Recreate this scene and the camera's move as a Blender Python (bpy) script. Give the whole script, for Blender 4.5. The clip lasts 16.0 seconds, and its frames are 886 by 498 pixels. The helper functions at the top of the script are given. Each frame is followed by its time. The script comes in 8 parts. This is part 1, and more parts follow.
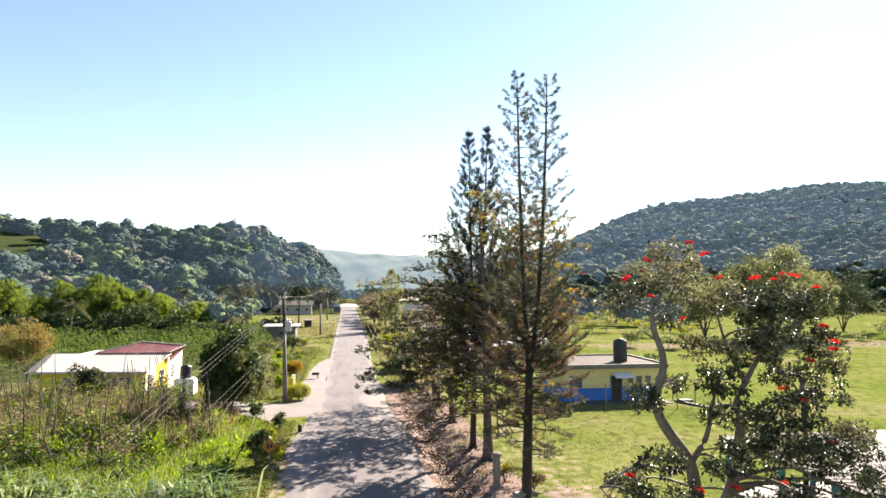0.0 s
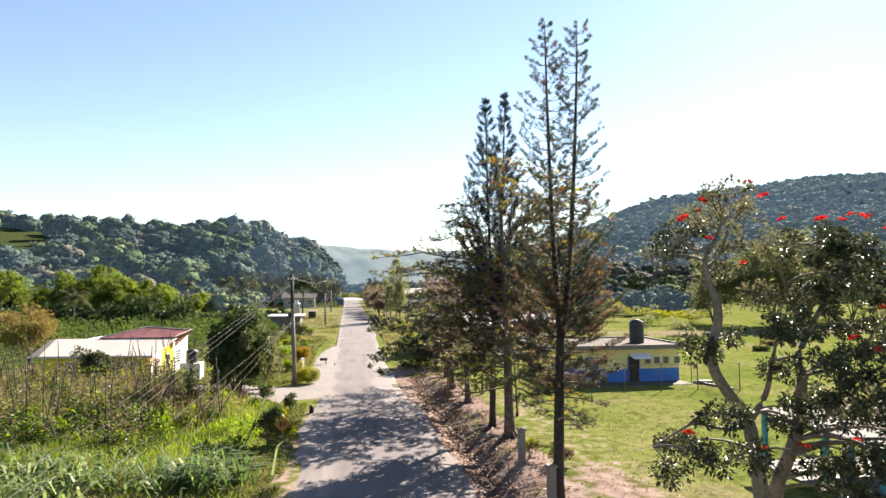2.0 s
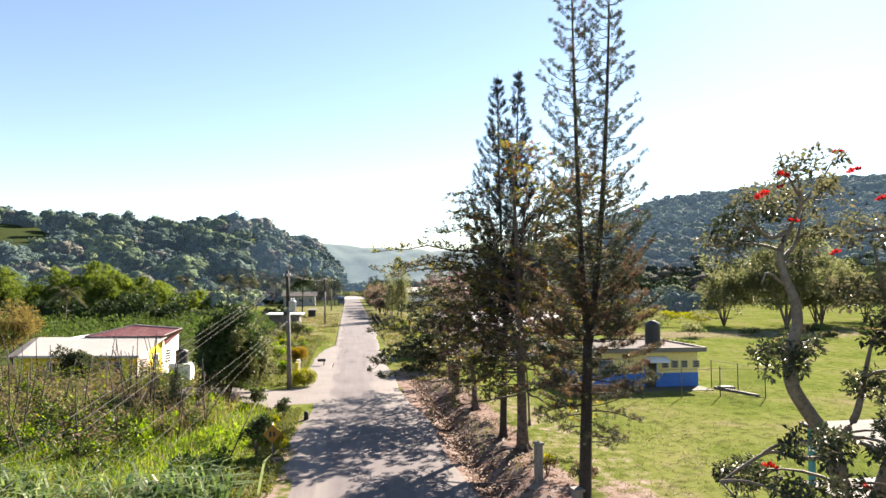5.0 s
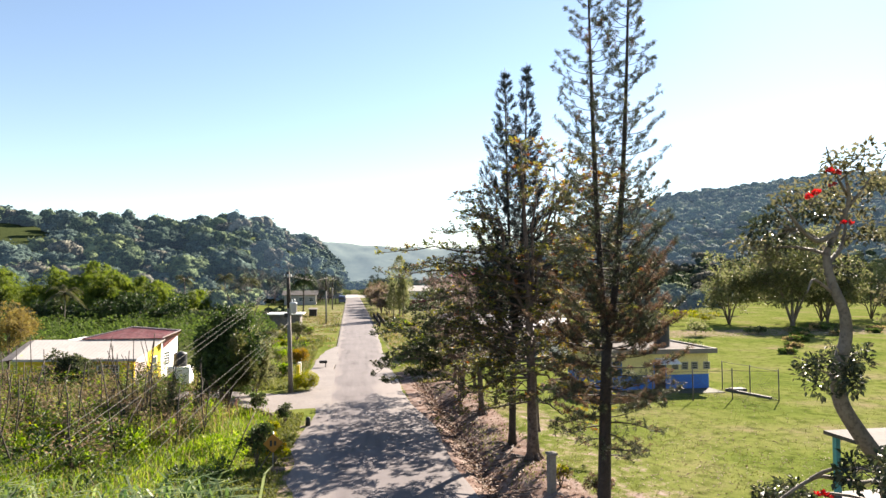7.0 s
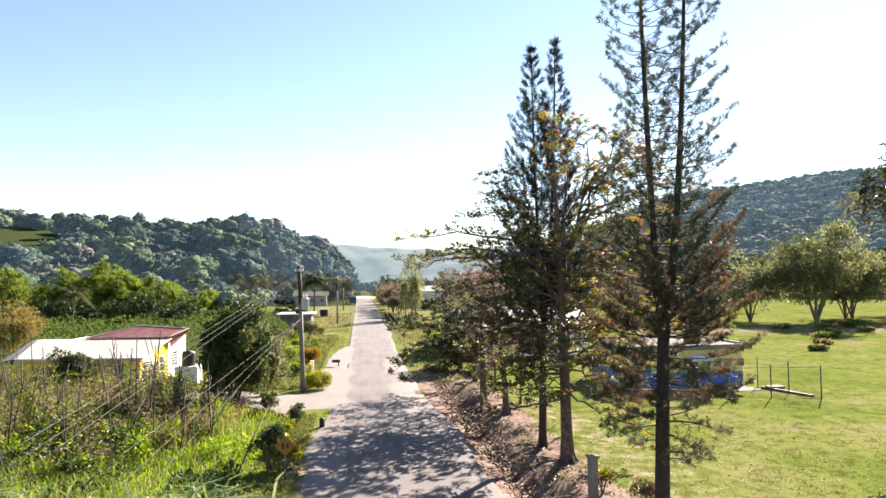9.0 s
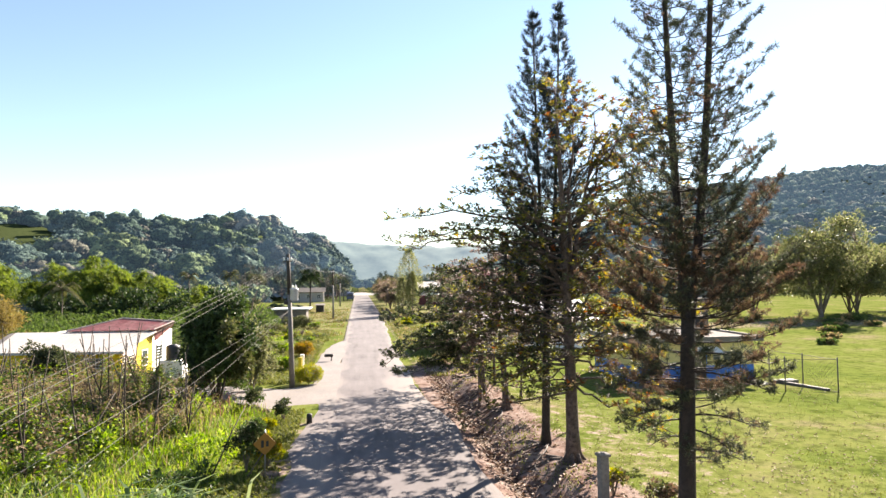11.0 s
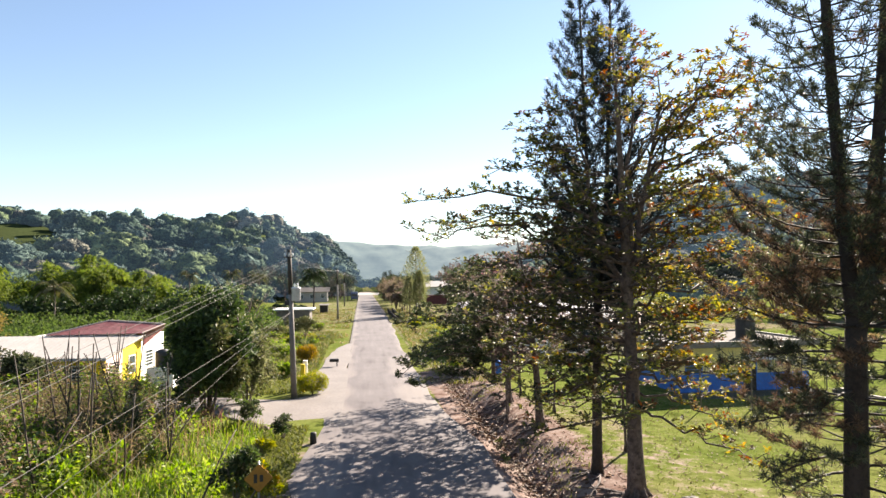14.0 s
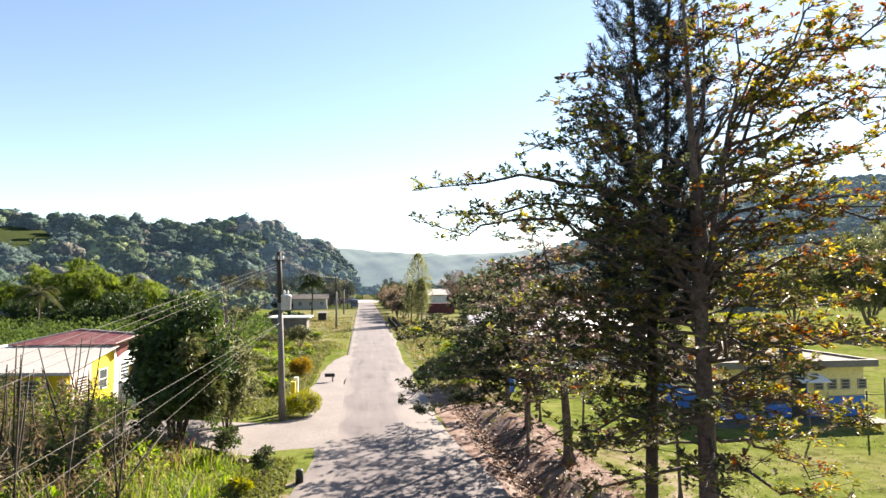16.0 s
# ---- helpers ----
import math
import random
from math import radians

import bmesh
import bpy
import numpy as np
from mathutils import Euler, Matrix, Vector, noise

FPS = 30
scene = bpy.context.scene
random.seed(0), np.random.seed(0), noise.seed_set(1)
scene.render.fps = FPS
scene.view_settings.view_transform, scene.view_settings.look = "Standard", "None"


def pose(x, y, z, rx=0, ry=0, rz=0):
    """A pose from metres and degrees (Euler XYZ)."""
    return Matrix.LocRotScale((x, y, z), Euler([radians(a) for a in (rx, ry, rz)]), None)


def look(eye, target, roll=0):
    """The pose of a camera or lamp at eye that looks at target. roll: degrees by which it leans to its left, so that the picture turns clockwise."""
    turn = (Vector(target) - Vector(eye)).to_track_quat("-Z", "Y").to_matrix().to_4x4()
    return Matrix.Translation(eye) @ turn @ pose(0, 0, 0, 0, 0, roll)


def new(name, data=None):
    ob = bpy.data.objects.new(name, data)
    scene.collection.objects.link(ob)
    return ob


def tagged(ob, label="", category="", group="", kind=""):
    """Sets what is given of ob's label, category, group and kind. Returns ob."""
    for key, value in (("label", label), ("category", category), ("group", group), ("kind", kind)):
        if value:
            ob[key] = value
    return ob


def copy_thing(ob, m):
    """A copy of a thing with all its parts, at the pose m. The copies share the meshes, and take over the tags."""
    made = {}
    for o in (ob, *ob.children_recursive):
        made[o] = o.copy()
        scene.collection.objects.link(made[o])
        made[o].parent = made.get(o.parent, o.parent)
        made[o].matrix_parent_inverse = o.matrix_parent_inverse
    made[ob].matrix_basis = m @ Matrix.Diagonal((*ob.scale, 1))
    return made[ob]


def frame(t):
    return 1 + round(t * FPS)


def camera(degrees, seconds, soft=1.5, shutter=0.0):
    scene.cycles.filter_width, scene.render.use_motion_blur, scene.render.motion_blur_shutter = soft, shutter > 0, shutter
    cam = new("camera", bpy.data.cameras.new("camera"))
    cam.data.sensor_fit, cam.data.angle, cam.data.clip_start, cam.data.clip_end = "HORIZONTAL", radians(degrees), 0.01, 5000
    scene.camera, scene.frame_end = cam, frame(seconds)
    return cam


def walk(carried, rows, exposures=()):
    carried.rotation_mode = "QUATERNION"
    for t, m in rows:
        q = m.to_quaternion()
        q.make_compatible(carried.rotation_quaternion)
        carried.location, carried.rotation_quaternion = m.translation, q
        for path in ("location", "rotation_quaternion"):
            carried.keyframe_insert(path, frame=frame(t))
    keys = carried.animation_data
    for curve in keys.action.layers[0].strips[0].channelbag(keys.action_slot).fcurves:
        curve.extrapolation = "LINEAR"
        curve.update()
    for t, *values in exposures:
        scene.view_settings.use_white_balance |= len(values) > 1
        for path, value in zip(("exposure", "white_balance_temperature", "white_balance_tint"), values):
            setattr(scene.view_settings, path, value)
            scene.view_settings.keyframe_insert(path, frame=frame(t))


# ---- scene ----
cam = camera(71.5, 16.0)
PATH = [
    (0, (-1.448, -0.294, 9.546), (-1.138, 1.678, 9.671), 0.1),
    (0.5, (-1.732, 0.49, 9.546), (-1.426, 2.462, 9.667), 0.2),
    (1, (-2.02, 0.95, 9.507), (-1.715, 2.923, 9.631), 0.1),
    (1.5, (-2.08, 1.209, 8.904), (-1.773, 3.182, 9.024), -0.2),
    (2, (-2.112, 1.277, 8.285), (-1.805, 3.251, 8.395), -0.3),
    (2.5, (-2.016, 1.516, 8.25), (-1.709, 3.489, 8.356), -0.3),
    (3, (-1.887, 1.991, 8.231), (-1.579, 3.964, 8.335), -0.3),
    (3.5, (-1.737, 2.758, 8.173), (-1.429, 4.732, 8.278), -0.3),
    (4, (-1.601, 3.577, 8.155), (-1.292, 5.549, 8.271), -0.2),
    (4.5, (-1.831, 4.067, 8.132), (-1.529, 6.041, 8.245), 0.1),
    (7, (-2.047, 5.422, 8.348), (-1.747, 7.396, 8.449), -0.1),
    (7.5, (-1.892, 6.387, 8.415), (-1.592, 8.361, 8.532), 0.0),
    (8, (-2.024, 7.133, 8.36), (-1.727, 9.108, 8.476), 0.3),
    (8.5, (-2.269, 7.641, 8.275), (-1.979, 9.616, 8.396), 0.0),
    (9, (-2.346, 7.723, 7.788), (-2.076, 9.702, 7.894), -0.5),
    (11.3, (-1.682, 10.535, 7.206), (-1.407, 12.514, 7.304), -0.6),
    (11.5, (-1.566, 11.014, 7.197), (-1.293, 12.992, 7.306), -0.6),
    (12, (-1.595, 11.925, 7.188), (-1.327, 13.904, 7.294), -0.4),
    (12.5, (-2.05, 12.469, 7.246), (-1.787, 14.449, 7.356), -0.3),
    (13, (-2.276, 12.88, 7.172), (-2.012, 14.86, 7.275), -0.5),
    (13.5, (-2.309, 13.44, 7.135), (-2.045, 15.42, 7.235), -0.6),
    (14, (-2.241, 14.301, 7.107), (-1.977, 16.281, 7.204), -0.7),
    (14.5, (-2.11, 15.573, 7.042), (-1.845, 17.553, 7.144), -0.6),
    (15, (-1.95, 17.143, 7.064), (-1.684, 19.121, 7.186), -0.2),
    (15.5, (-1.992, 18.092, 7.051), (-1.729, 20.071, 7.169), -0.0),
    (16, (-2.146, 18.647, 7.114), (-1.885, 20.626, 7.237), -0.1),
]
walk(cam, [(t, look(eye, target, roll)) for t, eye, target, roll in PATH],
     [(0.0, 2.35, 7050, 13), (3.5, 2.14, 7050, 13), (4.2, 2.25, 7050, 13), (6.8, 2.15, 7050, 13), (8.5, 2.36, 7050, 13), (12.5, 2.38, 7050, 13), (13.6, 2.15, 7050, 13), (14.5, 2.17, 7050, 13), (15.3, 2.26, 7050, 13), (16.0, 2.26, 7050, 13)])

# ---- world, sun ----
SUN_AZ, SUN_EL = 41.5, 30.0
world = bpy.data.worlds.new("sky")
scene.world = world
world.use_nodes = True
wn = world.node_tree
wn.nodes.clear()
sky = wn.nodes.new("ShaderNodeTexSky")
sky.sky_type = "NISHITA"
sky.sun_disc = False
sky.sun_elevation, sky.sun_rotation = radians(SUN_EL), radians(SUN_AZ)
sky.air_density, sky.dust_density, sky.ozone_density = 1.0, 0.05, 1.7
bg = wn.nodes.new("ShaderNodeBackground")
bg.inputs["Strength"].default_value = 0.0505
wo = wn.nodes.new("ShaderNodeOutputWorld")
wn.links.new(sky.outputs[0], bg.inputs["Color"])
wn.links.new(bg.outputs[0], wo.inputs["Surface"])
sun = bpy.data.lights.new("sun", "SUN")
sun.energy, sun.angle, sun.color = 5.0, radians(0.5), (1.0, 0.93, 0.83)
sun_ob = new("sun", sun)
to_sun = Vector((math.sin(radians(SUN_AZ)) * math.cos(radians(SUN_EL)), math.cos(radians(SUN_AZ)) * math.cos(radians(SUN_EL)), math.sin(radians(SUN_EL))))
sun_ob.matrix_world = look(to_sun * 200, (0, 0, 0))

# ---- materials ----


def node(nt, kind, **values):
    n = nt.nodes.new(kind)
    for key, value in values.items():
        n.inputs[key].default_value = value
    return n


def start(name, rough=0.8, metal=0.0, spec=0.5):
    m = bpy.data.materials.new(name)
    m.use_nodes = True
    nt = m.node_tree
    b = nt.nodes["Principled BSDF"]
    b.inputs["Roughness"].default_value = rough
    b.inputs["Metallic"].default_value = metal
    b.inputs["Specular IOR Level"].default_value = spec
    return m, nt, b


def rgba(c):
    return (c[0], c[1], c[2], 1.0)


def ramp(nt, stops):
    r = nt.nodes.new("ShaderNodeValToRGB")
    el = r.color_ramp.elements
    while len(el) > 1:
        el.remove(el[-1])
    el[0].position, el[0].color = stops[0][0], rgba(stops[0][1])
    for p, c in stops[1:]:
        e = el.new(p)
        e.color = rgba(c)
    return r


def surf(name, c1, c2, c3=None, big=0.8, fine=14.0, rough=0.8, bump=0.3, metal=0.0, spec=0.4, dist=0.02):
    """A surface of two tones in large patches, with a third in fine grain, and relief."""
    m, nt, b = start(name, rough, metal, spec)
    geo = nt.nodes.new("ShaderNodeNewGeometry")
    n1 = node(nt, "ShaderNodeTexNoise", Scale=big, Detail=6.0, Roughness=0.6)
    n2 = node(nt, "ShaderNodeTexNoise", Scale=fine, Detail=5.0, Roughness=0.65)
    for n in (n1, n2):
        nt.links.new(geo.outputs["Position"], n.inputs["Vector"])
    r1 = ramp(nt, [(0.35, c1), (0.65, c2)])
    nt.links.new(n1.outputs["Fac"], r1.inputs["Fac"])
    r2 = ramp(nt, [(0.45, (0, 0, 0)), (0.7, (1, 1, 1))])
    nt.links.new(n2.outputs["Fac"], r2.inputs["Fac"])
    mix = nt.nodes.new("ShaderNodeMix")
    mix.data_type = "RGBA"
    nt.links.new(r2.outputs["Color"], mix.inputs[0])
    nt.links.new(r1.outputs["Color"], mix.inputs[6])
    mix.inputs[7].default_value = rgba(c3 if c3 else [0.5 * (p + q) * 0.8 for p, q in zip(c1, c2)])
    nt.links.new(mix.outputs[2], b.inputs["Base Color"])
    bp = node(nt, "ShaderNodeBump", Strength=bump, Distance=dist)
    nt.links.new(n2.outputs["Fac"], bp.inputs["Height"])
    nt.links.new(bp.outputs["Normal"], b.inputs["Normal"])
    return m


def leafy(name, colours, rough=0.45, through_light=0.35, spec=0.3):
    """Leaves: each one takes its own tone, and lets some light pass."""
    m, nt, b = start(name, rough, 0.0, spec)
    geo = nt.nodes.new("ShaderNodeNewGeometry")
    k = len(colours)
    r = ramp(nt, [(i / max(1, k - 1), c) for i, c in enumerate(colours)])
    nt.links.new(geo.outputs["Random Per Island"], r.inputs["Fac"])
    nt.links.new(r.outputs["Color"], b.inputs["Base Color"])
    t = nt.nodes.new("ShaderNodeBsdfTranslucent")
    hs = node(nt, "ShaderNodeHueSaturation", Saturation=1.15, Value=1.5)
    nt.links.new(r.outputs["Color"], hs.inputs["Color"])
    nt.links.new(hs.outputs["Color"], t.inputs["Color"])
    mx = node(nt, "ShaderNodeMixShader", Fac=through_light)
    nt.links.new(b.outputs["BSDF"], mx.inputs[1])
    nt.links.new(t.outputs["BSDF"], mx.inputs[2])
    nt.links.new(mx.outputs[0], nt.nodes["Material Output"].inputs["Surface"])
    return m


M = {}
M["concrete"] = surf("concrete", (0.16, 0.142, 0.128), (0.208, 0.188, 0.168), (0.12, 0.104, 0.092), big=0.7, fine=9, bump=0.3)
M["drive"] = surf("drive", (0.145, 0.127, 0.119), (0.185, 0.162, 0.151), (0.119, 0.101, 0.0933), big=0.5, fine=7, bump=0.25)
M["old_concrete"] = surf("old_concrete", (0.078, 0.078, 0.056), (0.112, 0.106, 0.084), (0.052, 0.056, 0.034), big=0.6, fine=7, bump=0.3, spec=0.1)
M["pale_concrete"] = surf("pale_concrete", (0.272, 0.25, 0.223), (0.338, 0.31, 0.278), (0.229, 0.206, 0.185), big=0.5, fine=7, bump=0.25)
M["white_paint"] = surf("white_paint", (0.74, 0.73, 0.7), (0.8, 0.79, 0.76), (0.66, 0.64, 0.6), big=0.8, fine=9, rough=0.6, bump=0.08)
M["cream_roof"] = surf("cream_roof", (0.36, 0.328, 0.296), (0.416, 0.384, 0.352), (0.296, 0.264, 0.232), big=0.5, fine=5, rough=0.5, bump=0.06)
M["red_roof"] = surf("red_roof", (0.16, 0.036, 0.04), (0.272, 0.128, 0.12), (0.096, 0.036, 0.032), big=0.8, fine=4, rough=0.6, bump=0.1)
M["yellow_paint"] = surf("yellow_paint", (0.72, 0.53, 0.02), (0.8, 0.6, 0.03), (0.62, 0.45, 0.03), big=0.8, fine=9, rough=0.6, bump=0.06)
M["pink_paint"] = surf("pink_paint", (0.56, 0.44, 0.4), (0.66, 0.54, 0.49), (0.46, 0.34, 0.3), big=1.2, fine=7, rough=0.7, bump=0.06)
M["pale_yellow"] = surf("pale_yellow", (0.66, 0.55, 0.22), (0.74, 0.62, 0.28), (0.55, 0.45, 0.2), big=0.7, fine=8, rough=0.7, bump=0.08)
M["blue_paint"] = surf("blue_paint", (0.026, 0.13, 0.45), (0.034, 0.165, 0.53), (0.024, 0.105, 0.35), big=0.7, fine=8, rough=0.6, bump=0.08)
M["teal_paint"] = surf("teal_paint", (0.06, 0.26, 0.31), (0.08, 0.32, 0.37), (0.06, 0.2, 0.24), big=0.7, fine=8, rough=0.6, bump=0.08)
M["grey_roof"] = surf("grey_roof", (0.096, 0.082, 0.077), (0.163, 0.144, 0.134), (0.067, 0.058, 0.058), big=0.5, fine=4, bump=0.2)
M["slab_roof"] = surf("slab_roof", (0.0816, 0.0744, 0.072), (0.115, 0.106, 0.101), (0.0624, 0.0552, 0.0528), big=0.5, fine=5, bump=0.15, spec=0.1)
M["roof_felt"] = surf("roof_felt", (0.068, 0.056, 0.053), (0.104, 0.088, 0.082), (0.048, 0.04, 0.04), big=0.6, fine=5, bump=0.2, spec=0.05)
M["zinc_roof"] = surf("zinc_roof", (0.272, 0.248, 0.264), (0.352, 0.328, 0.344), (0.2, 0.168, 0.176), big=0.3, fine=3, rough=0.5, bump=0.05)
M["black_plastic"] = surf("black_plastic", (0.016, 0.017, 0.02), (0.028, 0.029, 0.032), big=1, fine=9, rough=0.45, bump=0.04)
M["dark_wood"] = surf("dark_wood", (0.03, 0.022, 0.018), (0.054, 0.041, 0.03), (0.018, 0.015, 0.012), big=2, fine=18, bump=0.4)
M["grey_wood"] = surf("grey_wood", (0.096, 0.072, 0.053), (0.144, 0.115, 0.086), (0.062, 0.048, 0.036), big=2, fine=18, bump=0.4)
M["stake_wood"] = surf("stake_wood", (0.029, 0.021, 0.014), (0.055, 0.039, 0.027), (0.019, 0.014, 0.01), big=1.1, fine=18, bump=0.3)
M["metal"] = surf("metal", (0.24, 0.248, 0.256), (0.32, 0.328, 0.336), (0.176, 0.16, 0.144), big=2, fine=15, rough=0.45, metal=0.8, bump=0.05)
M["wire"] = surf("wire", (0.11, 0.104, 0.094), (0.14, 0.132, 0.12), big=1, fine=5, rough=0.75, bump=0.0, spec=0.1)
M["grey_enamel"] = surf("grey_enamel", (0.4, 0.408, 0.408), (0.48, 0.48, 0.48), (0.336, 0.328, 0.32), big=2, fine=12, rough=0.5, bump=0.04)
M["sign_yellow"] = surf("sign_yellow", (0.24, 0.104, 0.012), (0.304, 0.136, 0.016), big=3, fine=12, rough=0.5, bump=0.02)
M["black_paint"] = surf("black_paint", (0.012, 0.012, 0.012), (0.024, 0.022, 0.021), big=3, fine=12, rough=0.6, bump=0.02)
M["shed_red"] = surf("shed_red", (0.096, 0.024, 0.028), (0.136, 0.036, 0.04), (0.072, 0.024, 0.024), big=1, fine=5, rough=0.7, bump=0.1)
M["truck_blue"] = surf("truck_blue", (0.05, 0.07, 0.14), (0.07, 0.095, 0.18), big=1, fine=6, rough=0.35, bump=0.0)
M["rubber"] = surf("rubber", (0.016, 0.016, 0.016), (0.024, 0.024, 0.024), big=2, fine=20, rough=0.9, bump=0.1)
M["bark_dark"] = surf("bark_dark", (0.0225, 0.016, 0.0131), (0.0421, 0.029, 0.0244), (0.0131, 0.00938, 0.0084), big=2.2, fine=12, bump=1.0, dist=0.04)
M["bark_grey"] = surf("bark_grey", (0.068, 0.0464, 0.0398), (0.151, 0.111, 0.096), (0.0281, 0.0183, 0.0166), big=3.4, fine=9, bump=1.0, dist=0.06)
M["bark_pale"] = surf("bark_pale", (0.13, 0.105, 0.084), (0.215, 0.177, 0.144), (0.0653, 0.049, 0.0394), big=1.5, fine=12, bump=0.7, dist=0.03)
M["rock"] = surf("rock", (0.096, 0.067, 0.048), (0.154, 0.115, 0.086), (0.058, 0.038, 0.029), big=2, fine=10, bump=0.6)
glass, gnt, gb = start("window_glass", 0.08, 0.0, 0.6)
gb.inputs["Base Color"].default_value = (0.05, 0.06, 0.07, 1)
M["glass"] = glass

M["leaf_green"] = leafy("leaf_green", [(0.05, 0.058, 0.022), (0.085, 0.092, 0.028), (0.135, 0.135, 0.035), (0.22, 0.2, 0.042)], rough=0.5, through_light=0.5, spec=0.3)
M["leaf_yellow"] = leafy("leaf_yellow", [(0.128, 0.132, 0.028), (0.2, 0.176, 0.032), (0.248, 0.192, 0.04), (0.24, 0.128, 0.036)], rough=0.45, through_light=0.55)
M["leaf_rust"] = leafy("leaf_rust", [(0.077, 0.026, 0.012), (0.144, 0.048, 0.014), (0.192, 0.067, 0.019), (0.106, 0.048, 0.029)], rough=0.5, through_light=0.45)
M["leaf_dull"] = leafy("leaf_dull", [(0.0702, 0.054, 0.0378), (0.108, 0.0783, 0.054), (0.0702, 0.0702, 0.0351), (0.146, 0.108, 0.0756)], rough=0.5, through_light=0.5)
M["leaf_gloss"] = leafy("leaf_gloss", [(0.0201, 0.0275, 0.0148), (0.0306, 0.0402, 0.019), (0.0476, 0.0603, 0.0275), (0.121, 0.114, 0.0635)], rough=0.5, through_light=0.43, spec=0.25)
M["leaf_flame"] = leafy("leaf_flame", [(0.0141, 0.0198, 0.0116), (0.0224, 0.0298, 0.0149), (0.0355, 0.0455, 0.0215), (0.0867, 0.0826, 0.0479)], rough=0.42, through_light=0.3, spec=0.4)
M["leaf_olive"] = leafy("leaf_olive", [(0.036, 0.047, 0.014), (0.055, 0.065, 0.022), (0.082, 0.086, 0.033), (0.106, 0.096, 0.046)], rough=0.45, through_light=0.3)
M["leaf_pale"] = leafy("leaf_pale", [(0.0864, 0.103, 0.0408), (0.121, 0.136, 0.0576), (0.156, 0.161, 0.0804), (0.185, 0.173, 0.103)], rough=0.5, through_light=0.5)
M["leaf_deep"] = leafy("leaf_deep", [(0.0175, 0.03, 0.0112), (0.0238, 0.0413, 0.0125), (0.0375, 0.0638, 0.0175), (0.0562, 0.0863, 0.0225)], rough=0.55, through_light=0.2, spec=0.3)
M["flower_red"] = leafy("flower_red", [(0.3, 0.024, 0.03), (0.4, 0.045, 0.045), (0.46, 0.1, 0.085)], rough=0.5, through_light=0.4)
M["needle_c"] = leafy("needle_c", [(0.0189, 0.0284, 0.0189), (0.0324, 0.0419, 0.0257), (0.05, 0.058, 0.0324), (0.0891, 0.0851, 0.0446)], rough=0.5, through_light=0.28)
M["needle_a"] = leafy("needle_a", [(0.009, 0.014, 0.017), (0.014, 0.022, 0.026), (0.022, 0.034, 0.034)], rough=0.5, through_light=0.1)
M["needle_dead"] = leafy("needle_dead", [(0.067, 0.043, 0.031), (0.106, 0.067, 0.046), (0.144, 0.101, 0.065)], rough=0.7, through_light=0.35)
M["grass_tall"] = leafy("grass_tall", [(0.067, 0.121, 0.0151), (0.117, 0.181, 0.0227), (0.181, 0.248, 0.0367), (0.227, 0.248, 0.0648)], rough=0.5, through_light=0.5)
M["grass_dry"] = leafy("grass_dry", [(0.144, 0.105, 0.0552), (0.209, 0.16, 0.0885), (0.248, 0.193, 0.11), (0.154, 0.138, 0.0552)], rough=0.7, through_light=0.4)
M["brush"] = leafy("brush", [(0.0878, 0.0596, 0.0376), (0.15, 0.107, 0.069), (0.251, 0.188, 0.125)], rough=0.8, through_light=0.35)
M["grass_verge"] = leafy("grass_verge", [(0.067, 0.077, 0.017), (0.106, 0.115, 0.024), (0.144, 0.134, 0.043)], rough=0.6, through_light=0.35)
M["leaf_tulip"] = leafy("leaf_tulip", [(0.0491, 0.0535, 0.0275), (0.0766, 0.0737, 0.0419), (0.114, 0.101, 0.0621), (0.0694, 0.0795, 0.0347)], rough=0.52, through_light=0.42, spec=0.25)
M["grass_lawn"] = leafy("grass_lawn", [(0.082, 0.098, 0.023), (0.12, 0.132, 0.031), (0.158, 0.156, 0.048)], rough=0.7, through_light=0.35, spec=0.2)
M["cane"] = leafy("cane", [(0.04, 0.076, 0.028), (0.076, 0.12, 0.04), (0.152, 0.196, 0.08)], rough=0.6, through_light=0.4)
M["cane_light"] = leafy("cane_light", [(0.12, 0.17, 0.05), (0.19, 0.24, 0.09), (0.27, 0.31, 0.15)], rough=0.5, through_light=0.5)
M["grass_red"] = leafy("grass_red", [(0.1, 0.056, 0.044), (0.16, 0.09, 0.07), (0.22, 0.14, 0.1)], rough=0.7, through_light=0.45)
M["crop"] = leafy("crop", [(0.0333, 0.0552, 0.0161), (0.0494, 0.077, 0.0207), (0.077, 0.108, 0.0299)], rough=0.5, through_light=0.35)
M["crop_leaf"] = leafy("crop_leaf", [(0.0363, 0.06, 0.0175), (0.06, 0.09, 0.025), (0.1, 0.135, 0.0375)], rough=0.65, through_light=0.42, spec=0.15)
M["bamboo_leaf"] = leafy("bamboo_leaf", [(0.064, 0.096, 0.02), (0.108, 0.144, 0.028), (0.17, 0.2, 0.042)], rough=0.6, through_light=0.5, spec=0.2)
# cane colour darkened to hold the shade inside the clumps
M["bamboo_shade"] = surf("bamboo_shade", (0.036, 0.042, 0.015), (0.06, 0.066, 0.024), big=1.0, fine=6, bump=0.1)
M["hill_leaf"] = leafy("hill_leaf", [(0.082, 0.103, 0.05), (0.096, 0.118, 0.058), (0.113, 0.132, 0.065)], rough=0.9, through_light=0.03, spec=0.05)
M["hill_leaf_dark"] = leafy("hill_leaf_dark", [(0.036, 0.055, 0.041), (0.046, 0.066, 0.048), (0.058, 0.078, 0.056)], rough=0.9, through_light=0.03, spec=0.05)
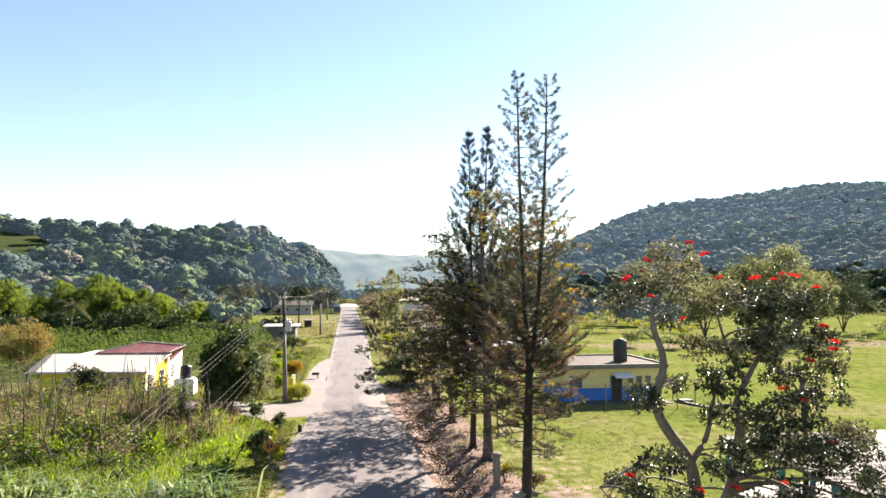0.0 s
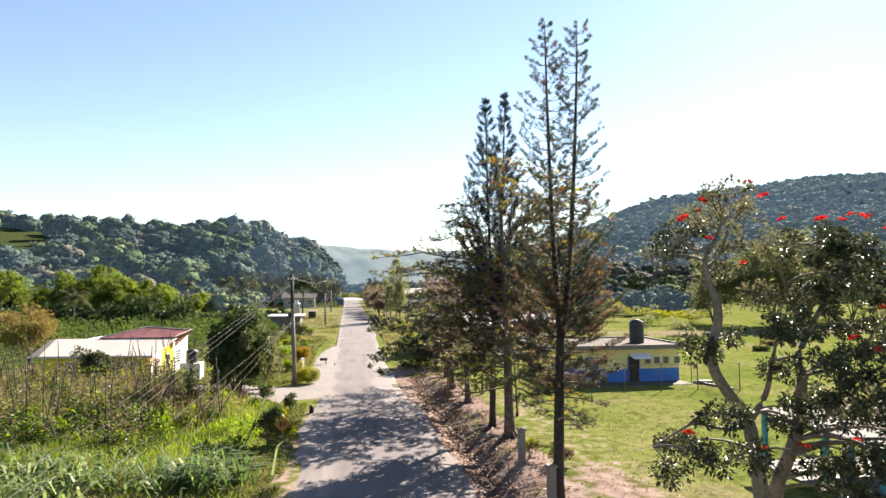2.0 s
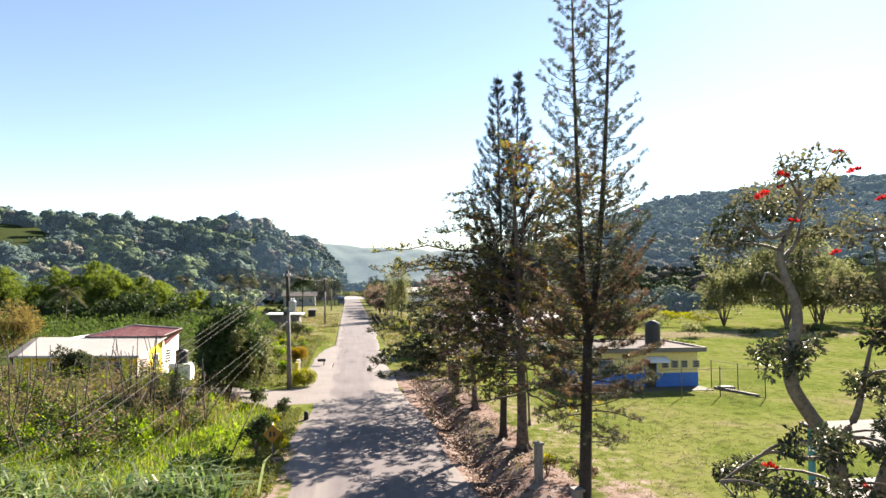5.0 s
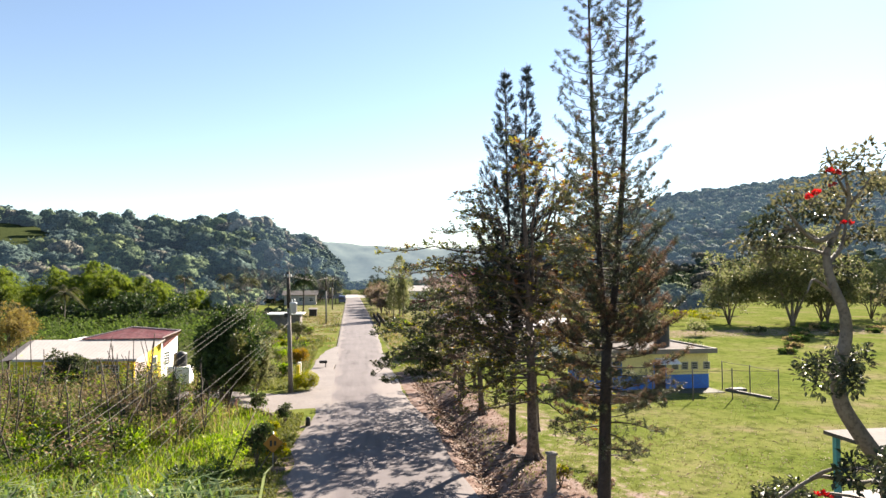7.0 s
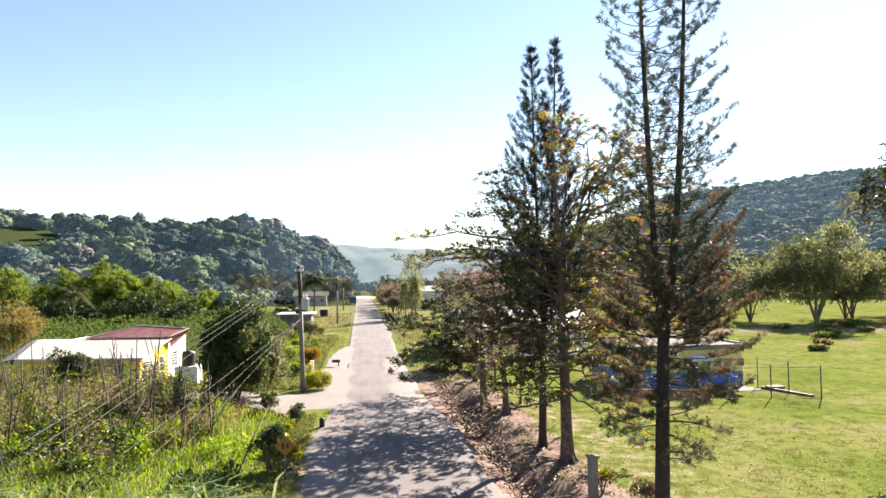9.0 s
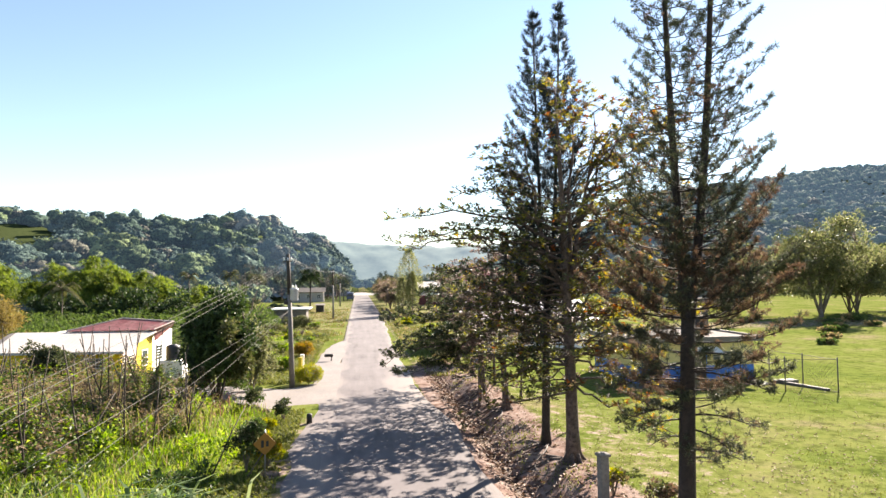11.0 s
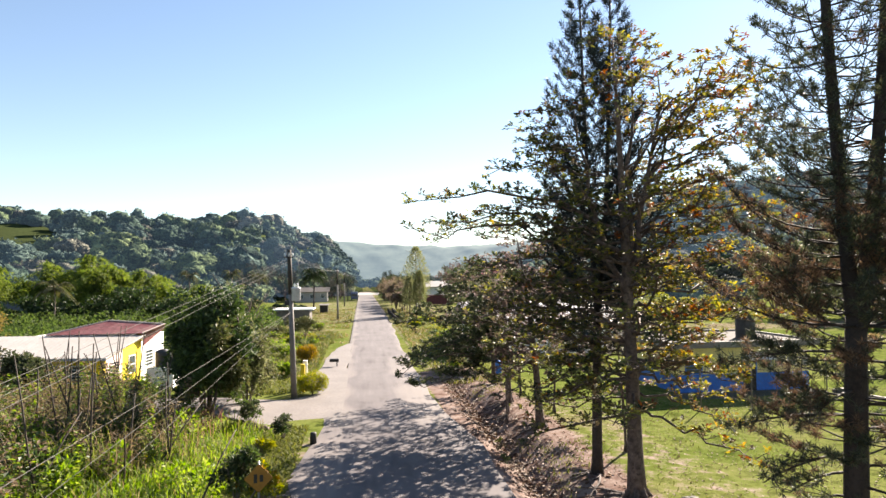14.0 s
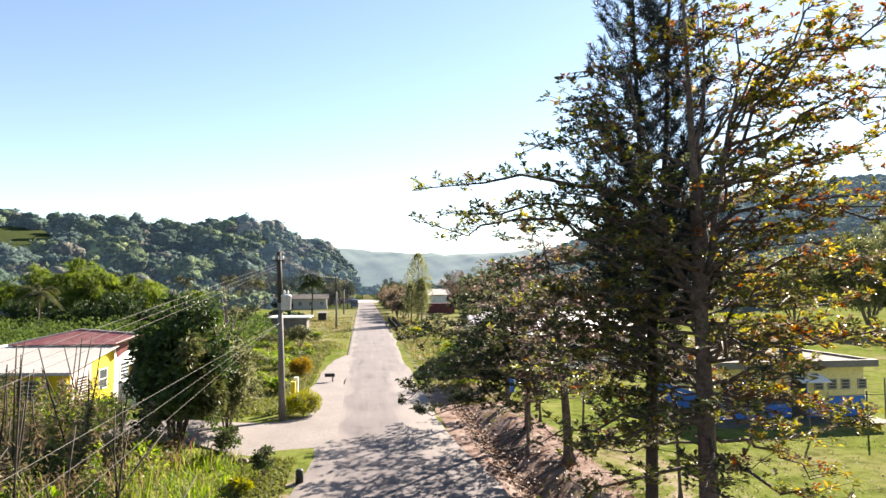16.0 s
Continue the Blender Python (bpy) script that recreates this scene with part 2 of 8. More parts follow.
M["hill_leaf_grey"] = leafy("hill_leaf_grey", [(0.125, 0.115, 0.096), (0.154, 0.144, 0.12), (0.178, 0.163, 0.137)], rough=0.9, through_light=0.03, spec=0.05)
# blue-grey tint stands in for haze over far leaves
M["hill_leaf_haze"] = leafy("hill_leaf_haze", [(0.072, 0.094, 0.079), (0.086, 0.11, 0.091), (0.103, 0.124, 0.103)], rough=0.9, through_light=0.03, spec=0.05)


def canopy(name, dark, light, haze_glow=0.0, scale=1.3, deep=2.6):
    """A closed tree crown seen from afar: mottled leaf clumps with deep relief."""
    m, nt, b = start(name, 0.95, 0.0, 0.05)
    geo = nt.nodes.new("ShaderNodeNewGeometry")
    n1 = node(nt, "ShaderNodeTexNoise", Scale=scale, Detail=4.0, Roughness=0.75)
    nt.links.new(geo.outputs["Position"], n1.inputs["Vector"])
    add = nt.nodes.new("ShaderNodeMath")
    add.operation = "MULTIPLY_ADD"
    add.inputs[1].default_value = 0.1
    nt.links.new(geo.outputs["Random Per Island"], add.inputs[0])
    nt.links.new(n1.outputs["Fac"], add.inputs[2])
    r = ramp(nt, [(0.42, tuple(0.3 * c for c in dark)), (0.51, dark), (0.64, light)])
    nt.links.new(add.outputs[0], r.inputs["Fac"])
    nt.links.new(r.outputs["Color"], b.inputs["Base Color"])
    bp = node(nt, "ShaderNodeBump", Strength=1.0, Distance=deep)
    nt.links.new(n1.outputs["Fac"], bp.inputs["Height"])
    nt.links.new(bp.outputs["Normal"], b.inputs["Normal"])
    if haze_glow:
        # blue emission stands for haze, the pale air before distant crowns
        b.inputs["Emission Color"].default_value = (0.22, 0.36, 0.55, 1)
        b.inputs["Emission Strength"].default_value = haze_glow
    return m


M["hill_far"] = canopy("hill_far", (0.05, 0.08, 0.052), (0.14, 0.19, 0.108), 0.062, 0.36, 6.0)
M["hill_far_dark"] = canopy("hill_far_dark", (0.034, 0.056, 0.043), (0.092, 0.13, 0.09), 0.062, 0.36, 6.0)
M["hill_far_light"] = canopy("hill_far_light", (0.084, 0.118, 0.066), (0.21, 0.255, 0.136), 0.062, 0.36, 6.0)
# haze_ copies are paler and glow blue as haze; far_ copies glow more
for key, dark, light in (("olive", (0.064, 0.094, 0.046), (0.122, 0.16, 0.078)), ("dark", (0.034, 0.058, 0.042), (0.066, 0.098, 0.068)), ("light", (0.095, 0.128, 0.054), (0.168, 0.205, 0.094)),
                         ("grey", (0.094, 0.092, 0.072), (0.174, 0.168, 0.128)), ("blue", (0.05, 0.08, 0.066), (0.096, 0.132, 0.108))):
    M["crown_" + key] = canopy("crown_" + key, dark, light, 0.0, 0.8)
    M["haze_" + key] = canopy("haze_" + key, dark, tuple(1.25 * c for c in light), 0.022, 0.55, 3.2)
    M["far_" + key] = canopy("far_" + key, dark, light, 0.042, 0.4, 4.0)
M["gravel"] = surf("gravel", (0.091, 0.079, 0.07), (0.134, 0.118, 0.103), (0.072, 0.058, 0.048), big=0.9, fine=12, bump=0.6)
M["clod"] = surf("clod", (0.077, 0.043, 0.031), (0.173, 0.12, 0.096), (0.048, 0.029, 0.022), big=3.0, fine=14, bump=0.6)
M["shoulder"] = surf("shoulder", (0.12, 0.096, 0.084), (0.182, 0.154, 0.137), (0.082, 0.058, 0.046), big=0.7, fine=5, bump=0.5)
M["shrub_bright"] = leafy("shrub_bright", [(0.096, 0.12, 0.012), (0.173, 0.182, 0.017), (0.24, 0.211, 0.024)], rough=0.5, through_light=0.5)
M["shrub_orange"] = leafy("shrub_orange", [(0.125, 0.096, 0.012), (0.23, 0.134, 0.014), (0.269, 0.158, 0.019), (0.096, 0.106, 0.019)], rough=0.5, through_light=0.42)
M["flower_tan"] = leafy("flower_tan", [(0.12, 0.088, 0.03), (0.18, 0.135, 0.042), (0.23, 0.18, 0.07), (0.09, 0.09, 0.03)], rough=0.6, through_light=0.42)
M["pink_leaf"] = leafy("pink_leaf", [(0.0812, 0.0522, 0.0493), (0.133, 0.0928, 0.087), (0.058, 0.0522, 0.0348), (0.197, 0.145, 0.131)], rough=0.45, through_light=0.5, spec=0.5)
M["pink_pale"] = leafy("pink_pale", [(0.092, 0.064, 0.052), (0.146, 0.106, 0.088), (0.084, 0.078, 0.044), (0.19, 0.145, 0.12)], rough=0.5, through_light=0.45, spec=0.3)
M["litter_pale"] = leafy("litter_pale", [(0.128, 0.088, 0.048), (0.216, 0.16, 0.096), (0.272, 0.224, 0.136)], rough=0.7, through_light=0.1)
M["litter"] = leafy("litter", [(0.077, 0.036, 0.024), (0.125, 0.067, 0.041), (0.173, 0.106, 0.062), (0.221, 0.163, 0.106)], rough=0.7, through_light=0.1)


def road_material():
    m, nt, b = start("asphalt", 0.85, 0.0, 0.3)
    geo = nt.nodes.new("ShaderNodeNewGeometry")
    sep = nt.nodes.new("ShaderNodeSeparateXYZ")
    nt.links.new(geo.outputs["Position"], sep.inputs[0])
    stretch = nt.nodes.new("ShaderNodeMapping")
    stretch.inputs["Scale"].default_value = (1.6, 0.12, 1.0)
    nt.links.new(geo.outputs["Position"], stretch.inputs["Vector"])
    streak = node(nt, "ShaderNodeTexNoise", Scale=1.0, Detail=6.0, Roughness=0.6)
    nt.links.new(stretch.outputs[0], streak.inputs["Vector"])
    patch = node(nt, "ShaderNodeTexNoise", Scale=0.35, Detail=7.0, Roughness=0.65)
    grain = node(nt, "ShaderNodeTexNoise", Scale=35.0, Detail=4.0, Roughness=0.7)
    for n in (patch, grain):
        nt.links.new(geo.outputs["Position"], n.inputs["Vector"])
    add = nt.nodes.new("ShaderNodeMath")
    add.operation = "ADD"
    nt.links.new(streak.outputs["Fac"], add.inputs[0])
    nt.links.new(patch.outputs["Fac"], add.inputs[1])
    half = nt.nodes.new("ShaderNodeMath")
    half.operation = "MULTIPLY"
    half.inputs[1].default_value = 0.5
    nt.links.new(add.outputs[0], half.inputs[0])
    r = ramp(nt, [(0.34, (0.066, 0.056, 0.058)), (0.46, (0.108, 0.093, 0.095)), (0.54, (0.12, 0.104, 0.106)), (0.66, (0.152, 0.134, 0.133))])
    nt.links.new(half.outputs[0], r.inputs["Fac"])
    g = ramp(nt, [(0.3, (0.82, 0.82, 0.82)), (0.7, (1.08, 1.08, 1.08))])
    nt.links.new(grain.outputs["Fac"], g.inputs["Fac"])
    mul = nt.nodes.new("ShaderNodeMix")
    mul.data_type, mul.blend_type = "RGBA", "MULTIPLY"
    mul.inputs[0].default_value = 0.8
    nt.links.new(r.outputs["Color"], mul.inputs[6])
    nt.links.new(g.outputs["Color"], mul.inputs[7])
    # pale dust and grit trodden into the edges
    att = nt.nodes.new("ShaderNodeAttribute")
    att.attribute_name = "dust"
    spread = nt.nodes.new("ShaderNodeMath")
    spread.operation = "MULTIPLY_ADD"
    spread.inputs[1].default_value, spread.inputs[2].default_value = 0.9, -0.45
    nt.links.new(streak.outputs["Fac"], spread.inputs[0])
    tot = nt.nodes.new("ShaderNodeMath")
    tot.operation = "ADD"
    nt.links.new(att.outputs["Fac"], tot.inputs[0])
    nt.links.new(spread.outputs[0], tot.inputs[1])
    dust_f = ramp(nt, [(0.3, (0, 0, 0)), (0.95, (1, 1, 1))])
    nt.links.new(tot.outputs[0], dust_f.inputs["Fac"])
    dust_c = ramp(nt, [(0.3, (0.144, 0.124, 0.116)), (0.7, (0.2, 0.174, 0.164))])
    nt.links.new(grain.outputs["Fac"], dust_c.inputs["Fac"])
    dmix = nt.nodes.new("ShaderNodeMix")
    dmix.data_type = "RGBA"
    nt.links.new(dust_f.outputs["Color"], dmix.inputs[0])
    nt.links.new(mul.outputs[2], dmix.inputs[6])
    nt.links.new(dust_c.outputs["Color"], dmix.inputs[7])
    nt.links.new(dmix.outputs[2], b.inputs["Base Color"])
    bp = node(nt, "ShaderNodeBump", Strength=0.35, Distance=0.012)
    nt.links.new(grain.outputs["Fac"], bp.inputs["Height"])
    nt.links.new(bp.outputs["Normal"], b.inputs["Normal"])
    return m


def ground_material():
    """Grass, bare earth and forest floor, shared out by the sheet's own cover attribute."""
    m, nt, b = start("ground_cover", 1.0, 0.0, 0.0)
    geo = nt.nodes.new("ShaderNodeNewGeometry")
    att = nt.nodes.new("ShaderNodeAttribute")
    att.attribute_name = "cover"
    sep = nt.nodes.new("ShaderNodeSeparateColor")
    nt.links.new(att.outputs["Color"], sep.inputs[0])
    big = node(nt, "ShaderNodeTexNoise", Scale=0.13, Detail=8.0, Roughness=0.62)
    mid = node(nt, "ShaderNodeTexNoise", Scale=1.3, Detail=7.0, Roughness=0.7)
    fine = node(nt, "ShaderNodeTexNoise", Scale=16.0, Detail=5.0, Roughness=0.7)
    for n in (big, mid, fine):
        nt.links.new(geo.outputs["Position"], n.inputs["Vector"])
    lawn = ramp(nt, [(0.3, (0.074, 0.1, 0.024)), (0.45, (0.106, 0.13, 0.031)), (0.56, (0.134, 0.145, 0.046)), (0.68, (0.178, 0.152, 0.086))])
    nt.links.new(big.outputs["Fac"], lawn.inputs["Fac"])
    lawn2 = ramp(nt, [(0.36, (0.42, 0.45, 0.4)), (0.52, (1.0, 1.0, 1.0)), (0.7, (1.2, 1.1, 1.25))])
    nt.links.new(mid.outputs["Fac"], lawn2.inputs["Fac"])
    mul = nt.nodes.new("ShaderNodeMix")
    mul.data_type, mul.blend_type = "RGBA", "MULTIPLY"
    mul.inputs[0].default_value = 0.85
    nt.links.new(lawn.outputs["Color"], mul.inputs[6])
    nt.links.new(lawn2.outputs["Color"], mul.inputs[7])
    dirt = ramp(nt, [(0.3, (0.072, 0.046, 0.034)), (0.43, (0.152, 0.102, 0.086)), (0.55, (0.22, 0.166, 0.144)), (0.7, (0.275, 0.22, 0.194))])
    nt.links.new(mid.outputs["Fac"], dirt.inputs["Fac"])
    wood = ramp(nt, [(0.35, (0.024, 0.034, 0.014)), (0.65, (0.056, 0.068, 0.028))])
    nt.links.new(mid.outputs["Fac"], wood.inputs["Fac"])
    # ragged edge of the bare earth
    edge = nt.nodes.new("ShaderNodeMath")
    edge.operation = "MULTIPLY_ADD"
    edge.inputs[1].default_value, edge.inputs[2].default_value = 1.5, -0.75
    nt.links.new(mid.outputs["Fac"], edge.inputs[0])
    sumd = nt.nodes.new("ShaderNodeMath")
    sumd.operation = "ADD"
    nt.links.new(sep.outputs[0], sumd.inputs[0])
    nt.links.new(edge.outputs[0], sumd.inputs[1])
    step = ramp(nt, [(0.4, (0, 0, 0)), (0.62, (1, 1, 1))])
    nt.links.new(sumd.outputs[0], step.inputs["Fac"])
    m1 = nt.nodes.new("ShaderNodeMix")
    m1.data_type = "RGBA"
    nt.links.new(step.outputs["Color"], m1.inputs[0])
    nt.links.new(mul.outputs[2], m1.inputs[6])
    nt.links.new(dirt.outputs["Color"], m1.inputs[7])
    m2 = nt.nodes.new("ShaderNodeMix")
    m2.data_type = "RGBA"
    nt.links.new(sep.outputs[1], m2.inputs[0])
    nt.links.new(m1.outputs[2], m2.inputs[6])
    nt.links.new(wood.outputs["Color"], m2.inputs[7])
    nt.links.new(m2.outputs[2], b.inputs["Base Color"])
    bp = node(nt, "ShaderNodeBump", Strength=0.6, Distance=0.05)
    nt.links.new(fine.outputs["Fac"], bp.inputs["Height"])
    nt.links.new(bp.outputs["Normal"], b.inputs["Normal"])
    return m


M["asphalt"] = road_material()
M["ground"] = ground_material()

# ---- mesh tools ----


class Build:
    """Collects vertices and faces in bulk and turns them into one mesh."""

    def __init__(self):
        self.v, self.f, self.k, self.n = [], [], [], 0

    def add(self, verts, faces, mat=0):
        verts, faces = np.asarray(verts, float).reshape(-1, 3), np.asarray(faces, int)
        self.v.append(verts)
        self.f.append(faces + self.n)
        self.k.append(np.full(len(faces), mat, int))
        self.n += len(verts)

    def mesh(self, name, mats, smooth=False):
        me = bpy.data.meshes.new(name)
        co = np.concatenate(self.v)
        loops = np.concatenate([f.ravel() for f in self.f])
        sizes = np.concatenate([np.full(len(f), f.shape[1], int) for f in self.f])
        starts = np.concatenate([[0], np.cumsum(sizes)[:-1]])
        me.vertices.add(len(co))
        me.vertices.foreach_set("co", co.ravel().astype(np.float32))
        me.loops.add(len(loops))
        me.loops.foreach_set("vertex_index", loops.astype(np.int32))
        me.polygons.add(len(sizes))
        me.polygons.foreach_set("loop_start", starts.astype(np.int32))
        me.polygons.foreach_set("material_index", np.concatenate(self.k).astype(np.int32))
        me.polygons.foreach_set("use_smooth", np.full(len(sizes), smooth))
        for m in mats:
            me.materials.append(M[m])
        me.update(calc_edges=True)
        me.validate()
        return me

    # box with bevelled edges along its length, axis-aligned in the given pose
    def box(self, lo, hi, mat=0, m=None):
        lo, hi = np.minimum(lo, hi), np.maximum(lo, hi)
        c = np.array([[x, y, z] for z in (lo[2], hi[2]) for y in (lo[1], hi[1]) for x in (lo[0], hi[0])], float)
        if m is not None:
            c = np.array([m @ Vector(p) for p in c])
        self.add(c, [(0, 2, 3, 1), (4, 5, 7, 6), (0, 1, 5, 4), (2, 6, 7, 3), (0, 4, 6, 2), (1, 3, 7, 5)], mat)

    def tube(self, pts, rad, sides=6, mat=0, cap=True):
        pts = np.asarray(pts, float)
        rad = np.broadcast_to(np.asarray(rad, float), (len(pts),))
        d = np.gradient(pts, axis=0)
        d /= np.linalg.norm(d, axis=1)[:, None] + 1e-9
        ref = np.where(np.abs(d[:, 2:3]) > 0.9, [[1.0, 0, 0]], [[0, 0, 1.0]])
        a = np.cross(d, ref)
        a /= np.linalg.norm(a, axis=1)[:, None] + 1e-9
        b = np.cross(d, a)
        ang = np.linspace(0, 2 * np.pi, sides, endpoint=False)
        ring = np.cos(ang)[None, :, None] * a[:, None] + np.sin(ang)[None, :, None] * b[:, None]
        v = pts[:, None] + ring * rad[:, None, None]
        f = []
        for i in range(len(pts) - 1):
            for j in range(sides):
                k = (j + 1) % sides
                f.append((i * sides + j, i * sides + k, (i + 1) * sides + k, (i + 1) * sides + j))
        base = self.n
        self.add(v.reshape(-1, 3), f, mat)
        if cap:
            self.f.append(np.array([[base + j for j in range(sides)][::-1]]))
            self.k.append(np.array([mat]))
            last = base + (len(pts) - 1) * sides
            self.f.append(np.array([[last + j for j in range(sides)]]))
            self.k.append(np.array([mat]))

    def leaves(self, p, d, up, length, width, mat=0, fold=0.25, wide=0.45):
        """Many folded leaves at once: base points, directions, upward sides, sizes."""
        p, d, up = (np.asarray(q, float).reshape(-1, 3) for q in (p, d, up))
        n = len(p)
        length, width = (np.broadcast_to(np.asarray(q, float), (n,))[:, None] for q in (length, width))
        d = d / (np.linalg.norm(d, axis=1)[:, None] + 1e-9)
        s = np.cross(d, up)
        s /= np.linalg.norm(s, axis=1)[:, None] + 1e-9
        u = np.cross(s, d)
        mid = p + d * length * wide
        v = np.stack([p, mid + s * width * 0.5 + u * width * fold, p + d * length - u * width * 0.1, mid - s * width * 0.5 + u * width * fold], 1)
        i = np.arange(n)[:, None] * 4
        f = np.concatenate([i + [[0, 1, 2]], i + [[0, 2, 3]]], 1).reshape(-1, 3)
        if np.ndim(mat) == 0:
            self.add(v.reshape(-1, 3), f, mat)
        else:
            base = self.n
            self.add(v.reshape(-1, 3), f, 0)
            self.k[-1] = np.repeat(np.asarray(mat, int), 2)

    def blades(self, p, d, length, width, mat=0, bend=0.5):
        """Grass blades, bent over at half their length."""
        p, d = np.asarray(p, float), np.asarray(d, float)
        n = len(p)
        length, width = (np.broadcast_to(np.asarray(q, float), (n,))[:, None] for q in (length, width))
        d = d / np.linalg.norm(d, axis=1)[:, None]
        flat = d * [1, 1, 0]
        flat /= np.linalg.norm(flat, axis=1)[:, None] + 1e-9
        s = np.cross(flat, [0, 0, 1.0])
        mid = p + d * length * 0.55
        tip = mid + (d * (1 - bend) + flat * bend - np.array([0, 0, 0.25]) * bend) * length * 0.5
        v = np.stack([p - s * width / 2, p + s * width / 2, mid + s * width * 0.45, mid - s * width * 0.45, tip], 1)
        i = np.arange(n)[:, None] * 5
        f4 = i + [[0, 1, 2, 3]]
        base = self.n
        self.add(v.reshape(-1, 3), f4, mat)
        self.f.append(base + i + [[3, 2, 4]])
        self.k.append(np.full(n, mat, int))


def part(name, build, mats, parent, label="", smooth=False):
    """One mesh object under a thing or a part."""
    ob = new(name, build.mesh(name, mats, smooth))
    if parent is not None:
        ob.parent = parent
    return tagged(ob, label=label)


def thing(name, label, category, at=(0, 0, 0), turn=0.0, group="", kind=""):
    ob = new(name)
    ob.matrix_world = pose(*at, 0, 0, turn)
    return tagged(ob, label=label, category=category, group=group, kind=kind)


def solid(name, build, mats, label, category, at=(0, 0, 0), turn=0.0, group="", kind="", smooth=False):
    ob = new(name, build.mesh(name, mats, smooth))
    ob.matrix_world = pose(*at, 0, 0, turn)
    return tagged(ob, label=label, category=category, group=group, kind=kind)


def bevel_box(build, lo, hi, r=0.02, mat=0):
    """A box with chamfered edges."""
    bm = bmesh.new()
    bmesh.ops.create_cube(bm, size=1.0)
    size = [b - a for a, b in zip(lo, hi)]
    mid = [(a + b) / 2 for a, b in zip(lo, hi)]
    for v in bm.verts:
        v.co = Vector([m + c * s for m, c, s in zip(mid, v.co, size)])
    bmesh.ops.bevel(bm, geom=bm.edges[:], offset=r, segments=1, affect="EDGES")
    verts = [v.co[:] for v in bm.verts]
    bm.verts.index_update()
    byn = {}
    for f in bm.faces:
        byn.setdefault(len(f.verts), []).append([v.index for v in f.verts])
    base = build.n
    build.add(verts, np.zeros((0, 3), int), mat)
    for k, fs in byn.items():
        build.f.append(np.array(fs) + base)
        build.k.append(np.full(len(fs), mat, int))
    bm.free()


def sheet(build, top, thick, mat=0, ribs=0, rib=0.03):
    """A roof sheet of four corners (a, b along the eave, c, d along the ridge), with thickness and ribs that run up the slope."""
    a, b, c, d = (np.array(q, float) for q in top)
    n = np.cross(b - a, d - a)
    n /= np.linalg.norm(n)
    if n[2] < 0:
        n = -n
    k = max(2, ribs * 2 + 1)
    s = np.linspace(0, 1, k)[:, None]
    lift = (np.arange(k) % 2)[:, None] * rib * n if ribs else 0
    e, r = a + (b - a) * s + lift, d + (c - d) * s + lift
    v = np.concatenate([e, r, e - n * thick, r - n * thick])
    f = []
    for i in range(k - 1):
        f += [(i, i + 1, k + i + 1, k + i), (2 * k + i, 3 * k + i, 3 * k + i + 1, 2 * k + i + 1), (i, 2 * k + i, 2 * k + i + 1, i + 1), (k + i, k + i + 1, 3 * k + i + 1, 3 * k + i)]
    f += [(0, k, 3 * k, 2 * k), (k - 1, 3 * k - 1, 4 * k - 1, 2 * k - 1)]
    build.add(v, f, mat)


rng = np.random.default_rng(7)


def rand_dirs(n, zmin=-1.0, zmax=1.0):
    z = rng.uniform(zmin, zmax, n)
    a = rng.uniform(0, 2 * np.pi, n)
    r = np.sqrt(np.maximum(0, 1 - z * z))
    return np.stack([r * np.cos(a), r * np.sin(a), z], 1)


def noise2(x, y, scale, seed=0.0):
    """Soft noise in the plane from a sum of sines, about -1 to 1."""
    x, y = np.asarray(x, float) / scale, np.asarray(y, float) / scale
    out = np.zeros(np.broadcast(x, y).shape)
    for i in range(1, 7):
        a = 1.7 * i + seed
        out = out + np.sin(x * math.cos(a) * (0.6 + 0.35 * i) + y * math.sin(a) * (0.6 + 0.35 * i) + 2.3 * i + seed * 3.1) / (0.8 + 0.35 * i)
    return out / 2.6

# ---- ground, hills, road ----
LEFT_U = [-3.0, -1.2, -0.8, -0.51, -0.433, -0.36, -0.298, -0.24, -0.19, -0.155, -0.12, -0.05, -0.014, 0.0, 0.03]
LEFT_Z = [40.0, 58.0, 60.5, 60.0, 55.5, 53.4, 51.7, 53.0, 56.5, 53.5, 48.3, 37.4, 21.3, 10.0, 0.0]
RIGHT_U = [0.1, 0.2, 0.3, 0.366, 0.4275, 0.522, 0.6, 0.685, 0.8, 0.986, 1.3, 2.0, 4.0]
RIGHT_Z = [0.0, 34.0, 70.0, 89.0, 110.0, 145.5, 156.0, 164.6, 172.0, 189.0, 200.0, 180.0, 100.0]


def smooth(a, b, t):
    t = np.clip((t - a) / (b - a), 0, 1)
    return t * t * (3 - 2 * t)


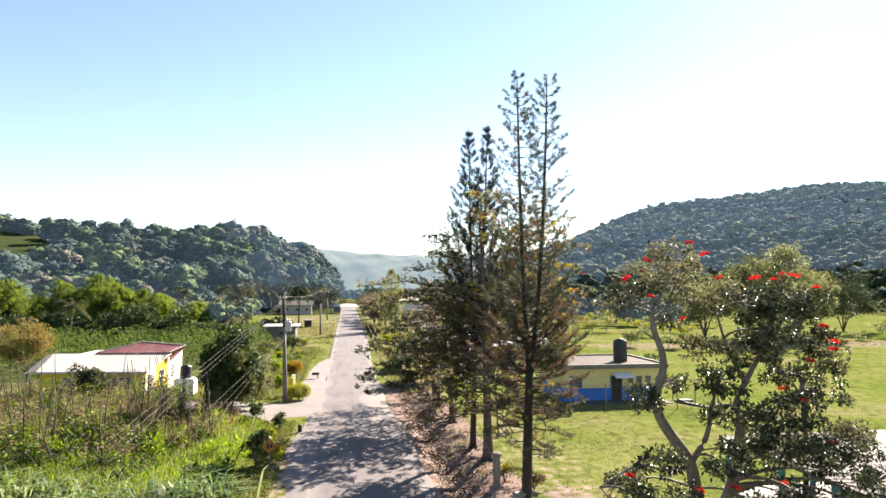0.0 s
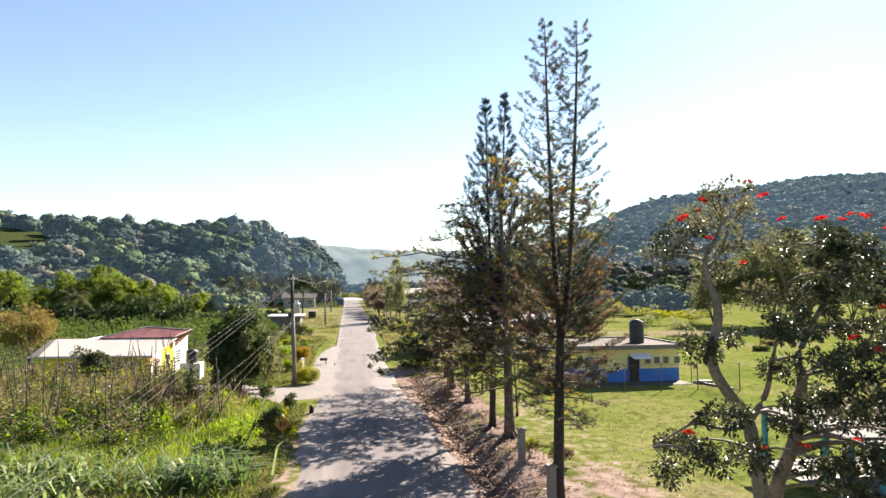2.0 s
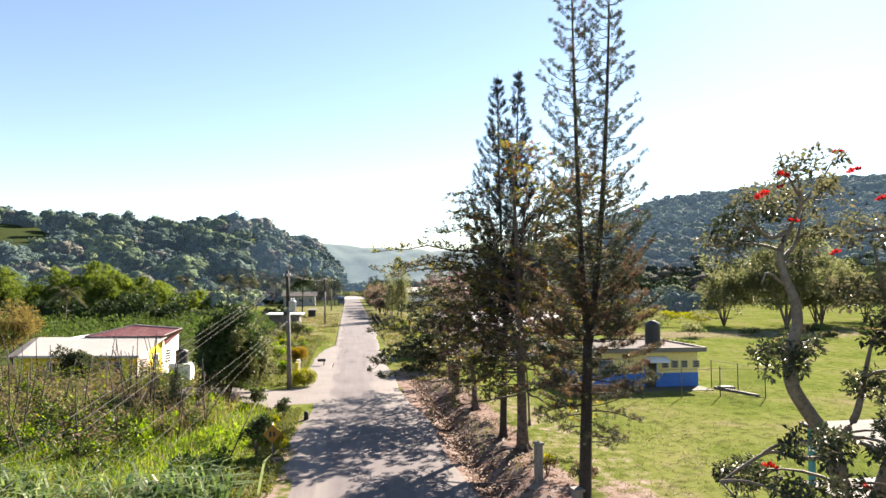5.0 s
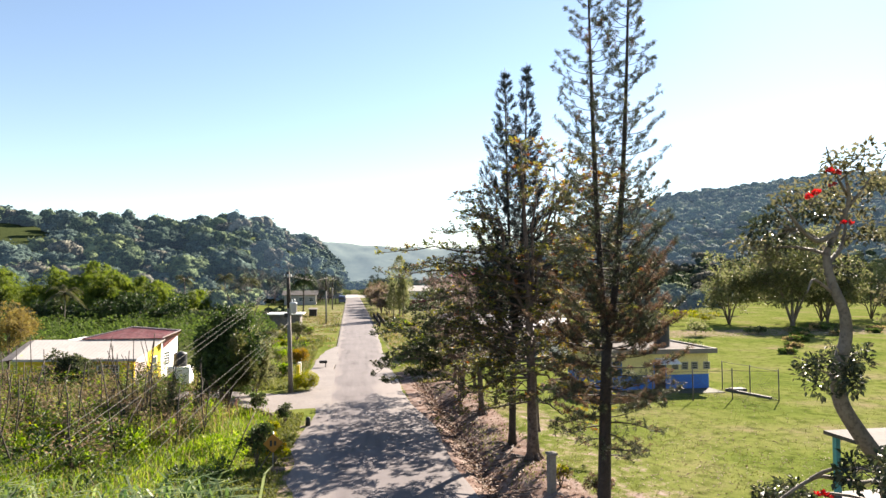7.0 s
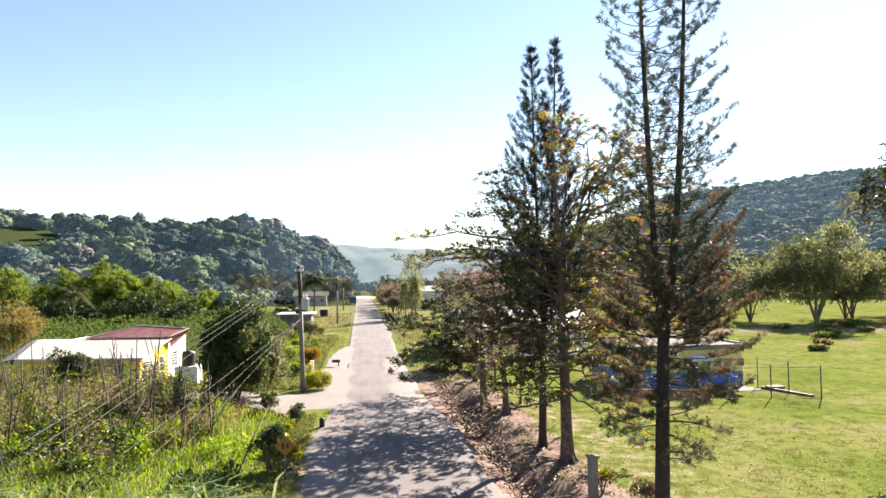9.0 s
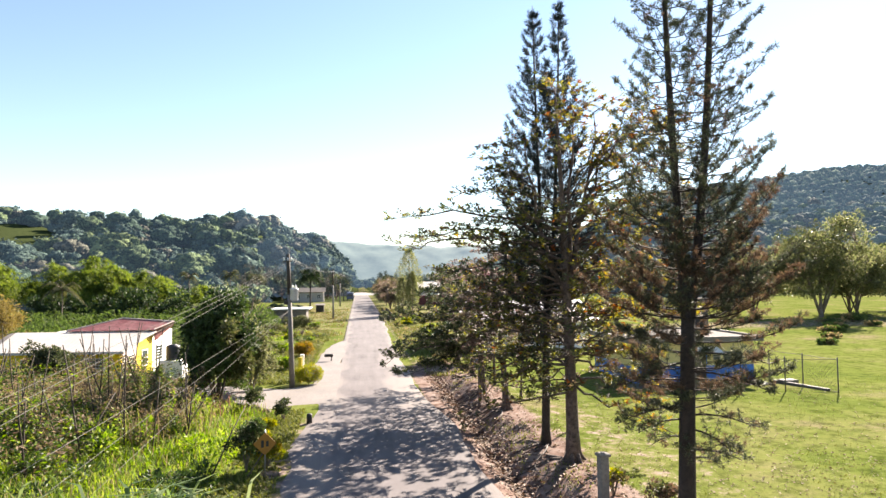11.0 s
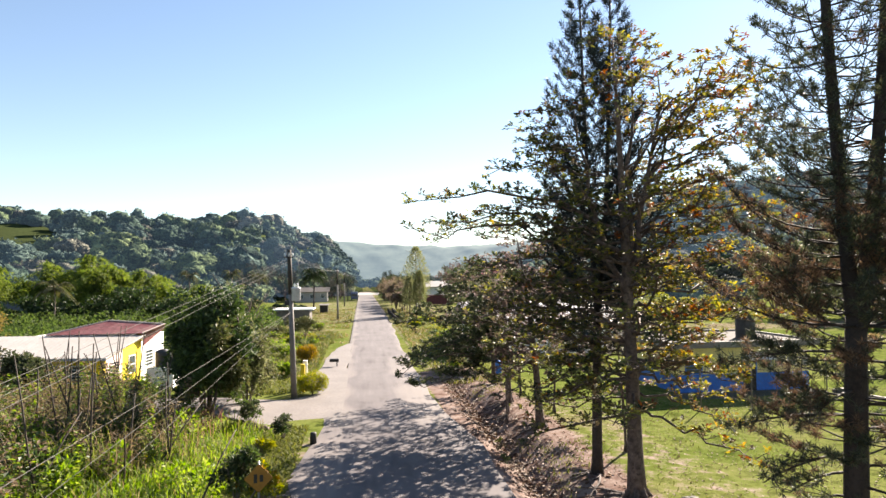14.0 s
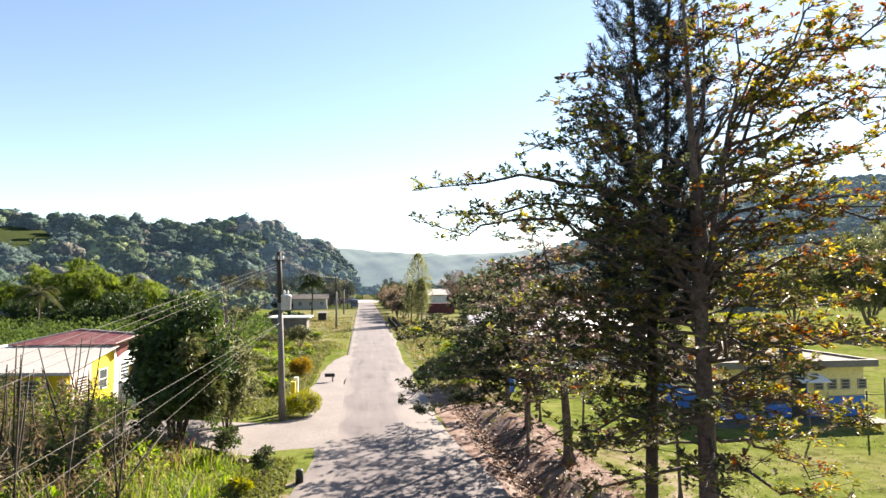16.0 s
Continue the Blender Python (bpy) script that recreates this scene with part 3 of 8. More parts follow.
def height(x, y):
    x, y = np.broadcast_arrays(np.asarray(x, float), np.asarray(y, float))
    yy = np.maximum(y, 1.0)
    u = (x + 1.4) / yy
    k = np.interp(u, [-0.17, -0.08], [1.0, 1.75])
    left = (np.maximum(0, np.interp(u, LEFT_U, LEFT_Z) - 9.5 - 3.0 / k) * k) * smooth(175 * k, 450 * k, y) * (1 - 0.5 * smooth(480 * k, 900 * k, y))
    left = left * (1 + 0.05 * noise2(x, y, 40.0, 1.0))
    right = np.maximum(0, np.interp(u, RIGHT_U, RIGHT_Z) - 22.0) * smooth(210, 900, y) * (1 - 0.4 * smooth(950, 1500, y))
    right = right * (1 + 0.06 * noise2(x, y, 70.0, 2.0))
    z = np.maximum(left, right)
    near = 1 - smooth(60, 160, np.abs(y - 40))
    z = z + 0.06 * noise2(x, y, 2.6, 3.0) * near + 0.1 * noise2(x, y, 14.0, 4.0) * smooth(4, 12, np.abs(x))
    run = smooth(8, 16, y) * (1 - smooth(52, 58, y))
    ditch = np.exp(-(((x - 4.0 - 0.25 * noise2(y, 0, 5.0, 5.0)) / 0.7) ** 2))
    z = z - run * (0.46 + 0.1 * noise2(0, y, 3.1, 2.0)) * ditch + run * 0.09 * noise2(x, y, 0.7, 6.0) * np.exp(-(((x - 4.3) / 1.5) ** 4))
    z = z + run * 0.24 * smooth(4.7, 5.8, x) * (1 - smooth(7.0, 11.0, x))
    z = z + 0.35 * smooth(-6.0, -10.0, x) * smooth(60, 40, y) * (1 - smooth(100, 200, -x))
    road = 1 - smooth(3.1, 3.6, np.abs(x + 0.4))
    return z * (1 - road * (y < 372)) - 0.06 * road * (y < 372)


def axis(lo, hi, step, far_lo, far_hi, grow=1.13):
    mid = list(np.arange(lo, hi + step / 2, step))
    s, p = step, hi
    while p < far_hi:
        s *= grow
        p += s
        mid.append(p)
    s, p = step, lo
    while p > far_lo:
        s *= grow
        p -= s
        mid.insert(0, p)
    return np.array(mid)


def build_ground():
    xs, ys = axis(-14, 14, 0.35, -2600, 2600, 1.09), axis(16, 62, 0.35, -300, 3200, 1.07)
    X, Y = np.meshgrid(xs, ys)
    Z = height(X, Y)
    # the coarse far sheet lies below the roots of the closed woods
    Z = Z - 3.0 * smooth(330, 430, Y) * ((X + 1.4) / np.maximum(Y, 1.0) > 0.13)
    b = Build()
    nx, ny = len(xs), len(ys)
    i = (np.arange(ny - 1)[:, None] * nx + np.arange(nx - 1)[None]).ravel()
    b.add(np.stack([X, Y, Z], 2).reshape(-1, 3), np.stack([i, i + 1, i + nx + 1, i + nx], 1))
    me = b.mesh("ground", ["ground"], True)
    # cover: bare earth, forest floor
    x, y = X.ravel(), Y.ravel()
    dirt = np.exp(-(((x - 4.9) / 2.3) ** 4)) * smooth(5, 15, y) * (1 - smooth(58, 70, y))
    dirt = np.maximum(dirt, 0.5 * np.exp(-(((x + 4.5) / 0.6) ** 4)) * (1 - smooth(43, 45, y)))
    dirt = np.maximum(dirt, np.where(y < 62, 1.0, 0.5) * np.exp(-(((np.abs(x + 0.4) - 3.2) / np.where((y < 62) & (x > 0), 0.75, 0.35)) ** 4)))
    dirt = np.maximum(dirt, 0.75 * np.exp(-(((x - 8.5) / 2.2) ** 2 + ((y - 25) / 4.5) ** 2)))
    dirt = np.maximum(dirt, 0.42 * np.exp(-(((x - 9.0) / 3.5) ** 2)) * smooth(10, 20, y) * (1 - smooth(46, 56, y)))
    dirt = np.maximum(dirt, 0.46 * np.exp(-(((x + 14) / 9.0) ** 2 + ((y - 40) / 9.0) ** 2)))
    dirt = np.maximum(dirt, 0.43 * smooth(95, 125, y) * (1 - smooth(20, 30, np.abs(x))))
    dirt = np.maximum(dirt, 0.4 * smooth(-4.5, -6.5, x) * (1 - smooth(-14, -17, x)) * smooth(55, 60, y))
    dirt = np.maximum(dirt, 0.54 * np.exp(-(((x + 5.0) / 1.2) ** 4)) * smooth(12, 18, y) * (1 - smooth(36, 42, y)))
    dirt = np.maximum(dirt, 0.5 * smooth(84, 90, y) * (1 - smooth(99, 104, y)) * smooth(28, 42, x))
    u = (x + 1.4) / np.maximum(y, 1)
    clearing = np.minimum(1, 1.5 * np.exp(-(((u + 0.5) / 0.085) ** 2 + ((y - 350) / 95) ** 2)))
    dirt = np.maximum(dirt, 0.72 * clearing)
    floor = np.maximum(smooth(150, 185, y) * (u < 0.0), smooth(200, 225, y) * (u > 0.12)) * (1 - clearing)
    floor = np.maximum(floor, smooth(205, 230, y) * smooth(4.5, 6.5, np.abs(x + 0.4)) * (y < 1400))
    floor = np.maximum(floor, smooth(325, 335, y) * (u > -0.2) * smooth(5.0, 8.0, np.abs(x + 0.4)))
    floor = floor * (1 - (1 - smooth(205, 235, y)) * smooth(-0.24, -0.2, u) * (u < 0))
    # the same dark cover on the ground among the crops and bamboo
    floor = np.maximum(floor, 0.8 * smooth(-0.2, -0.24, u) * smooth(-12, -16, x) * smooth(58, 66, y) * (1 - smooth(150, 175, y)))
    cover = np.stack([dirt, floor, np.zeros_like(x), np.ones_like(x)], 1)
    at = me.color_attributes.new("cover", "FLOAT_COLOR", "POINT")
    at.data.foreach_set("color", cover.ravel().astype(np.float32))
    ob = new("ground", me)
    tagged(ob, "bright green grass with bare reddish earth along the verge", "ground", kind="structure")


build_ground()


def strip(build, left, right, z0, z1, step=1.0, mat=0, wob=0.0):
    """A slab between two edges given as (y, x) pairs, with a skirt."""
    y0, y1 = max(left[0][0], right[0][0]), min(left[-1][0], right[-1][0])
    ys = np.arange(y0, y1 + step / 2, step)
    xl = np.interp(ys, *zip(*left)) + wob * noise2(ys, 1.0, 1.6, 1.0)
    xr = np.interp(ys, *zip(*right)) + wob * noise2(ys, 5.0, 1.9, 2.0)
    s = np.concatenate([[0.0, 0.012], np.linspace(0.06, 0.94, 15), [0.988, 1.0]])
    k = len(s)
    X = xl[:, None] + (xr - xl)[:, None] * s
    Y = np.repeat(ys[:, None], k, 1)
    Z = z0 + (z1 - z0) * (1 - np.abs(2 * s - 1) ** 3)[None] + 0 * X
    Z[:, 0] -= 0.12
    Z[:, -1] -= 0.12
    n = len(ys)
    i = (np.arange(n - 1)[:, None] * k + np.arange(k - 1)[None]).ravel()
    build.add(np.stack([X, Y, Z], 2).reshape(-1, 3), np.stack([i, i + 1, i + k + 1, i + k], 1), mat)


def dusty(ob, share):
    """How much pale dust lies on a paved strip, as an attribute of its points."""
    me = ob.data
    co = np.empty(len(me.vertices) * 3, np.float32)
    me.vertices.foreach_get("co", co)
    co = co.reshape(-1, 3).astype(float)
    d = np.clip(share(co[:, 0], co[:, 1]), 0, 1)
    at = me.color_attributes.new("dust", "FLOAT_COLOR", "POINT")
    at.data.foreach_set("color", np.stack([d, d, d, np.ones_like(d)], 1).ravel().astype(np.float32))
    return ob


ROAD_RIGHT = [(-80, 2.9), (40, 2.85), (49, 2.1), (60, 2.0), (82, 1.95), (105, 2.45), (150, 2.8), (372, 3.0)]


def road_dust(x, y):
    edge = np.interp(y, *zip(*ROAD_RIGHT))
    w = x + 0.5 * noise2(x, y, 1.3, 2.0)
    bay = smooth(-0.9, 0.9, w) * smooth(43.0, 46.5, y) * (1 - smooth(62, 78, y))
    rim = 0.75 * smooth(edge - 0.9, edge - 0.05, w)
    left = 0.95 * smooth(-2.4, -3.4, w)
    return np.maximum(np.maximum(bay, rim), left)


b = Build()
strip(b, [(-80, -3.45), (372, -3.45)], ROAD_RIGHT, 0.035, 0.075, 0.35, wob=0.16)
dusty(solid("road", b, ["asphalt"], "worn grey asphalt road with dusty pale edges", "road", kind="structure"), road_dust)
# widened left shoulder of fine gravel
b = Build()
strip(b, [(-20, -4.4), (20, -4.6), (36, -4.5), (44, -4.6), (50.0, -4.6)], [(-20, -3.0), (50.0, -3.0)], 0.01, 0.045, 0.3, wob=0.5)
dusty(solid("shoulder", b, ["asphalt"], "worn asphalt shoulder with a broken edge", "pavement", kind="structure"), lambda x, y: 0.6 + 0.3 * noise2(x, y, 1.1, 3.0))
# drive and paved apron beside the road
b = Build()
YD = np.linspace(-3.25, -14, 40)
near = np.interp(-YD, [3.2, 4.2, 5.5, 8, 10, 24], [45.6, 45.3, 45.2, 46.0, 47.3, 50.0])
far = np.interp(-YD, [3.2, 5.0, 6.5, 9, 11, 24], [56.0, 54.0, 52.2, 51.4, 51.3, 53.8])
v, f = [], []
for i, xx in enumerate(YD):
    lift = 0.45 * float(smooth(-6.0, -11.0, np.array(xx)))
    v += [(xx, near[i], 0.0 + lift - 0.1), (xx, near[i] + 0.08, 0.05 + lift), (xx, far[i] - 0.08, 0.05 + lift), (xx, far[i], lift - 0.1)]
for i in range(len(YD) - 1):
    for j in range(3):
        f.append((i * 4 + j, i * 4 + 4 + j, i * 4 + 5 + j, i * 4 + 1 + j))
b.add(v, f)
solid("driveway", b, ["drive"], "pale concrete driveway that joins the road", "driveway", kind="structure")
b = Build()
strip(b, [(53.6, -5.0), (57, -5.3), (64, -5.6), (72, -5.4), (79, -4.9), (84, -3.6)], [(53.6, -3.25), (84, -3.25)], 0.045, 0.055, 0.4, wob=0.22)
solid("pavement", b, ["drive"], "pale concrete apron beside the road", "pavement", kind="structure")
b = Build()
strip(b, [(84.2, -3.55), (230, -3.5)], [(84.2, -3.28), (230, -3.28)], 0.05, 0.06, 1.0, wob=0.03)
solid("kerb", b, ["gravel"], "narrow pale concrete kerb", "kerb", kind="structure")
b = Build()
strip(b, [(300, -5), (352, -8)], [(300, 5), (352, 8)], 0.09, 0.12, 2.0)
solid("crossroad", b, ["pale_concrete"], "bright sunlit paved crossroads far along the road", "road", kind="structure")

# far ridge
b = Build()
xs = np.linspace(-1400, 1600, 260)
rows = np.linspace(0, 1, 26)
crest = np.interp(xs, [-1400, -500, -72, 20, 117, 215, 330, 460, 700, 1600], [110, 112, 102, 92, 87, 85, 90, 104, 120, 130])
V = []
for r in rows:
    yy = 1480 + 320 * r
    V.append(np.stack([xs * (yy / 1500), np.full_like(xs, yy) + 12 * noise2(xs, yy, 33, 9.0), (crest * yy / 1500) * smooth(0, 1, np.array(r)) ** 0.8 + 3.5 * noise2(xs, yy, 12, 8.0) * r - 5 * (1 - r)], 1))
k = len(xs)
i = (np.arange(25)[:, None] * k + np.arange(k - 1)[None]).ravel()
b.add(np.concatenate(V), np.stack([i, i + 1, i + k + 1, i + k], 1))
m, nt, bs = start("hazy_ridge", 0.95, 0.0, 0.1)
geo = nt.nodes.new("ShaderNodeNewGeometry")
n1 = node(nt, "ShaderNodeTexNoise", Scale=0.03, Detail=8.0, Roughness=0.7)
nt.links.new(geo.outputs["Position"], n1.inputs["Vector"])
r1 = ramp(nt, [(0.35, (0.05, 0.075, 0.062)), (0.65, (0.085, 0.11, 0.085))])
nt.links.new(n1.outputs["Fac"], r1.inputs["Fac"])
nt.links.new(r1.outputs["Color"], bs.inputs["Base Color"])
# haze before the ridge is put in as blue emission
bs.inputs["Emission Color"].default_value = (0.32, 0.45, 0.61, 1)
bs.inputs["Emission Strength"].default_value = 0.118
M["hazy_ridge"] = m
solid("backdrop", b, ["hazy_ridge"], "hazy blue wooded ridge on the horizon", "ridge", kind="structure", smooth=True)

# ---- woods on the hills ----


def ico(level):
    bm = bmesh.new()
    bmesh.ops.create_icosphere(bm, subdivisions=level, radius=1.0)
    v = np.array([q.co[:] for q in bm.verts])
    f = np.array([[q.index for q in p.verts] for p in bm.faces])
    bm.free()
    return v, f


BALLS = {1: ico(1), 2: ico(2)}


def woods(name, label, spots, radii, lumps, mats, weights=None, fringe=0, size=1.0, level=1, flat=0.62, mess=0.6):
    """Many crowns as one mass; each crown is a heap of uneven boughs with a tone of its own, shingled with leaf sprays."""
    b = Build()
    n = len(spots)
    if weights is None:
        weights = np.ones((n, len(mats)))
    tone = (np.cumsum(weights, 1) < rng.random((n, 1)) * weights.sum(1)[:, None]).sum(1)
    bv, bf = BALLS[level]
    k = len(bv)
    off = rand_dirs(n * lumps, -0.35, 0.95).reshape(n, lumps, 3) * [0.6, 0.6, 0.5] * rng.uniform(0.4, 1.15, (n, lumps, 1))
    rad = rng.uniform(0.27, 0.6, (n, lumps))
    bump = 0.9 + 0.19 * rng.standard_normal((n, lumps, k)).clip(-1.6, 1.6)
    v = spots[:, None, None] + (off[:, :, None] + bv[None, None] * [1, 1, flat] * (rad[:, :, None] * bump)[..., None]) * radii[:, None, None]
    f = np.arange(n * lumps)[:, None, None] * k + bf[None]
    b.add(v.reshape(-1, 3), f.reshape(-1, 3))
    b.k[-1] = np.repeat(tone, lumps * len(bf))
    who = np.repeat(np.arange(n), fringe)
    pick = rng.integers(0, lumps, len(who))
    d = rand_dirs(len(who), -0.25, 1.0)
    p = spots[who] + (off[who, pick] + d * [1, 1, flat] * (rad[who, pick] * rng.uniform(0.85, 1.3, len(who)))[:, None]) * radii[who]
    s = size * (0.4 + 0.9 * rng.random(len(who)) ** 1.5) * (radii[who, 0] / radii[:, 0].mean()) ** 0.5
    t = np.cross(d, rand_dirs(len(who))) + 0.5 * d
    t /= np.linalg.norm(t, axis=1)[:, None] + 1e-9
    b.leaves(p - t * 0.5 * s[:, None], t, d + [0, 0, 0.4] + mess * rand_dirs(len(who)), s, s * 0.75, tone[who])
    return solid(name, b, mats, label, "woods", kind="stuff", smooth=True)


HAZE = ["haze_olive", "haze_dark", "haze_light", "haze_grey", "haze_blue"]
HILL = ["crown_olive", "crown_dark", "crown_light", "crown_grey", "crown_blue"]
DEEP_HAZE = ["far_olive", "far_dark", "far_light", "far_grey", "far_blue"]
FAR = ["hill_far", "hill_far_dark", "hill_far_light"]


def scatter_hill(u0, u1, y0, y1, n):
    """Spots spread evenly over a sector, each shifted at random within its own cell."""
    rows = max(2, int(round(math.sqrt(n * 0.7))))
    cols = n // rows
    i, j = [q.ravel() for q in np.meshgrid(np.arange(rows), np.arange(cols), indexing="ij")]
    y = np.sqrt(y0 ** 2 + (y1 ** 2 - y0 ** 2) * (i + rng.random(len(i))) / rows)
    u = u0 + (u1 - u0) * (j + rng.random(len(j))) / cols
    mix = rng.permutation(len(y))
    y, u = y[mix], u[mix]
    x = u * y - 1.4
    return x, y, u


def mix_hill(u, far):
    """Shares of the tones: olive to the west, blue-grey put in as haze nearer the road and farther off."""
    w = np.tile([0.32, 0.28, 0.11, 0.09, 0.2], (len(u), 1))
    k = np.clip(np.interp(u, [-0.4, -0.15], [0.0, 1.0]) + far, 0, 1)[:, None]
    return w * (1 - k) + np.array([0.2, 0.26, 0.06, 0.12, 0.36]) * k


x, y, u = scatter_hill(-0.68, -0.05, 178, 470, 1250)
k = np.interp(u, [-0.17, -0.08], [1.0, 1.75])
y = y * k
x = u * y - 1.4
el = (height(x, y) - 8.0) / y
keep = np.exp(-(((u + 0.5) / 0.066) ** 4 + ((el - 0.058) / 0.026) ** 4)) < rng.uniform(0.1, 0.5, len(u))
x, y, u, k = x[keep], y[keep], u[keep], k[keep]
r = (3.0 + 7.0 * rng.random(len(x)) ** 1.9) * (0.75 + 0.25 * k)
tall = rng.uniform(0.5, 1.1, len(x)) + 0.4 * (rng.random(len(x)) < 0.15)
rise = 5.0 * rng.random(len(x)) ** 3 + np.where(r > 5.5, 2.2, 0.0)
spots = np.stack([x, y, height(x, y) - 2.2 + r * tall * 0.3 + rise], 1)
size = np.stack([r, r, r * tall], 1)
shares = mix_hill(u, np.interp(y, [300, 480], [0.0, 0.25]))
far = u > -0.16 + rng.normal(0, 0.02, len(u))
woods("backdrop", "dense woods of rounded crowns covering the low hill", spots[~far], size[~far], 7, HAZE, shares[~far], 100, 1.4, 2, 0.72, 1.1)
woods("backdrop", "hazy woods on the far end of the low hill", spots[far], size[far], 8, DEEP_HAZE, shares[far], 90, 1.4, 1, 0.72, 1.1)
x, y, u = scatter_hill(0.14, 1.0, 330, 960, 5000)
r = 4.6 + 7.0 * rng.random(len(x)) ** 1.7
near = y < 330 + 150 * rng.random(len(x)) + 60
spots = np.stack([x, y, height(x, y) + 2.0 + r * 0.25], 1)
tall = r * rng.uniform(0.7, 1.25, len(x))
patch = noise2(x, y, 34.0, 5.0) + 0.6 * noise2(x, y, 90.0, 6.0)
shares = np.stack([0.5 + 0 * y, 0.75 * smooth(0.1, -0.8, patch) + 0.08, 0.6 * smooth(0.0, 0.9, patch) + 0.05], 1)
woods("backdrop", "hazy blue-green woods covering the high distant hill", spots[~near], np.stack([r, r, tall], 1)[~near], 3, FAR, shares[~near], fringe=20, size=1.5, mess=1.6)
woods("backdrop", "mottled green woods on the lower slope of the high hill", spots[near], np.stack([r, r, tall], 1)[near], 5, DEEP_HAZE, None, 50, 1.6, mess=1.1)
x, y, u = scatter_hill(0.14, 1.1, 190, 350, 560)
keep = (y > 205 + 16 * np.sin(x * 0.05))
x, y = x[keep], y[keep]
r = 2.6 + 5.4 * rng.random(len(x)) ** 1.7
spots = np.stack([x, y, height(x, y) + 1.6 + r * 0.6], 1)
woods("valley_woods", "mixed green and grey woods at the foot of the hill", spots, np.stack([r, r, r * rng.uniform(0.8, 1.3, len(x))], 1), 6, HILL, None, 56, 1.3)
x, y, u = scatter_hill(-0.07, 0.02, 330, 800, 420)
r = rng.uniform(3.5, 8.0, len(x))
spots = np.stack([x, y, height(x, y) + 2.0 + r * 0.4], 1)
spots, r = spots[x < -12], r[x < -12]
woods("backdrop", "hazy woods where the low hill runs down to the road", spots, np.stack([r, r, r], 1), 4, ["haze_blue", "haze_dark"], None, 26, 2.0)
x, y, u = scatter_hill(-0.06, 0.16, 300, 620, 420)
r = rng.uniform(3.0, 6.0, len(x))
spots = np.stack([x, y, height(x, y) + 2.0 + r * 0.5], 1)
x[:26], y[:26] = rng.uniform(-16, 16, 26), rng.uniform(380, 420, 26)
spots[:26] = np.stack([x[:26], y[:26], 2.4 + 0.45 * r[:26]], 1)
ok = (np.abs(x) > 10) | (y > 378)
spots, r = spots[ok], r[ok]
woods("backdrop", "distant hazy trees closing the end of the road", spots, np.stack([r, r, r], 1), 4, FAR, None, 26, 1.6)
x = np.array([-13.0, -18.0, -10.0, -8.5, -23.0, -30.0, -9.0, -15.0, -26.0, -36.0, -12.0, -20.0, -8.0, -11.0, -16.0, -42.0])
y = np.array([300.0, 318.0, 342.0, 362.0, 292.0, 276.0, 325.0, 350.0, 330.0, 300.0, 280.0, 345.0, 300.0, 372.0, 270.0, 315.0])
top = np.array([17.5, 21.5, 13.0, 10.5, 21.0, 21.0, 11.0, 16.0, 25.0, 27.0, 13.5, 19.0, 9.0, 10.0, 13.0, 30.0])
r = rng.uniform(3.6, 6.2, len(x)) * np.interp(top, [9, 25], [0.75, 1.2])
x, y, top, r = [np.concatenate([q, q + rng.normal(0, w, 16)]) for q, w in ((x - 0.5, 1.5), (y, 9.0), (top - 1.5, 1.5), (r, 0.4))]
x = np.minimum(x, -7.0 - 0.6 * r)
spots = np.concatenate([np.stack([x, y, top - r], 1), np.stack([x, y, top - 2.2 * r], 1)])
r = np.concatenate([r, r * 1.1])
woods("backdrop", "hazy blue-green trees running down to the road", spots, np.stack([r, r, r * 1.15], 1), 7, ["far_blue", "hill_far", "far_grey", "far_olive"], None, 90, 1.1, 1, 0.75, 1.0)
x, y, u = scatter_hill(-0.75, -0.08, 135, 185, 260)
x, y = x[u < -0.155], y[u < -0.155]
# loose trees along the foot of the hill and at the field's far edge
xe, ye, ue = scatter_hill(-0.2, -0.055, 236, 305, 80)
re_ = 2.4 + 3.2 * rng.random(len(xe)) ** 1.5
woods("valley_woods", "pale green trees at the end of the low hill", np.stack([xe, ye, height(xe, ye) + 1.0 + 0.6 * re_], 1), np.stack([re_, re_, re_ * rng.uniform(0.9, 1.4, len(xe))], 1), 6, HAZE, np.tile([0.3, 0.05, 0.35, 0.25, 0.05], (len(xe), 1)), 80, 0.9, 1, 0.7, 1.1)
xe, ye, ue = scatter_hill(0.36, 0.63, 138, 205, 110)
re_ = 1.8 + 3.0 * rng.random(len(xe)) ** 1.5
woods("valley_woods", "mixed blue-green trees at the edge of the field", np.stack([xe, ye, height(xe, ye) + 0.5 + 0.6 * re_], 1), np.stack([re_, re_, re_ * rng.uniform(0.9, 1.4, len(xe))], 1), 6, HAZE, np.tile([0.25, 0.25, 0.1, 0.15, 0.25], (len(xe), 1)), 80, 0.9, 1, 0.7, 1.1)
r = rng.uniform(0.9, 2.0, 230)
xs, ys = rng.uniform(-46, -14, 230), rng.uniform(119, 150, 230)
ok = (ys > 123) | (xs < -19)
spots = np.stack([xs, ys, height(xs, ys) + 0.5 * r], 1)[ok]
r = r[ok]
woods("scrub", "pale green and straw scrub on open ground", spots, np.stack([r, r, r * rng.uniform(0.6, 1.3, len(r))], 1), 5, ["crown_light", "crown_olive", "crown_grey"], None, 60, 0.6, 1, 0.8, 1.2)
r = rng.uniform(2.0, 4.6, len(x))
spots = np.stack([x, y, height(x, y) + 1.5 + r * 0.5], 1)
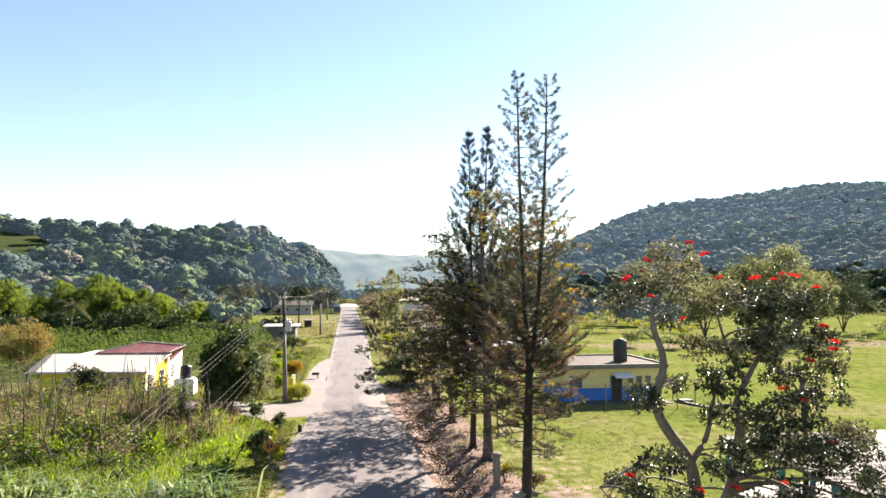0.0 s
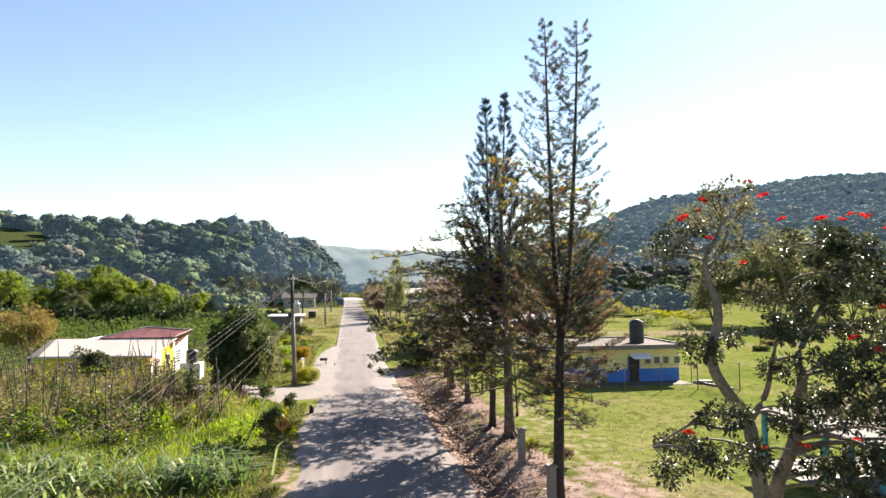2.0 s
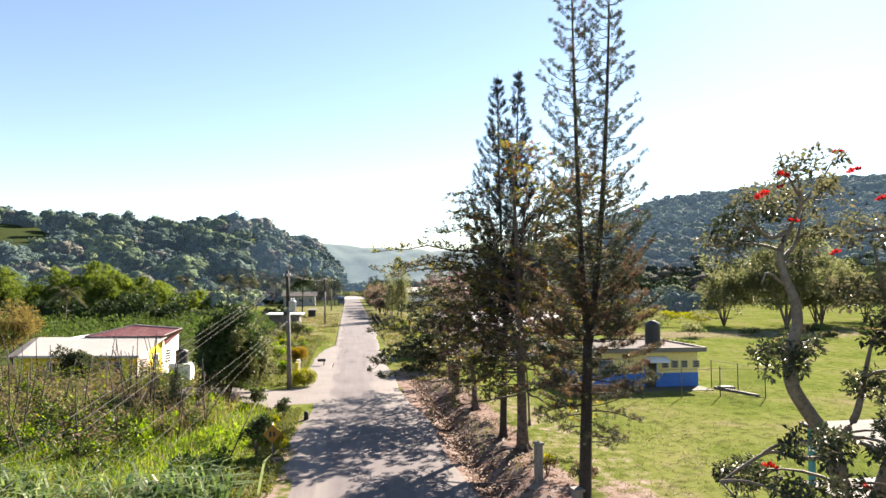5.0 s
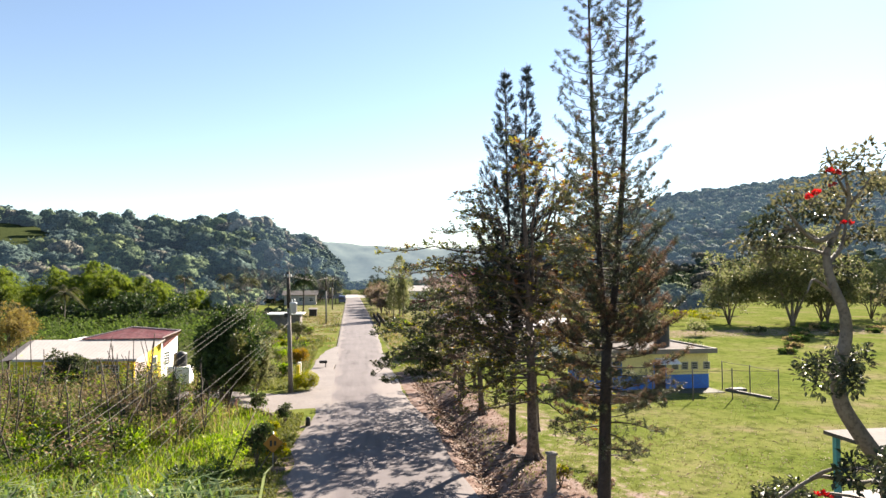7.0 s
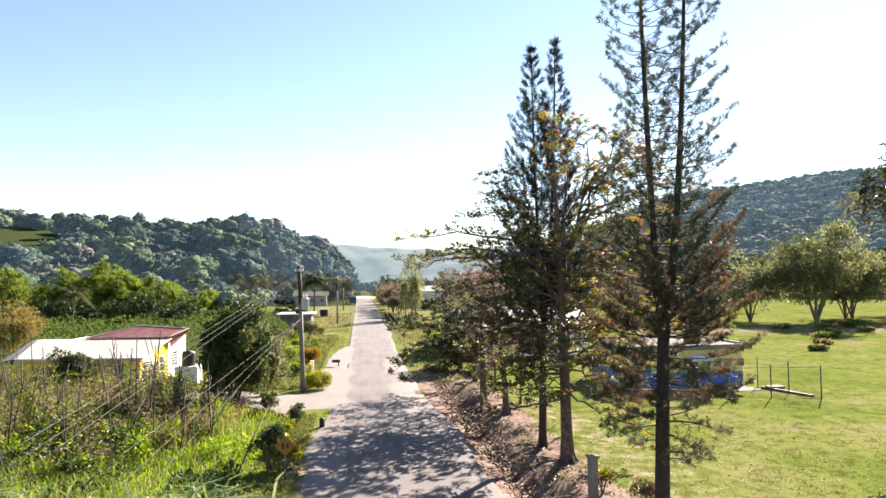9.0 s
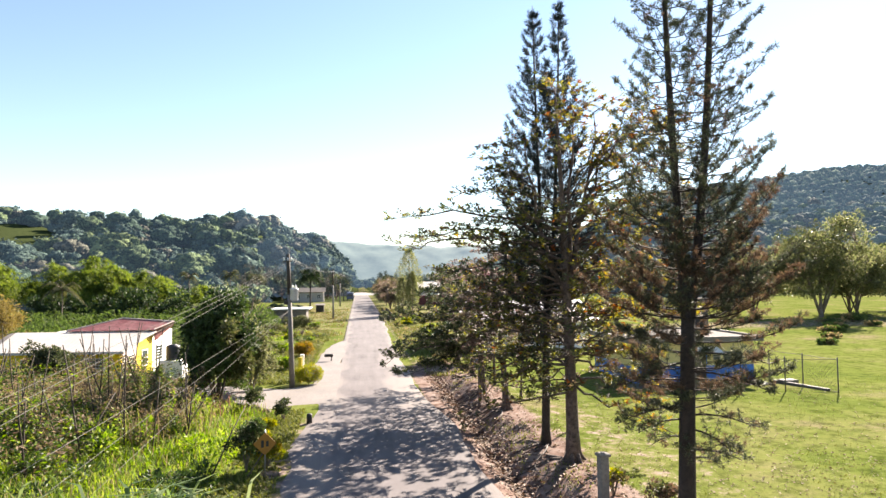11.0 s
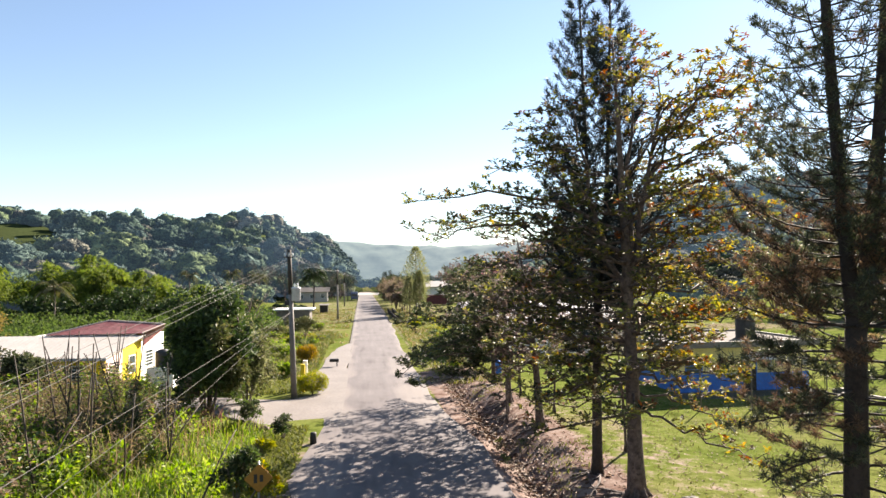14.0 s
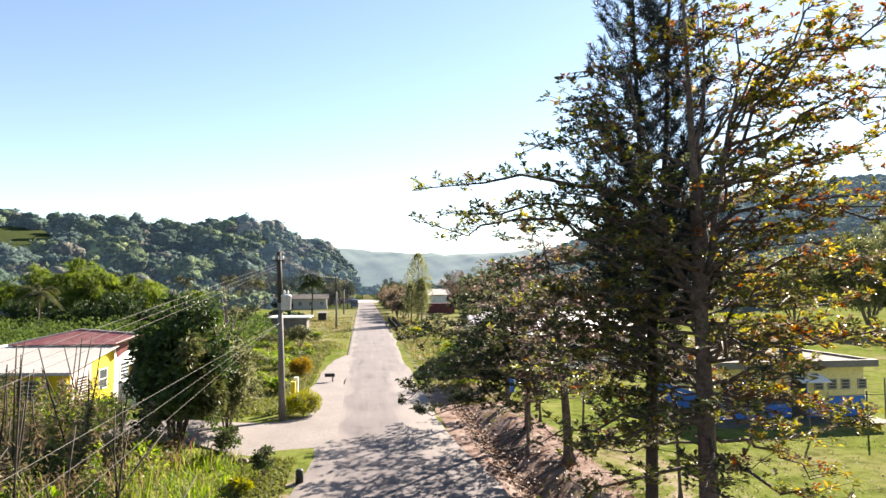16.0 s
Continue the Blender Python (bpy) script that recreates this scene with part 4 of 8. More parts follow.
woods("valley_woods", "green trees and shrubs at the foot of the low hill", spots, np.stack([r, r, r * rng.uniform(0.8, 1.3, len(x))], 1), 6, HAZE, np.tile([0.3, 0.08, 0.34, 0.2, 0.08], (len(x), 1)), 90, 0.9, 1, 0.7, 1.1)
rng = np.random.default_rng(41)

# ---- trees ----


def bez(p0, p1, p2, n=8):
    t = np.linspace(0, 1, n)[:, None]
    p0, p1, p2 = (np.asarray(q, float) for q in (p0, p1, p2))
    return (1 - t) ** 2 * p0 + 2 * t * (1 - t) * p1 + t * t * p2


def along(pts, s):
    pts = np.asarray(pts, float)
    i = np.clip(s * (len(pts) - 1), 0, len(pts) - 1.001)
    k = int(i)
    return pts[k] + (pts[k + 1] - pts[k]) * (i - k)


def flare(build, base, r, mat=0, roots=6):
    """Root flare at a trunk's foot."""
    for i in range(roots):
        a = 2 * math.pi * i / roots + rng.uniform(-0.3, 0.3)
        o = np.array([math.cos(a), math.sin(a), 0])
        pts = bez(base + o * r * 0.5 + [0, 0, 0.45], base + o * r * 1.1 + [0, 0, 0.08], base + o * r * 2.3 + [0, 0, -0.12], 5)
        build.tube(pts, np.linspace(r * 0.45, r * 0.12, 5), 6, mat)


def rosettes(build, centres, outs, n, length, mats):
    """Leaves that stand in a whorl at each twig's end."""
    k = len(centres)
    c = np.repeat(centres, n, 0)
    o = np.repeat(outs, n, 0)
    d = o * 0.55 + rand_dirs(k * n, -0.35, 0.75)
    up = np.array([0, 0, 1.0]) + 0.5 * rand_dirs(k * n)
    s = length * (0.65 + 0.6 * rng.random(k * n))
    build.leaves(c + 0.06 * rand_dirs(k * n), d, up, s, s * 0.52, np.repeat(mats, n) if np.ndim(mats) else mats, wide=0.6)


def almond_tree(label, base, top, r0, limbs, leaf_mats, tone, n_leaf=7, leaf=0.24, bark="bark_grey", twig_gap=0.34, group="roadside trees", leaders=(), fork=0.5, oval=1.0):
    """A tiered tree: limbs are (height, bearing in degrees, length, rise)."""
    base, top = np.array(base, float), np.array(top, float)
    t = thing("almond_tree", label, "tree", base, group=group)
    tr, cr = Build(), Build()
    stem = bez((0, 0, -0.15), (0.15 * (top - base)[0], 0, (top - base)[2] * 0.5), top - base, 12)
    rad = np.linspace(r0, 0.03, 12)
    rad[0] *= 1.25
    tr.tube(stem, rad, 9)
    flare(tr, np.zeros(3), r0)
    cents, outs, tones = [], [], []
    H = (top - base)[2]
    ways = [stem]
    for q in leaders:
        e = np.array(q, float) - base
        f0 = along(stem, fork * rng.uniform(0.85, 1.1))
        way = bez(f0, f0 + (e - f0) * [0.75, 0.75, 0.45], e, 10)
        way[1:-1] += rng.normal(0, 0.07, (8, 3))
        tr.tube(way, np.linspace(r0 * 0.42, 0.02, 10), 7)
        ways.append(way)
    for z, az, ln, rise in limbs:
        a = radians(az)
        ln *= oval + (1 - oval) * abs(math.sin(a))
        o = np.array([math.sin(a), math.cos(a), 0.0])
        able = [w for w in ways if w[0][2] - 0.1 <= z <= w[-1][2]] or [stem]
        if len(able) > 1:
            able = sorted(able, key=lambda w: -float(np.dot(along(w, (z - w[0][2]) / (w[-1][2] - w[0][2])), o)))[:2]
        w_ = able[rng.integers(0, len(able))]
        p0 = along(w_, min(0.999, max(0.0, (z - w_[0][2]) / (w_[-1][2] - w_[0][2]))))
        p2 = p0 + o * ln + [0, 0, rise]
        p1 = p0 + o * ln * 0.5 + [0, 0, rise * 0.75 + 0.18 * ln * rng.uniform(0, 1)]
        pts = bez(p0, p1, p2, 9) + np.concatenate([[[0, 0, 0]], rng.normal(0, 0.07 * ln ** 0.5, (8, 3))])
        rr = max(0.018, 0.25 * r0 * (ln / 6.0) ** 0.8)
        tr.tube(pts, np.linspace(rr, 0.012, 9), 6)
        k = max(2, int(ln * 0.78 / twig_gap))
        for j in range(k):
            s = 0.22 + 0.78 * (j + rng.random()) / k
            q = along(pts, min(s, 0.999))
            for side in (-1, 1):
                if rng.random() < 0.12:
                    continue
                w = np.array([o[1] * side, -o[0] * side, 0.0])
                tl = rng.uniform(0.25, 0.55 + 0.95 * (1 - s) * min(1, ln / 4))
                e = q + (w * rng.uniform(0.5, 1) + o * rng.uniform(0.2, 0.8) + [0, 0, rng.uniform(-0.15, 0.5)]) * tl
                tr.tube([q, (q + e) / 2 + [0, 0, 0.03], e], [0.013, 0.01, 0.006], 4, cap=False)
                for h in ((1.0, 0.55) if tl > 0.5 else (1.0,)):
                    c = q + (e - q) * h
                    cents.append(c)
                    outs.append((e - q) / (np.linalg.norm(e - q) + 1e-6))
                    tones.append(tone(c + base))
        cents.append(pts[-1])
        outs.append(o)
        tones.append(tone(pts[-1] + base))
    tones = np.array([min(len(leaf_mats) - 1, m) for m in tones])
    rosettes(cr, np.array(cents), np.array(outs), n_leaf, leaf, tones)
    part("trunk", tr, [bark], t, smooth=True)
    part("crown", cr, leaf_mats, t)
    return t


def pine_tree(label, base, fork, tops, r0, branches, needle, dead=0.0, tuft=0.3, tufts=4, blades=10, bark="bark_dark", width=0.04, low=(), lift=0.55, whorl=5, gap=0.33, spread=0.0, thin=0.0, puff=0.62, dense=0.0):
    """A slender pine with one or two leaders. branches(z, rel) gives the length of a branch on a leader, 0 for none."""
    base, fork = np.array(base, float), np.array(fork, float)
    t = thing("pine_tree", label, "tree", base, group="roadside trees")
    tr, cr = Build(), Build()
    f = fork - base
    stem = bez((0, 0, -0.15), (f[0] * 0.3, f[1] * 0.3, f[2] * 0.5), f, 9)
    rad = np.linspace(r0, r0 * 0.72, 9)
    rad[0] *= 1.3
    tr.tube(stem, rad, 9)
    flare(tr, np.zeros(3), r0 * 0.8)
    P, D, T = [], [], []
    ways = [(stem, r0 * 0.72, r0 * 0.72, False)]
    for q in tops:
        e = np.array(q, float) - base
        out = (e - f) * [1, 1, 0]
        way = bez(f - [0, 0, 0.4], f + out * 0.75 + [0, 0, (e - f)[2] * 0.3], e, 14)
        tr.tube(way, r0 * 0.52 * np.linspace(1, 0, 14) ** 0.75 + 0.015, 7)
        ways.append((way, 0, 0, True))
    for way, _, _, leader in ways:
        z = way[0][2] + (0.4 if leader else 0.0)
        zt = way[-1][2]
        turn = rng.uniform(0, 6)
        while z < zt - 0.1:
            s = np.clip((z - way[0][2]) / (zt - way[0][2]), 0, 0.999)
            q = along(way, s)
            k = whorl
            for i in range(k):
                ln = branches(z + base[2], s if leader else -1.0)
                if ln <= 0.05 or rng.random() < 0.1:
                    continue
                ln *= rng.uniform(0.7, 1.15) if puff < 0.7 else rng.uniform(0.45, 1.2)
                a = turn + 2 * math.pi * i / k + rng.uniform(-0.35, 0.35)
                o = np.array([math.cos(a), math.sin(a), 0.0])
                e = q + o * ln + [0, 0, ln * lift * rng.uniform(0.6, 1.3) * float(np.interp(z, [3.0, 9.0], [0.1, 1.0]))]
                m = q + o * ln * 0.62 + [0, 0, -0.04 * ln]
                pts = bez(q, m, e, 6)
                tr.tube(pts, np.linspace(0.008 + 0.007 * ln, 0.005, 6), 4, cap=False)
                is_dead = rng.random() < dead * (1.0 if z < 8.5 else 0.15)
                nt_ = max(1, int(tufts * (0.5 + ln) * (1.0 - thin * float(smooth(7.0, 9.5, np.array(z)))) * (1 + dense * (1 - float(smooth(8.0, 10.5, np.array(z)))))))
                for j in range(nt_):
                    h = 1.0 - (0.72 if puff < 0.7 else 0.6) * (j / nt_) ** 1.1
                    c = along(pts, min(0.999, h))
                    dirn = (pts[-1] - pts[-3]) / (np.linalg.norm(pts[-1] - pts[-3]) + 1e-6)
                    if j:
                        c = c + rng.normal(0, 0.02, 3)
                        sidew = np.array([-o[1], o[0], 0.0]) * rng.choice([-1, 1]) * rng.uniform(0.4, 1.0)
                        dirn = dirn * 0.55 + sidew * 0.7 + [0, 0, 0.3]
                        dirn /= np.linalg.norm(dirn)
                        c2 = c + dirn * rng.uniform(0.08, 0.28 + 0.34 * max(0.0, h - 0.2) * spread * float(np.interp(z, [7.0, 9.5], [1.0, 0.15]))) * min(1, ln)
                        if ln > 0.9:
                            tr.tube([c, c2], [0.007, 0.005], 3, cap=False)
                        c = c2
                    P.append(c)
                    D.append(dirn)
                    T.append(1 if is_dead and rng.random() < 0.75 else 0)
            z += gap * rng.uniform(0.75, 1.25)
            turn += 1.1
    for z, az, ln in low:
        a = radians(az)
        o = np.array([math.sin(a), math.cos(a), 0.0])
        q = along(stem, z / f[2])
        pts = bez(q, q + o * ln * 0.5 + [0, 0, 0.1], q + o * ln + [0, 0, -0.25], 7)
        tr.tube(pts, np.linspace(0.03, 0.008, 7), 5, cap=False)
        for j in range(int(18 * ln)):
            c = along(pts, rng.uniform(0.4, 0.999))
            dirn = o * 0.5 + rand_dirs(1, -0.2, 0.9)[0]
            dirn /= np.linalg.norm(dirn)
            c2 = c + dirn * rng.uniform(0.1, 0.5)
            tr.tube([c, c2], [0.008, 0.005], 3, cap=False)
            P.append(c2)
            D.append(dirn)
            T.append(1 if rng.random() < 0.25 else 0)
    P, D, T = np.array(P), np.array(D), np.array(T)
    n = blades
    p, d = np.repeat(P, n, 0), np.repeat(D, n, 0)
    back = rng.uniform(0, 1, (len(p), 1))
    dd = d * (1.37 - puff) + puff * rand_dirs(len(p))
    b0 = p - d * tuft * (0.9 if puff < 0.7 else 0.45) * back
    s = tuft * (0.5 + 0.5 * rng.random(len(p)))
    cr.leaves(b0, dd, rand_dirs(len(p)), s, width, np.repeat(T, n), fold=0.1)
    part("trunk", tr, [bark], t, smooth=True)
    part("crown", cr, [needle, "needle_dead"], t)
    return t


def clump_tree(name, label, category, base, stems, clumps, leaf, mats, bark, count, gap=0.5, group="", shape=0.5, droop=0.0, twigs=5, lite=False, tuft=0.0):
    """A tree or shrub whose stems are given as point lists with radii; clumps are (centre, radii, share, material)."""
    t = thing(name, label, category, base, group=group)
    base = np.array(base, float)
    tr, cr = Build(), Build()
    nodes_ = []
    for pts, ra, rb in stems:
        pts = np.asarray(pts, float)
        if len(pts) > 2:
            fine = np.concatenate([[along(pts, s)] for s in np.linspace(0, 0.999, len(pts) * (2 if lite else 4))])
            k = np.array([0.25, 0.5, 0.25])
            for _ in range(3):
                fine[1:-1] = k[0] * fine[:-2] + k[1] * fine[1:-1] + k[2] * fine[2:]
        else:
            fine = np.linspace(pts[0], pts[-1], 5)
        tr.tube(fine, np.linspace(ra, rb, len(fine)), 4 if lite else 8)
        nodes_.append(fine)
    allp = np.concatenate(nodes_)
    total = sum(c[2] for c in clumps)
    for c, r, share, mat in clumps:
        c, r = np.asarray(c, float), np.broadcast_to(np.asarray(r, float), (3,))
        n = max(6, int(count * share / total))
        # bough to the clump, then twigs inside it
        dist = np.linalg.norm(allp - c, axis=1) + 2.0 * np.maximum(0, allp[:, 2] - c[2] + 0.1)
        q = allp[np.argmin(dist)]
        bough = bez(q, (q + c) / 2 + [0, 0, 0.2 * np.linalg.norm(c - q)], c, 3 if lite else 6)
        rr = 0.012 + 0.02 * np.linalg.norm(c - q)
        tr.tube(bough, np.linspace(rr, 0.012, len(bough)), 3 if lite else 5, cap=False)
        tips = c + rand_dirs(twigs) * r * 0.75
        for e in tips:
            tr.tube([along(bough, rng.uniform(0.6, 0.99)), e], [0.012, 0.005], 3, cap=False)
        d = rand_dirs(n, -0.75, 1.0)
        u = rng.random((n, 1)) ** shape
        if tuft:
            # leaves stand in tufts round the twigs' ends
            p = tips[rng.integers(0, len(tips), n)] + d * tuft * u
        else:
            p = c + d * r * u
        way = d + 0.9 * rand_dirs(n) + [0, 0, -droop]
        up = np.array([0, 0, 1.0]) + 0.9 * rand_dirs(n)
        s = leaf * (0.6 + 0.8 * rng.random(n))
        cr.leaves(p, way, up, s, s * 0.5, mat)
    part("trunk", tr, [bark], t, smooth=True)
    part("crown", cr, mats, t)
    return t

# ---- roadside trees on the bank ----


def g(x, y):
    return float(height(x, y))


def tone_b(c):
    q = rng.random()
    right = smooth(5.0, 8.0, np.array(c[0])) * 0.75 + smooth(9.5, 13.5, np.array(c[2])) * 0.45
    if q < 0.05 + 0.5 * right:
        return 1 if rng.random() < 0.55 else (2 if rng.random() < 0.55 else 3)
    # darker leaves on the left put the shade of backlit boughs into colour
    if c[0] < 5.4 and rng.random() < 0.45:
        return 4
    return 0 if rng.random() < 0.6 else 3


limbs = []
for z, n, ln in ((3.7, 5, 3.6), (4.7, 7, 5.0), (6.0, 7, 4.4), (7.2, 8, 4.6), (8.4, 8, 4.6), (9.6, 9, 3.6), (10.8, 9, 2.9), (12.0, 9, 2.3), (13.0, 8, 1.6), (14.0, 6, 0.9)):
    a0 = rng.uniform(0, 360)
    for i in range(n):
        limbs.append((z + rng.uniform(-0.6, 0.6), a0 + 360 * i / n + rng.uniform(-22, 22), ln * rng.uniform(0.45, 1.05), rng.uniform(-0.1, 1.0)))
limbs += [(8.3, -78, 6.7, 0.9), (7.6, -80, 6.9, 0.6), (8.0, -92, 5.6, 0.8), (11.6, 80, 4.2, 0.9), (10.6, 100, 4.6, 1.0), (9.6, 84, 5.0, 0.8), (8.6, 96, 5.2, 0.6), (7.4, 88, 5.2, 0.5), (6.0, 86, 4.8, 0.5), (5.0, 92, 4.4, 0.4), (12.6, 92, 3.6, 0.8), (13.2, 75, 3.0, 0.7), (9.0, 70, 4.8, 0.9), (7.9, 110, 4.8, 0.7)]
for i in range(4):
    limbs.append((rng.uniform(3.4, 6.4), rng.uniform(60, 125), rng.uniform(2.8, 4.8), rng.uniform(-0.6, 0.6)))
for i in range(5):
    limbs.append((rng.uniform(3.6, 7.0), rng.uniform(45, 135), rng.uniform(2.6, 5.2), rng.uniform(-0.7, 0.7)))
for i in range(9):
    limbs.append((rng.uniform(2.6, 4.6), rng.uniform(-150, -30), rng.uniform(2.4, 4.6), rng.uniform(-1.2, 0.3)))
for i in range(9):
    limbs.append((rng.uniform(2.6, 4.4), rng.uniform(0, 360), rng.uniform(2.6, 4.8), rng.uniform(-1.8, 0.1)))
for i in range(9):
    limbs.append((rng.uniform(6.8, 11.4), rng.uniform(110, 195), rng.uniform(2.8, 4.6), rng.uniform(1.2, 2.8)))
for i in range(10):
    limbs.append((rng.uniform(4.4, 9.6), rng.uniform(-118, -58), rng.uniform(3.6, 5.8), rng.uniform(-0.1, 0.8)))
for i in range(8):
    limbs.append((rng.uniform(11.5, 14.0), rng.uniform(0, 360), rng.uniform(1.0, 2.0), rng.uniform(0.3, 1.0)))
almond_tree("tall tiered almond tree with green, yellow and rust leaves", (6.3, 33.0, g(6.3, 33.0)), (5.7, 32.6, 14.6), 0.27, limbs, ["leaf_green", "leaf_yellow", "leaf_rust", "leaf_dull", "leaf_gloss"], tone_b, n_leaf=8, leaf=0.165, twig_gap=0.23, bark="bark_grey", leaders=[(7.5, 33.2, 13.8), (6.7, 33.4, 14.2), (4.6, 33.4, 13.0)], fork=0.42)


def tone_d(c):
    q = rng.random()
    if c[0] < 3.8:
        return 0 if q < 0.8 else 2
    return 0 if q < 0.27 else (1 if q < 0.3 else 2)


limbs = []
for z, n, ln in ((2.6, 7, 3.6), (3.6, 11, 5.0), (4.8, 11, 5.0), (6.0, 10, 4.4), (7.2, 8, 3.4), (8.2, 6, 2.2)):
    a0 = rng.uniform(0, 360)
    for i in range(n):
        limbs.append((z + rng.uniform(-0.4, 0.4), a0 + 360 * i / n + rng.uniform(-16, 16), ln * rng.uniform(0.6, 1.0), rng.uniform(-0.2, 0.6)))
limbs += [(4.4, -85, 6.2, 0.4), (4.2, -95, 5.6, 0.2), (3.8, -72, 6.0, -0.3), (4.9, -80, 5.4, 0.5), (3.4, -94, 6.0, -0.5), (2.8, -84, 5.6, -0.8), (3.2, -78, 6.4, -0.6), (3.0, -88, 5.8, -0.9), (3.5, -100, 5.4, 0.0)]
almond_tree("spreading almond tree with dark green and dull pinkish leaves", (5.9, 42.2, g(5.9, 42.2)), (5.0, 42.4, 9.0), 0.2, limbs, ["leaf_gloss", "leaf_yellow", "pink_leaf"], lambda c: 0 if c[0] < 3.6 or rng.random() < 0.3 else (1 if rng.random() < 0.05 else 2), n_leaf=10, leaf=0.2, bark="bark_grey", twig_gap=0.25, oval=0.5)
limbs = []
for z, n, ln in ((2.8, 6, 4.0), (4.0, 8, 5.2), (5.2, 8, 4.8), (6.4, 7, 3.8), (7.4, 6, 2.6)):
    a0 = rng.uniform(0, 360)
    for i in range(n):
        limbs.append((z + rng.uniform(-0.4, 0.4), a0 + 360 * i / n + rng.uniform(-16, 16), ln * rng.uniform(0.6, 1.0), rng.uniform(-0.2, 0.6)))
almond_tree("spreading almond tree with thinning pinkish leaves", (5.8, 47.8, g(5.8, 47.8)), (5.4, 48.0, 8.4), 0.17, limbs, ["leaf_gloss", "leaf_yellow", "pink_leaf"], tone_d, n_leaf=6, leaf=0.18, bark="bark_grey", twig_gap=0.27, oval=0.5)
limbs = [(z + rng.uniform(-0.3, 0.3), a + rng.uniform(0, 360), ln * rng.uniform(0.7, 1.0), rng.uniform(-0.2, 0.6)) for z, n, ln in ((2.8, 6, 3.4), (4.0, 8, 4.2), (5.2, 8, 3.8), (6.4, 7, 3.0), (7.2, 5, 1.8)) for a in range(n)]
almond_tree("spreading almond tree with thinning pinkish leaves", (6.3, 54.0, g(6.3, 54.0)), (6.0, 54.2, 8.0), 0.16, limbs, ["leaf_gloss", "leaf_yellow", "pink_leaf"], tone_d, n_leaf=6, leaf=0.18, bark="bark_grey", twig_gap=0.28, oval=0.5)
limbs = [(z, az, ln, r) for z, az, ln, r in [(1.6, 20, 1.2, 0.6), (2.2, 140, 1.5, 0.6), (2.9, 250, 1.4, 0.5), (3.5, 60, 1.2, 0.5), (4.0, 190, 1.0, 0.5), (4.4, 310, 0.8, 0.4)]]
for px, py in ((4.9, 44.6), (5.2, 45.6), (7.4, 44.8), (8.0, 37.6), (6.9, 49.5), (7.6, 52.5)):
    almond_tree("thin young almond sapling with sparse leaves", (px, py, g(px, py)), (px + rng.uniform(-0.4, 0.4), py, 4.8 + rng.uniform(-0.5, 0.8)), 0.06, limbs, ["leaf_green", "leaf_yellow", "pink_leaf"], tone_d, n_leaf=9, leaf=0.18, bark="bark_grey", group="saplings")


def reach_c(z, s):
    if s < 0:
        return 0.0 if z < 4.1 else 1.6 + 0.25 * float(smooth(4.1, 5.5, np.array(z)))
    return np.interp(z, [6, 7.5, 9, 10.5, 13, 15.5, 17.2, 18.2], [1.95, 1.9, 1.75, 1.65, 1.4, 1.05, 0.6, 0.25])


pine_tree("tall slender forked pine with sparse dark tufts and browned twigs", (5.6, 23.5, g(5.6, 23.5)), (5.75, 23.4, 6.4), [(5.3, 23.4, 18.25), (6.35, 22.75, 18.05)], 0.22, reach_c, "needle_c", dead=0.6, tuft=0.15, tufts=8.5, blades=30, width=0.013, whorl=5, gap=0.3, spread=0.9, thin=0.4, puff=0.95, dense=0.4,
          low=[(3.0, 95, 1.3), (3.3, -60, 0.8), (2.8, 70, 1.1), (3.5, 160, 1.2), (3.2, 200, 0.8), (3.8, 100, 1.5), (3.7, -90, 1.2), (4.0, -100, 1.9), (4.6, -75, 2.0), (5.0, -120, 1.8), (4.3, 60, 1.8), (5.2, 100, 1.9), (4.8, 140, 1.7), (5.6, -60, 1.9)])


def reach_a(z, s):
    if s < 0:
        return 0.0 if z < 4.2 else 1.3
    return np.interp(z, [6, 9, 12, 15, 17.5, 19.1], [1.8, 2.05, 1.75, 1.1, 0.5, 0.12])


pine_tree("dense dark conical pine with two pointed tops", (5.95, 35.4, g(5.95, 35.4)), (6.1, 35.4, 6.2), [(5.75, 35.6, 19.2), (6.75, 35.0, 19.3)], 0.19, reach_a, "needle_a", dead=0.03, tuft=0.3, tufts=4.6, blades=24, width=0.022, lift=0.85)

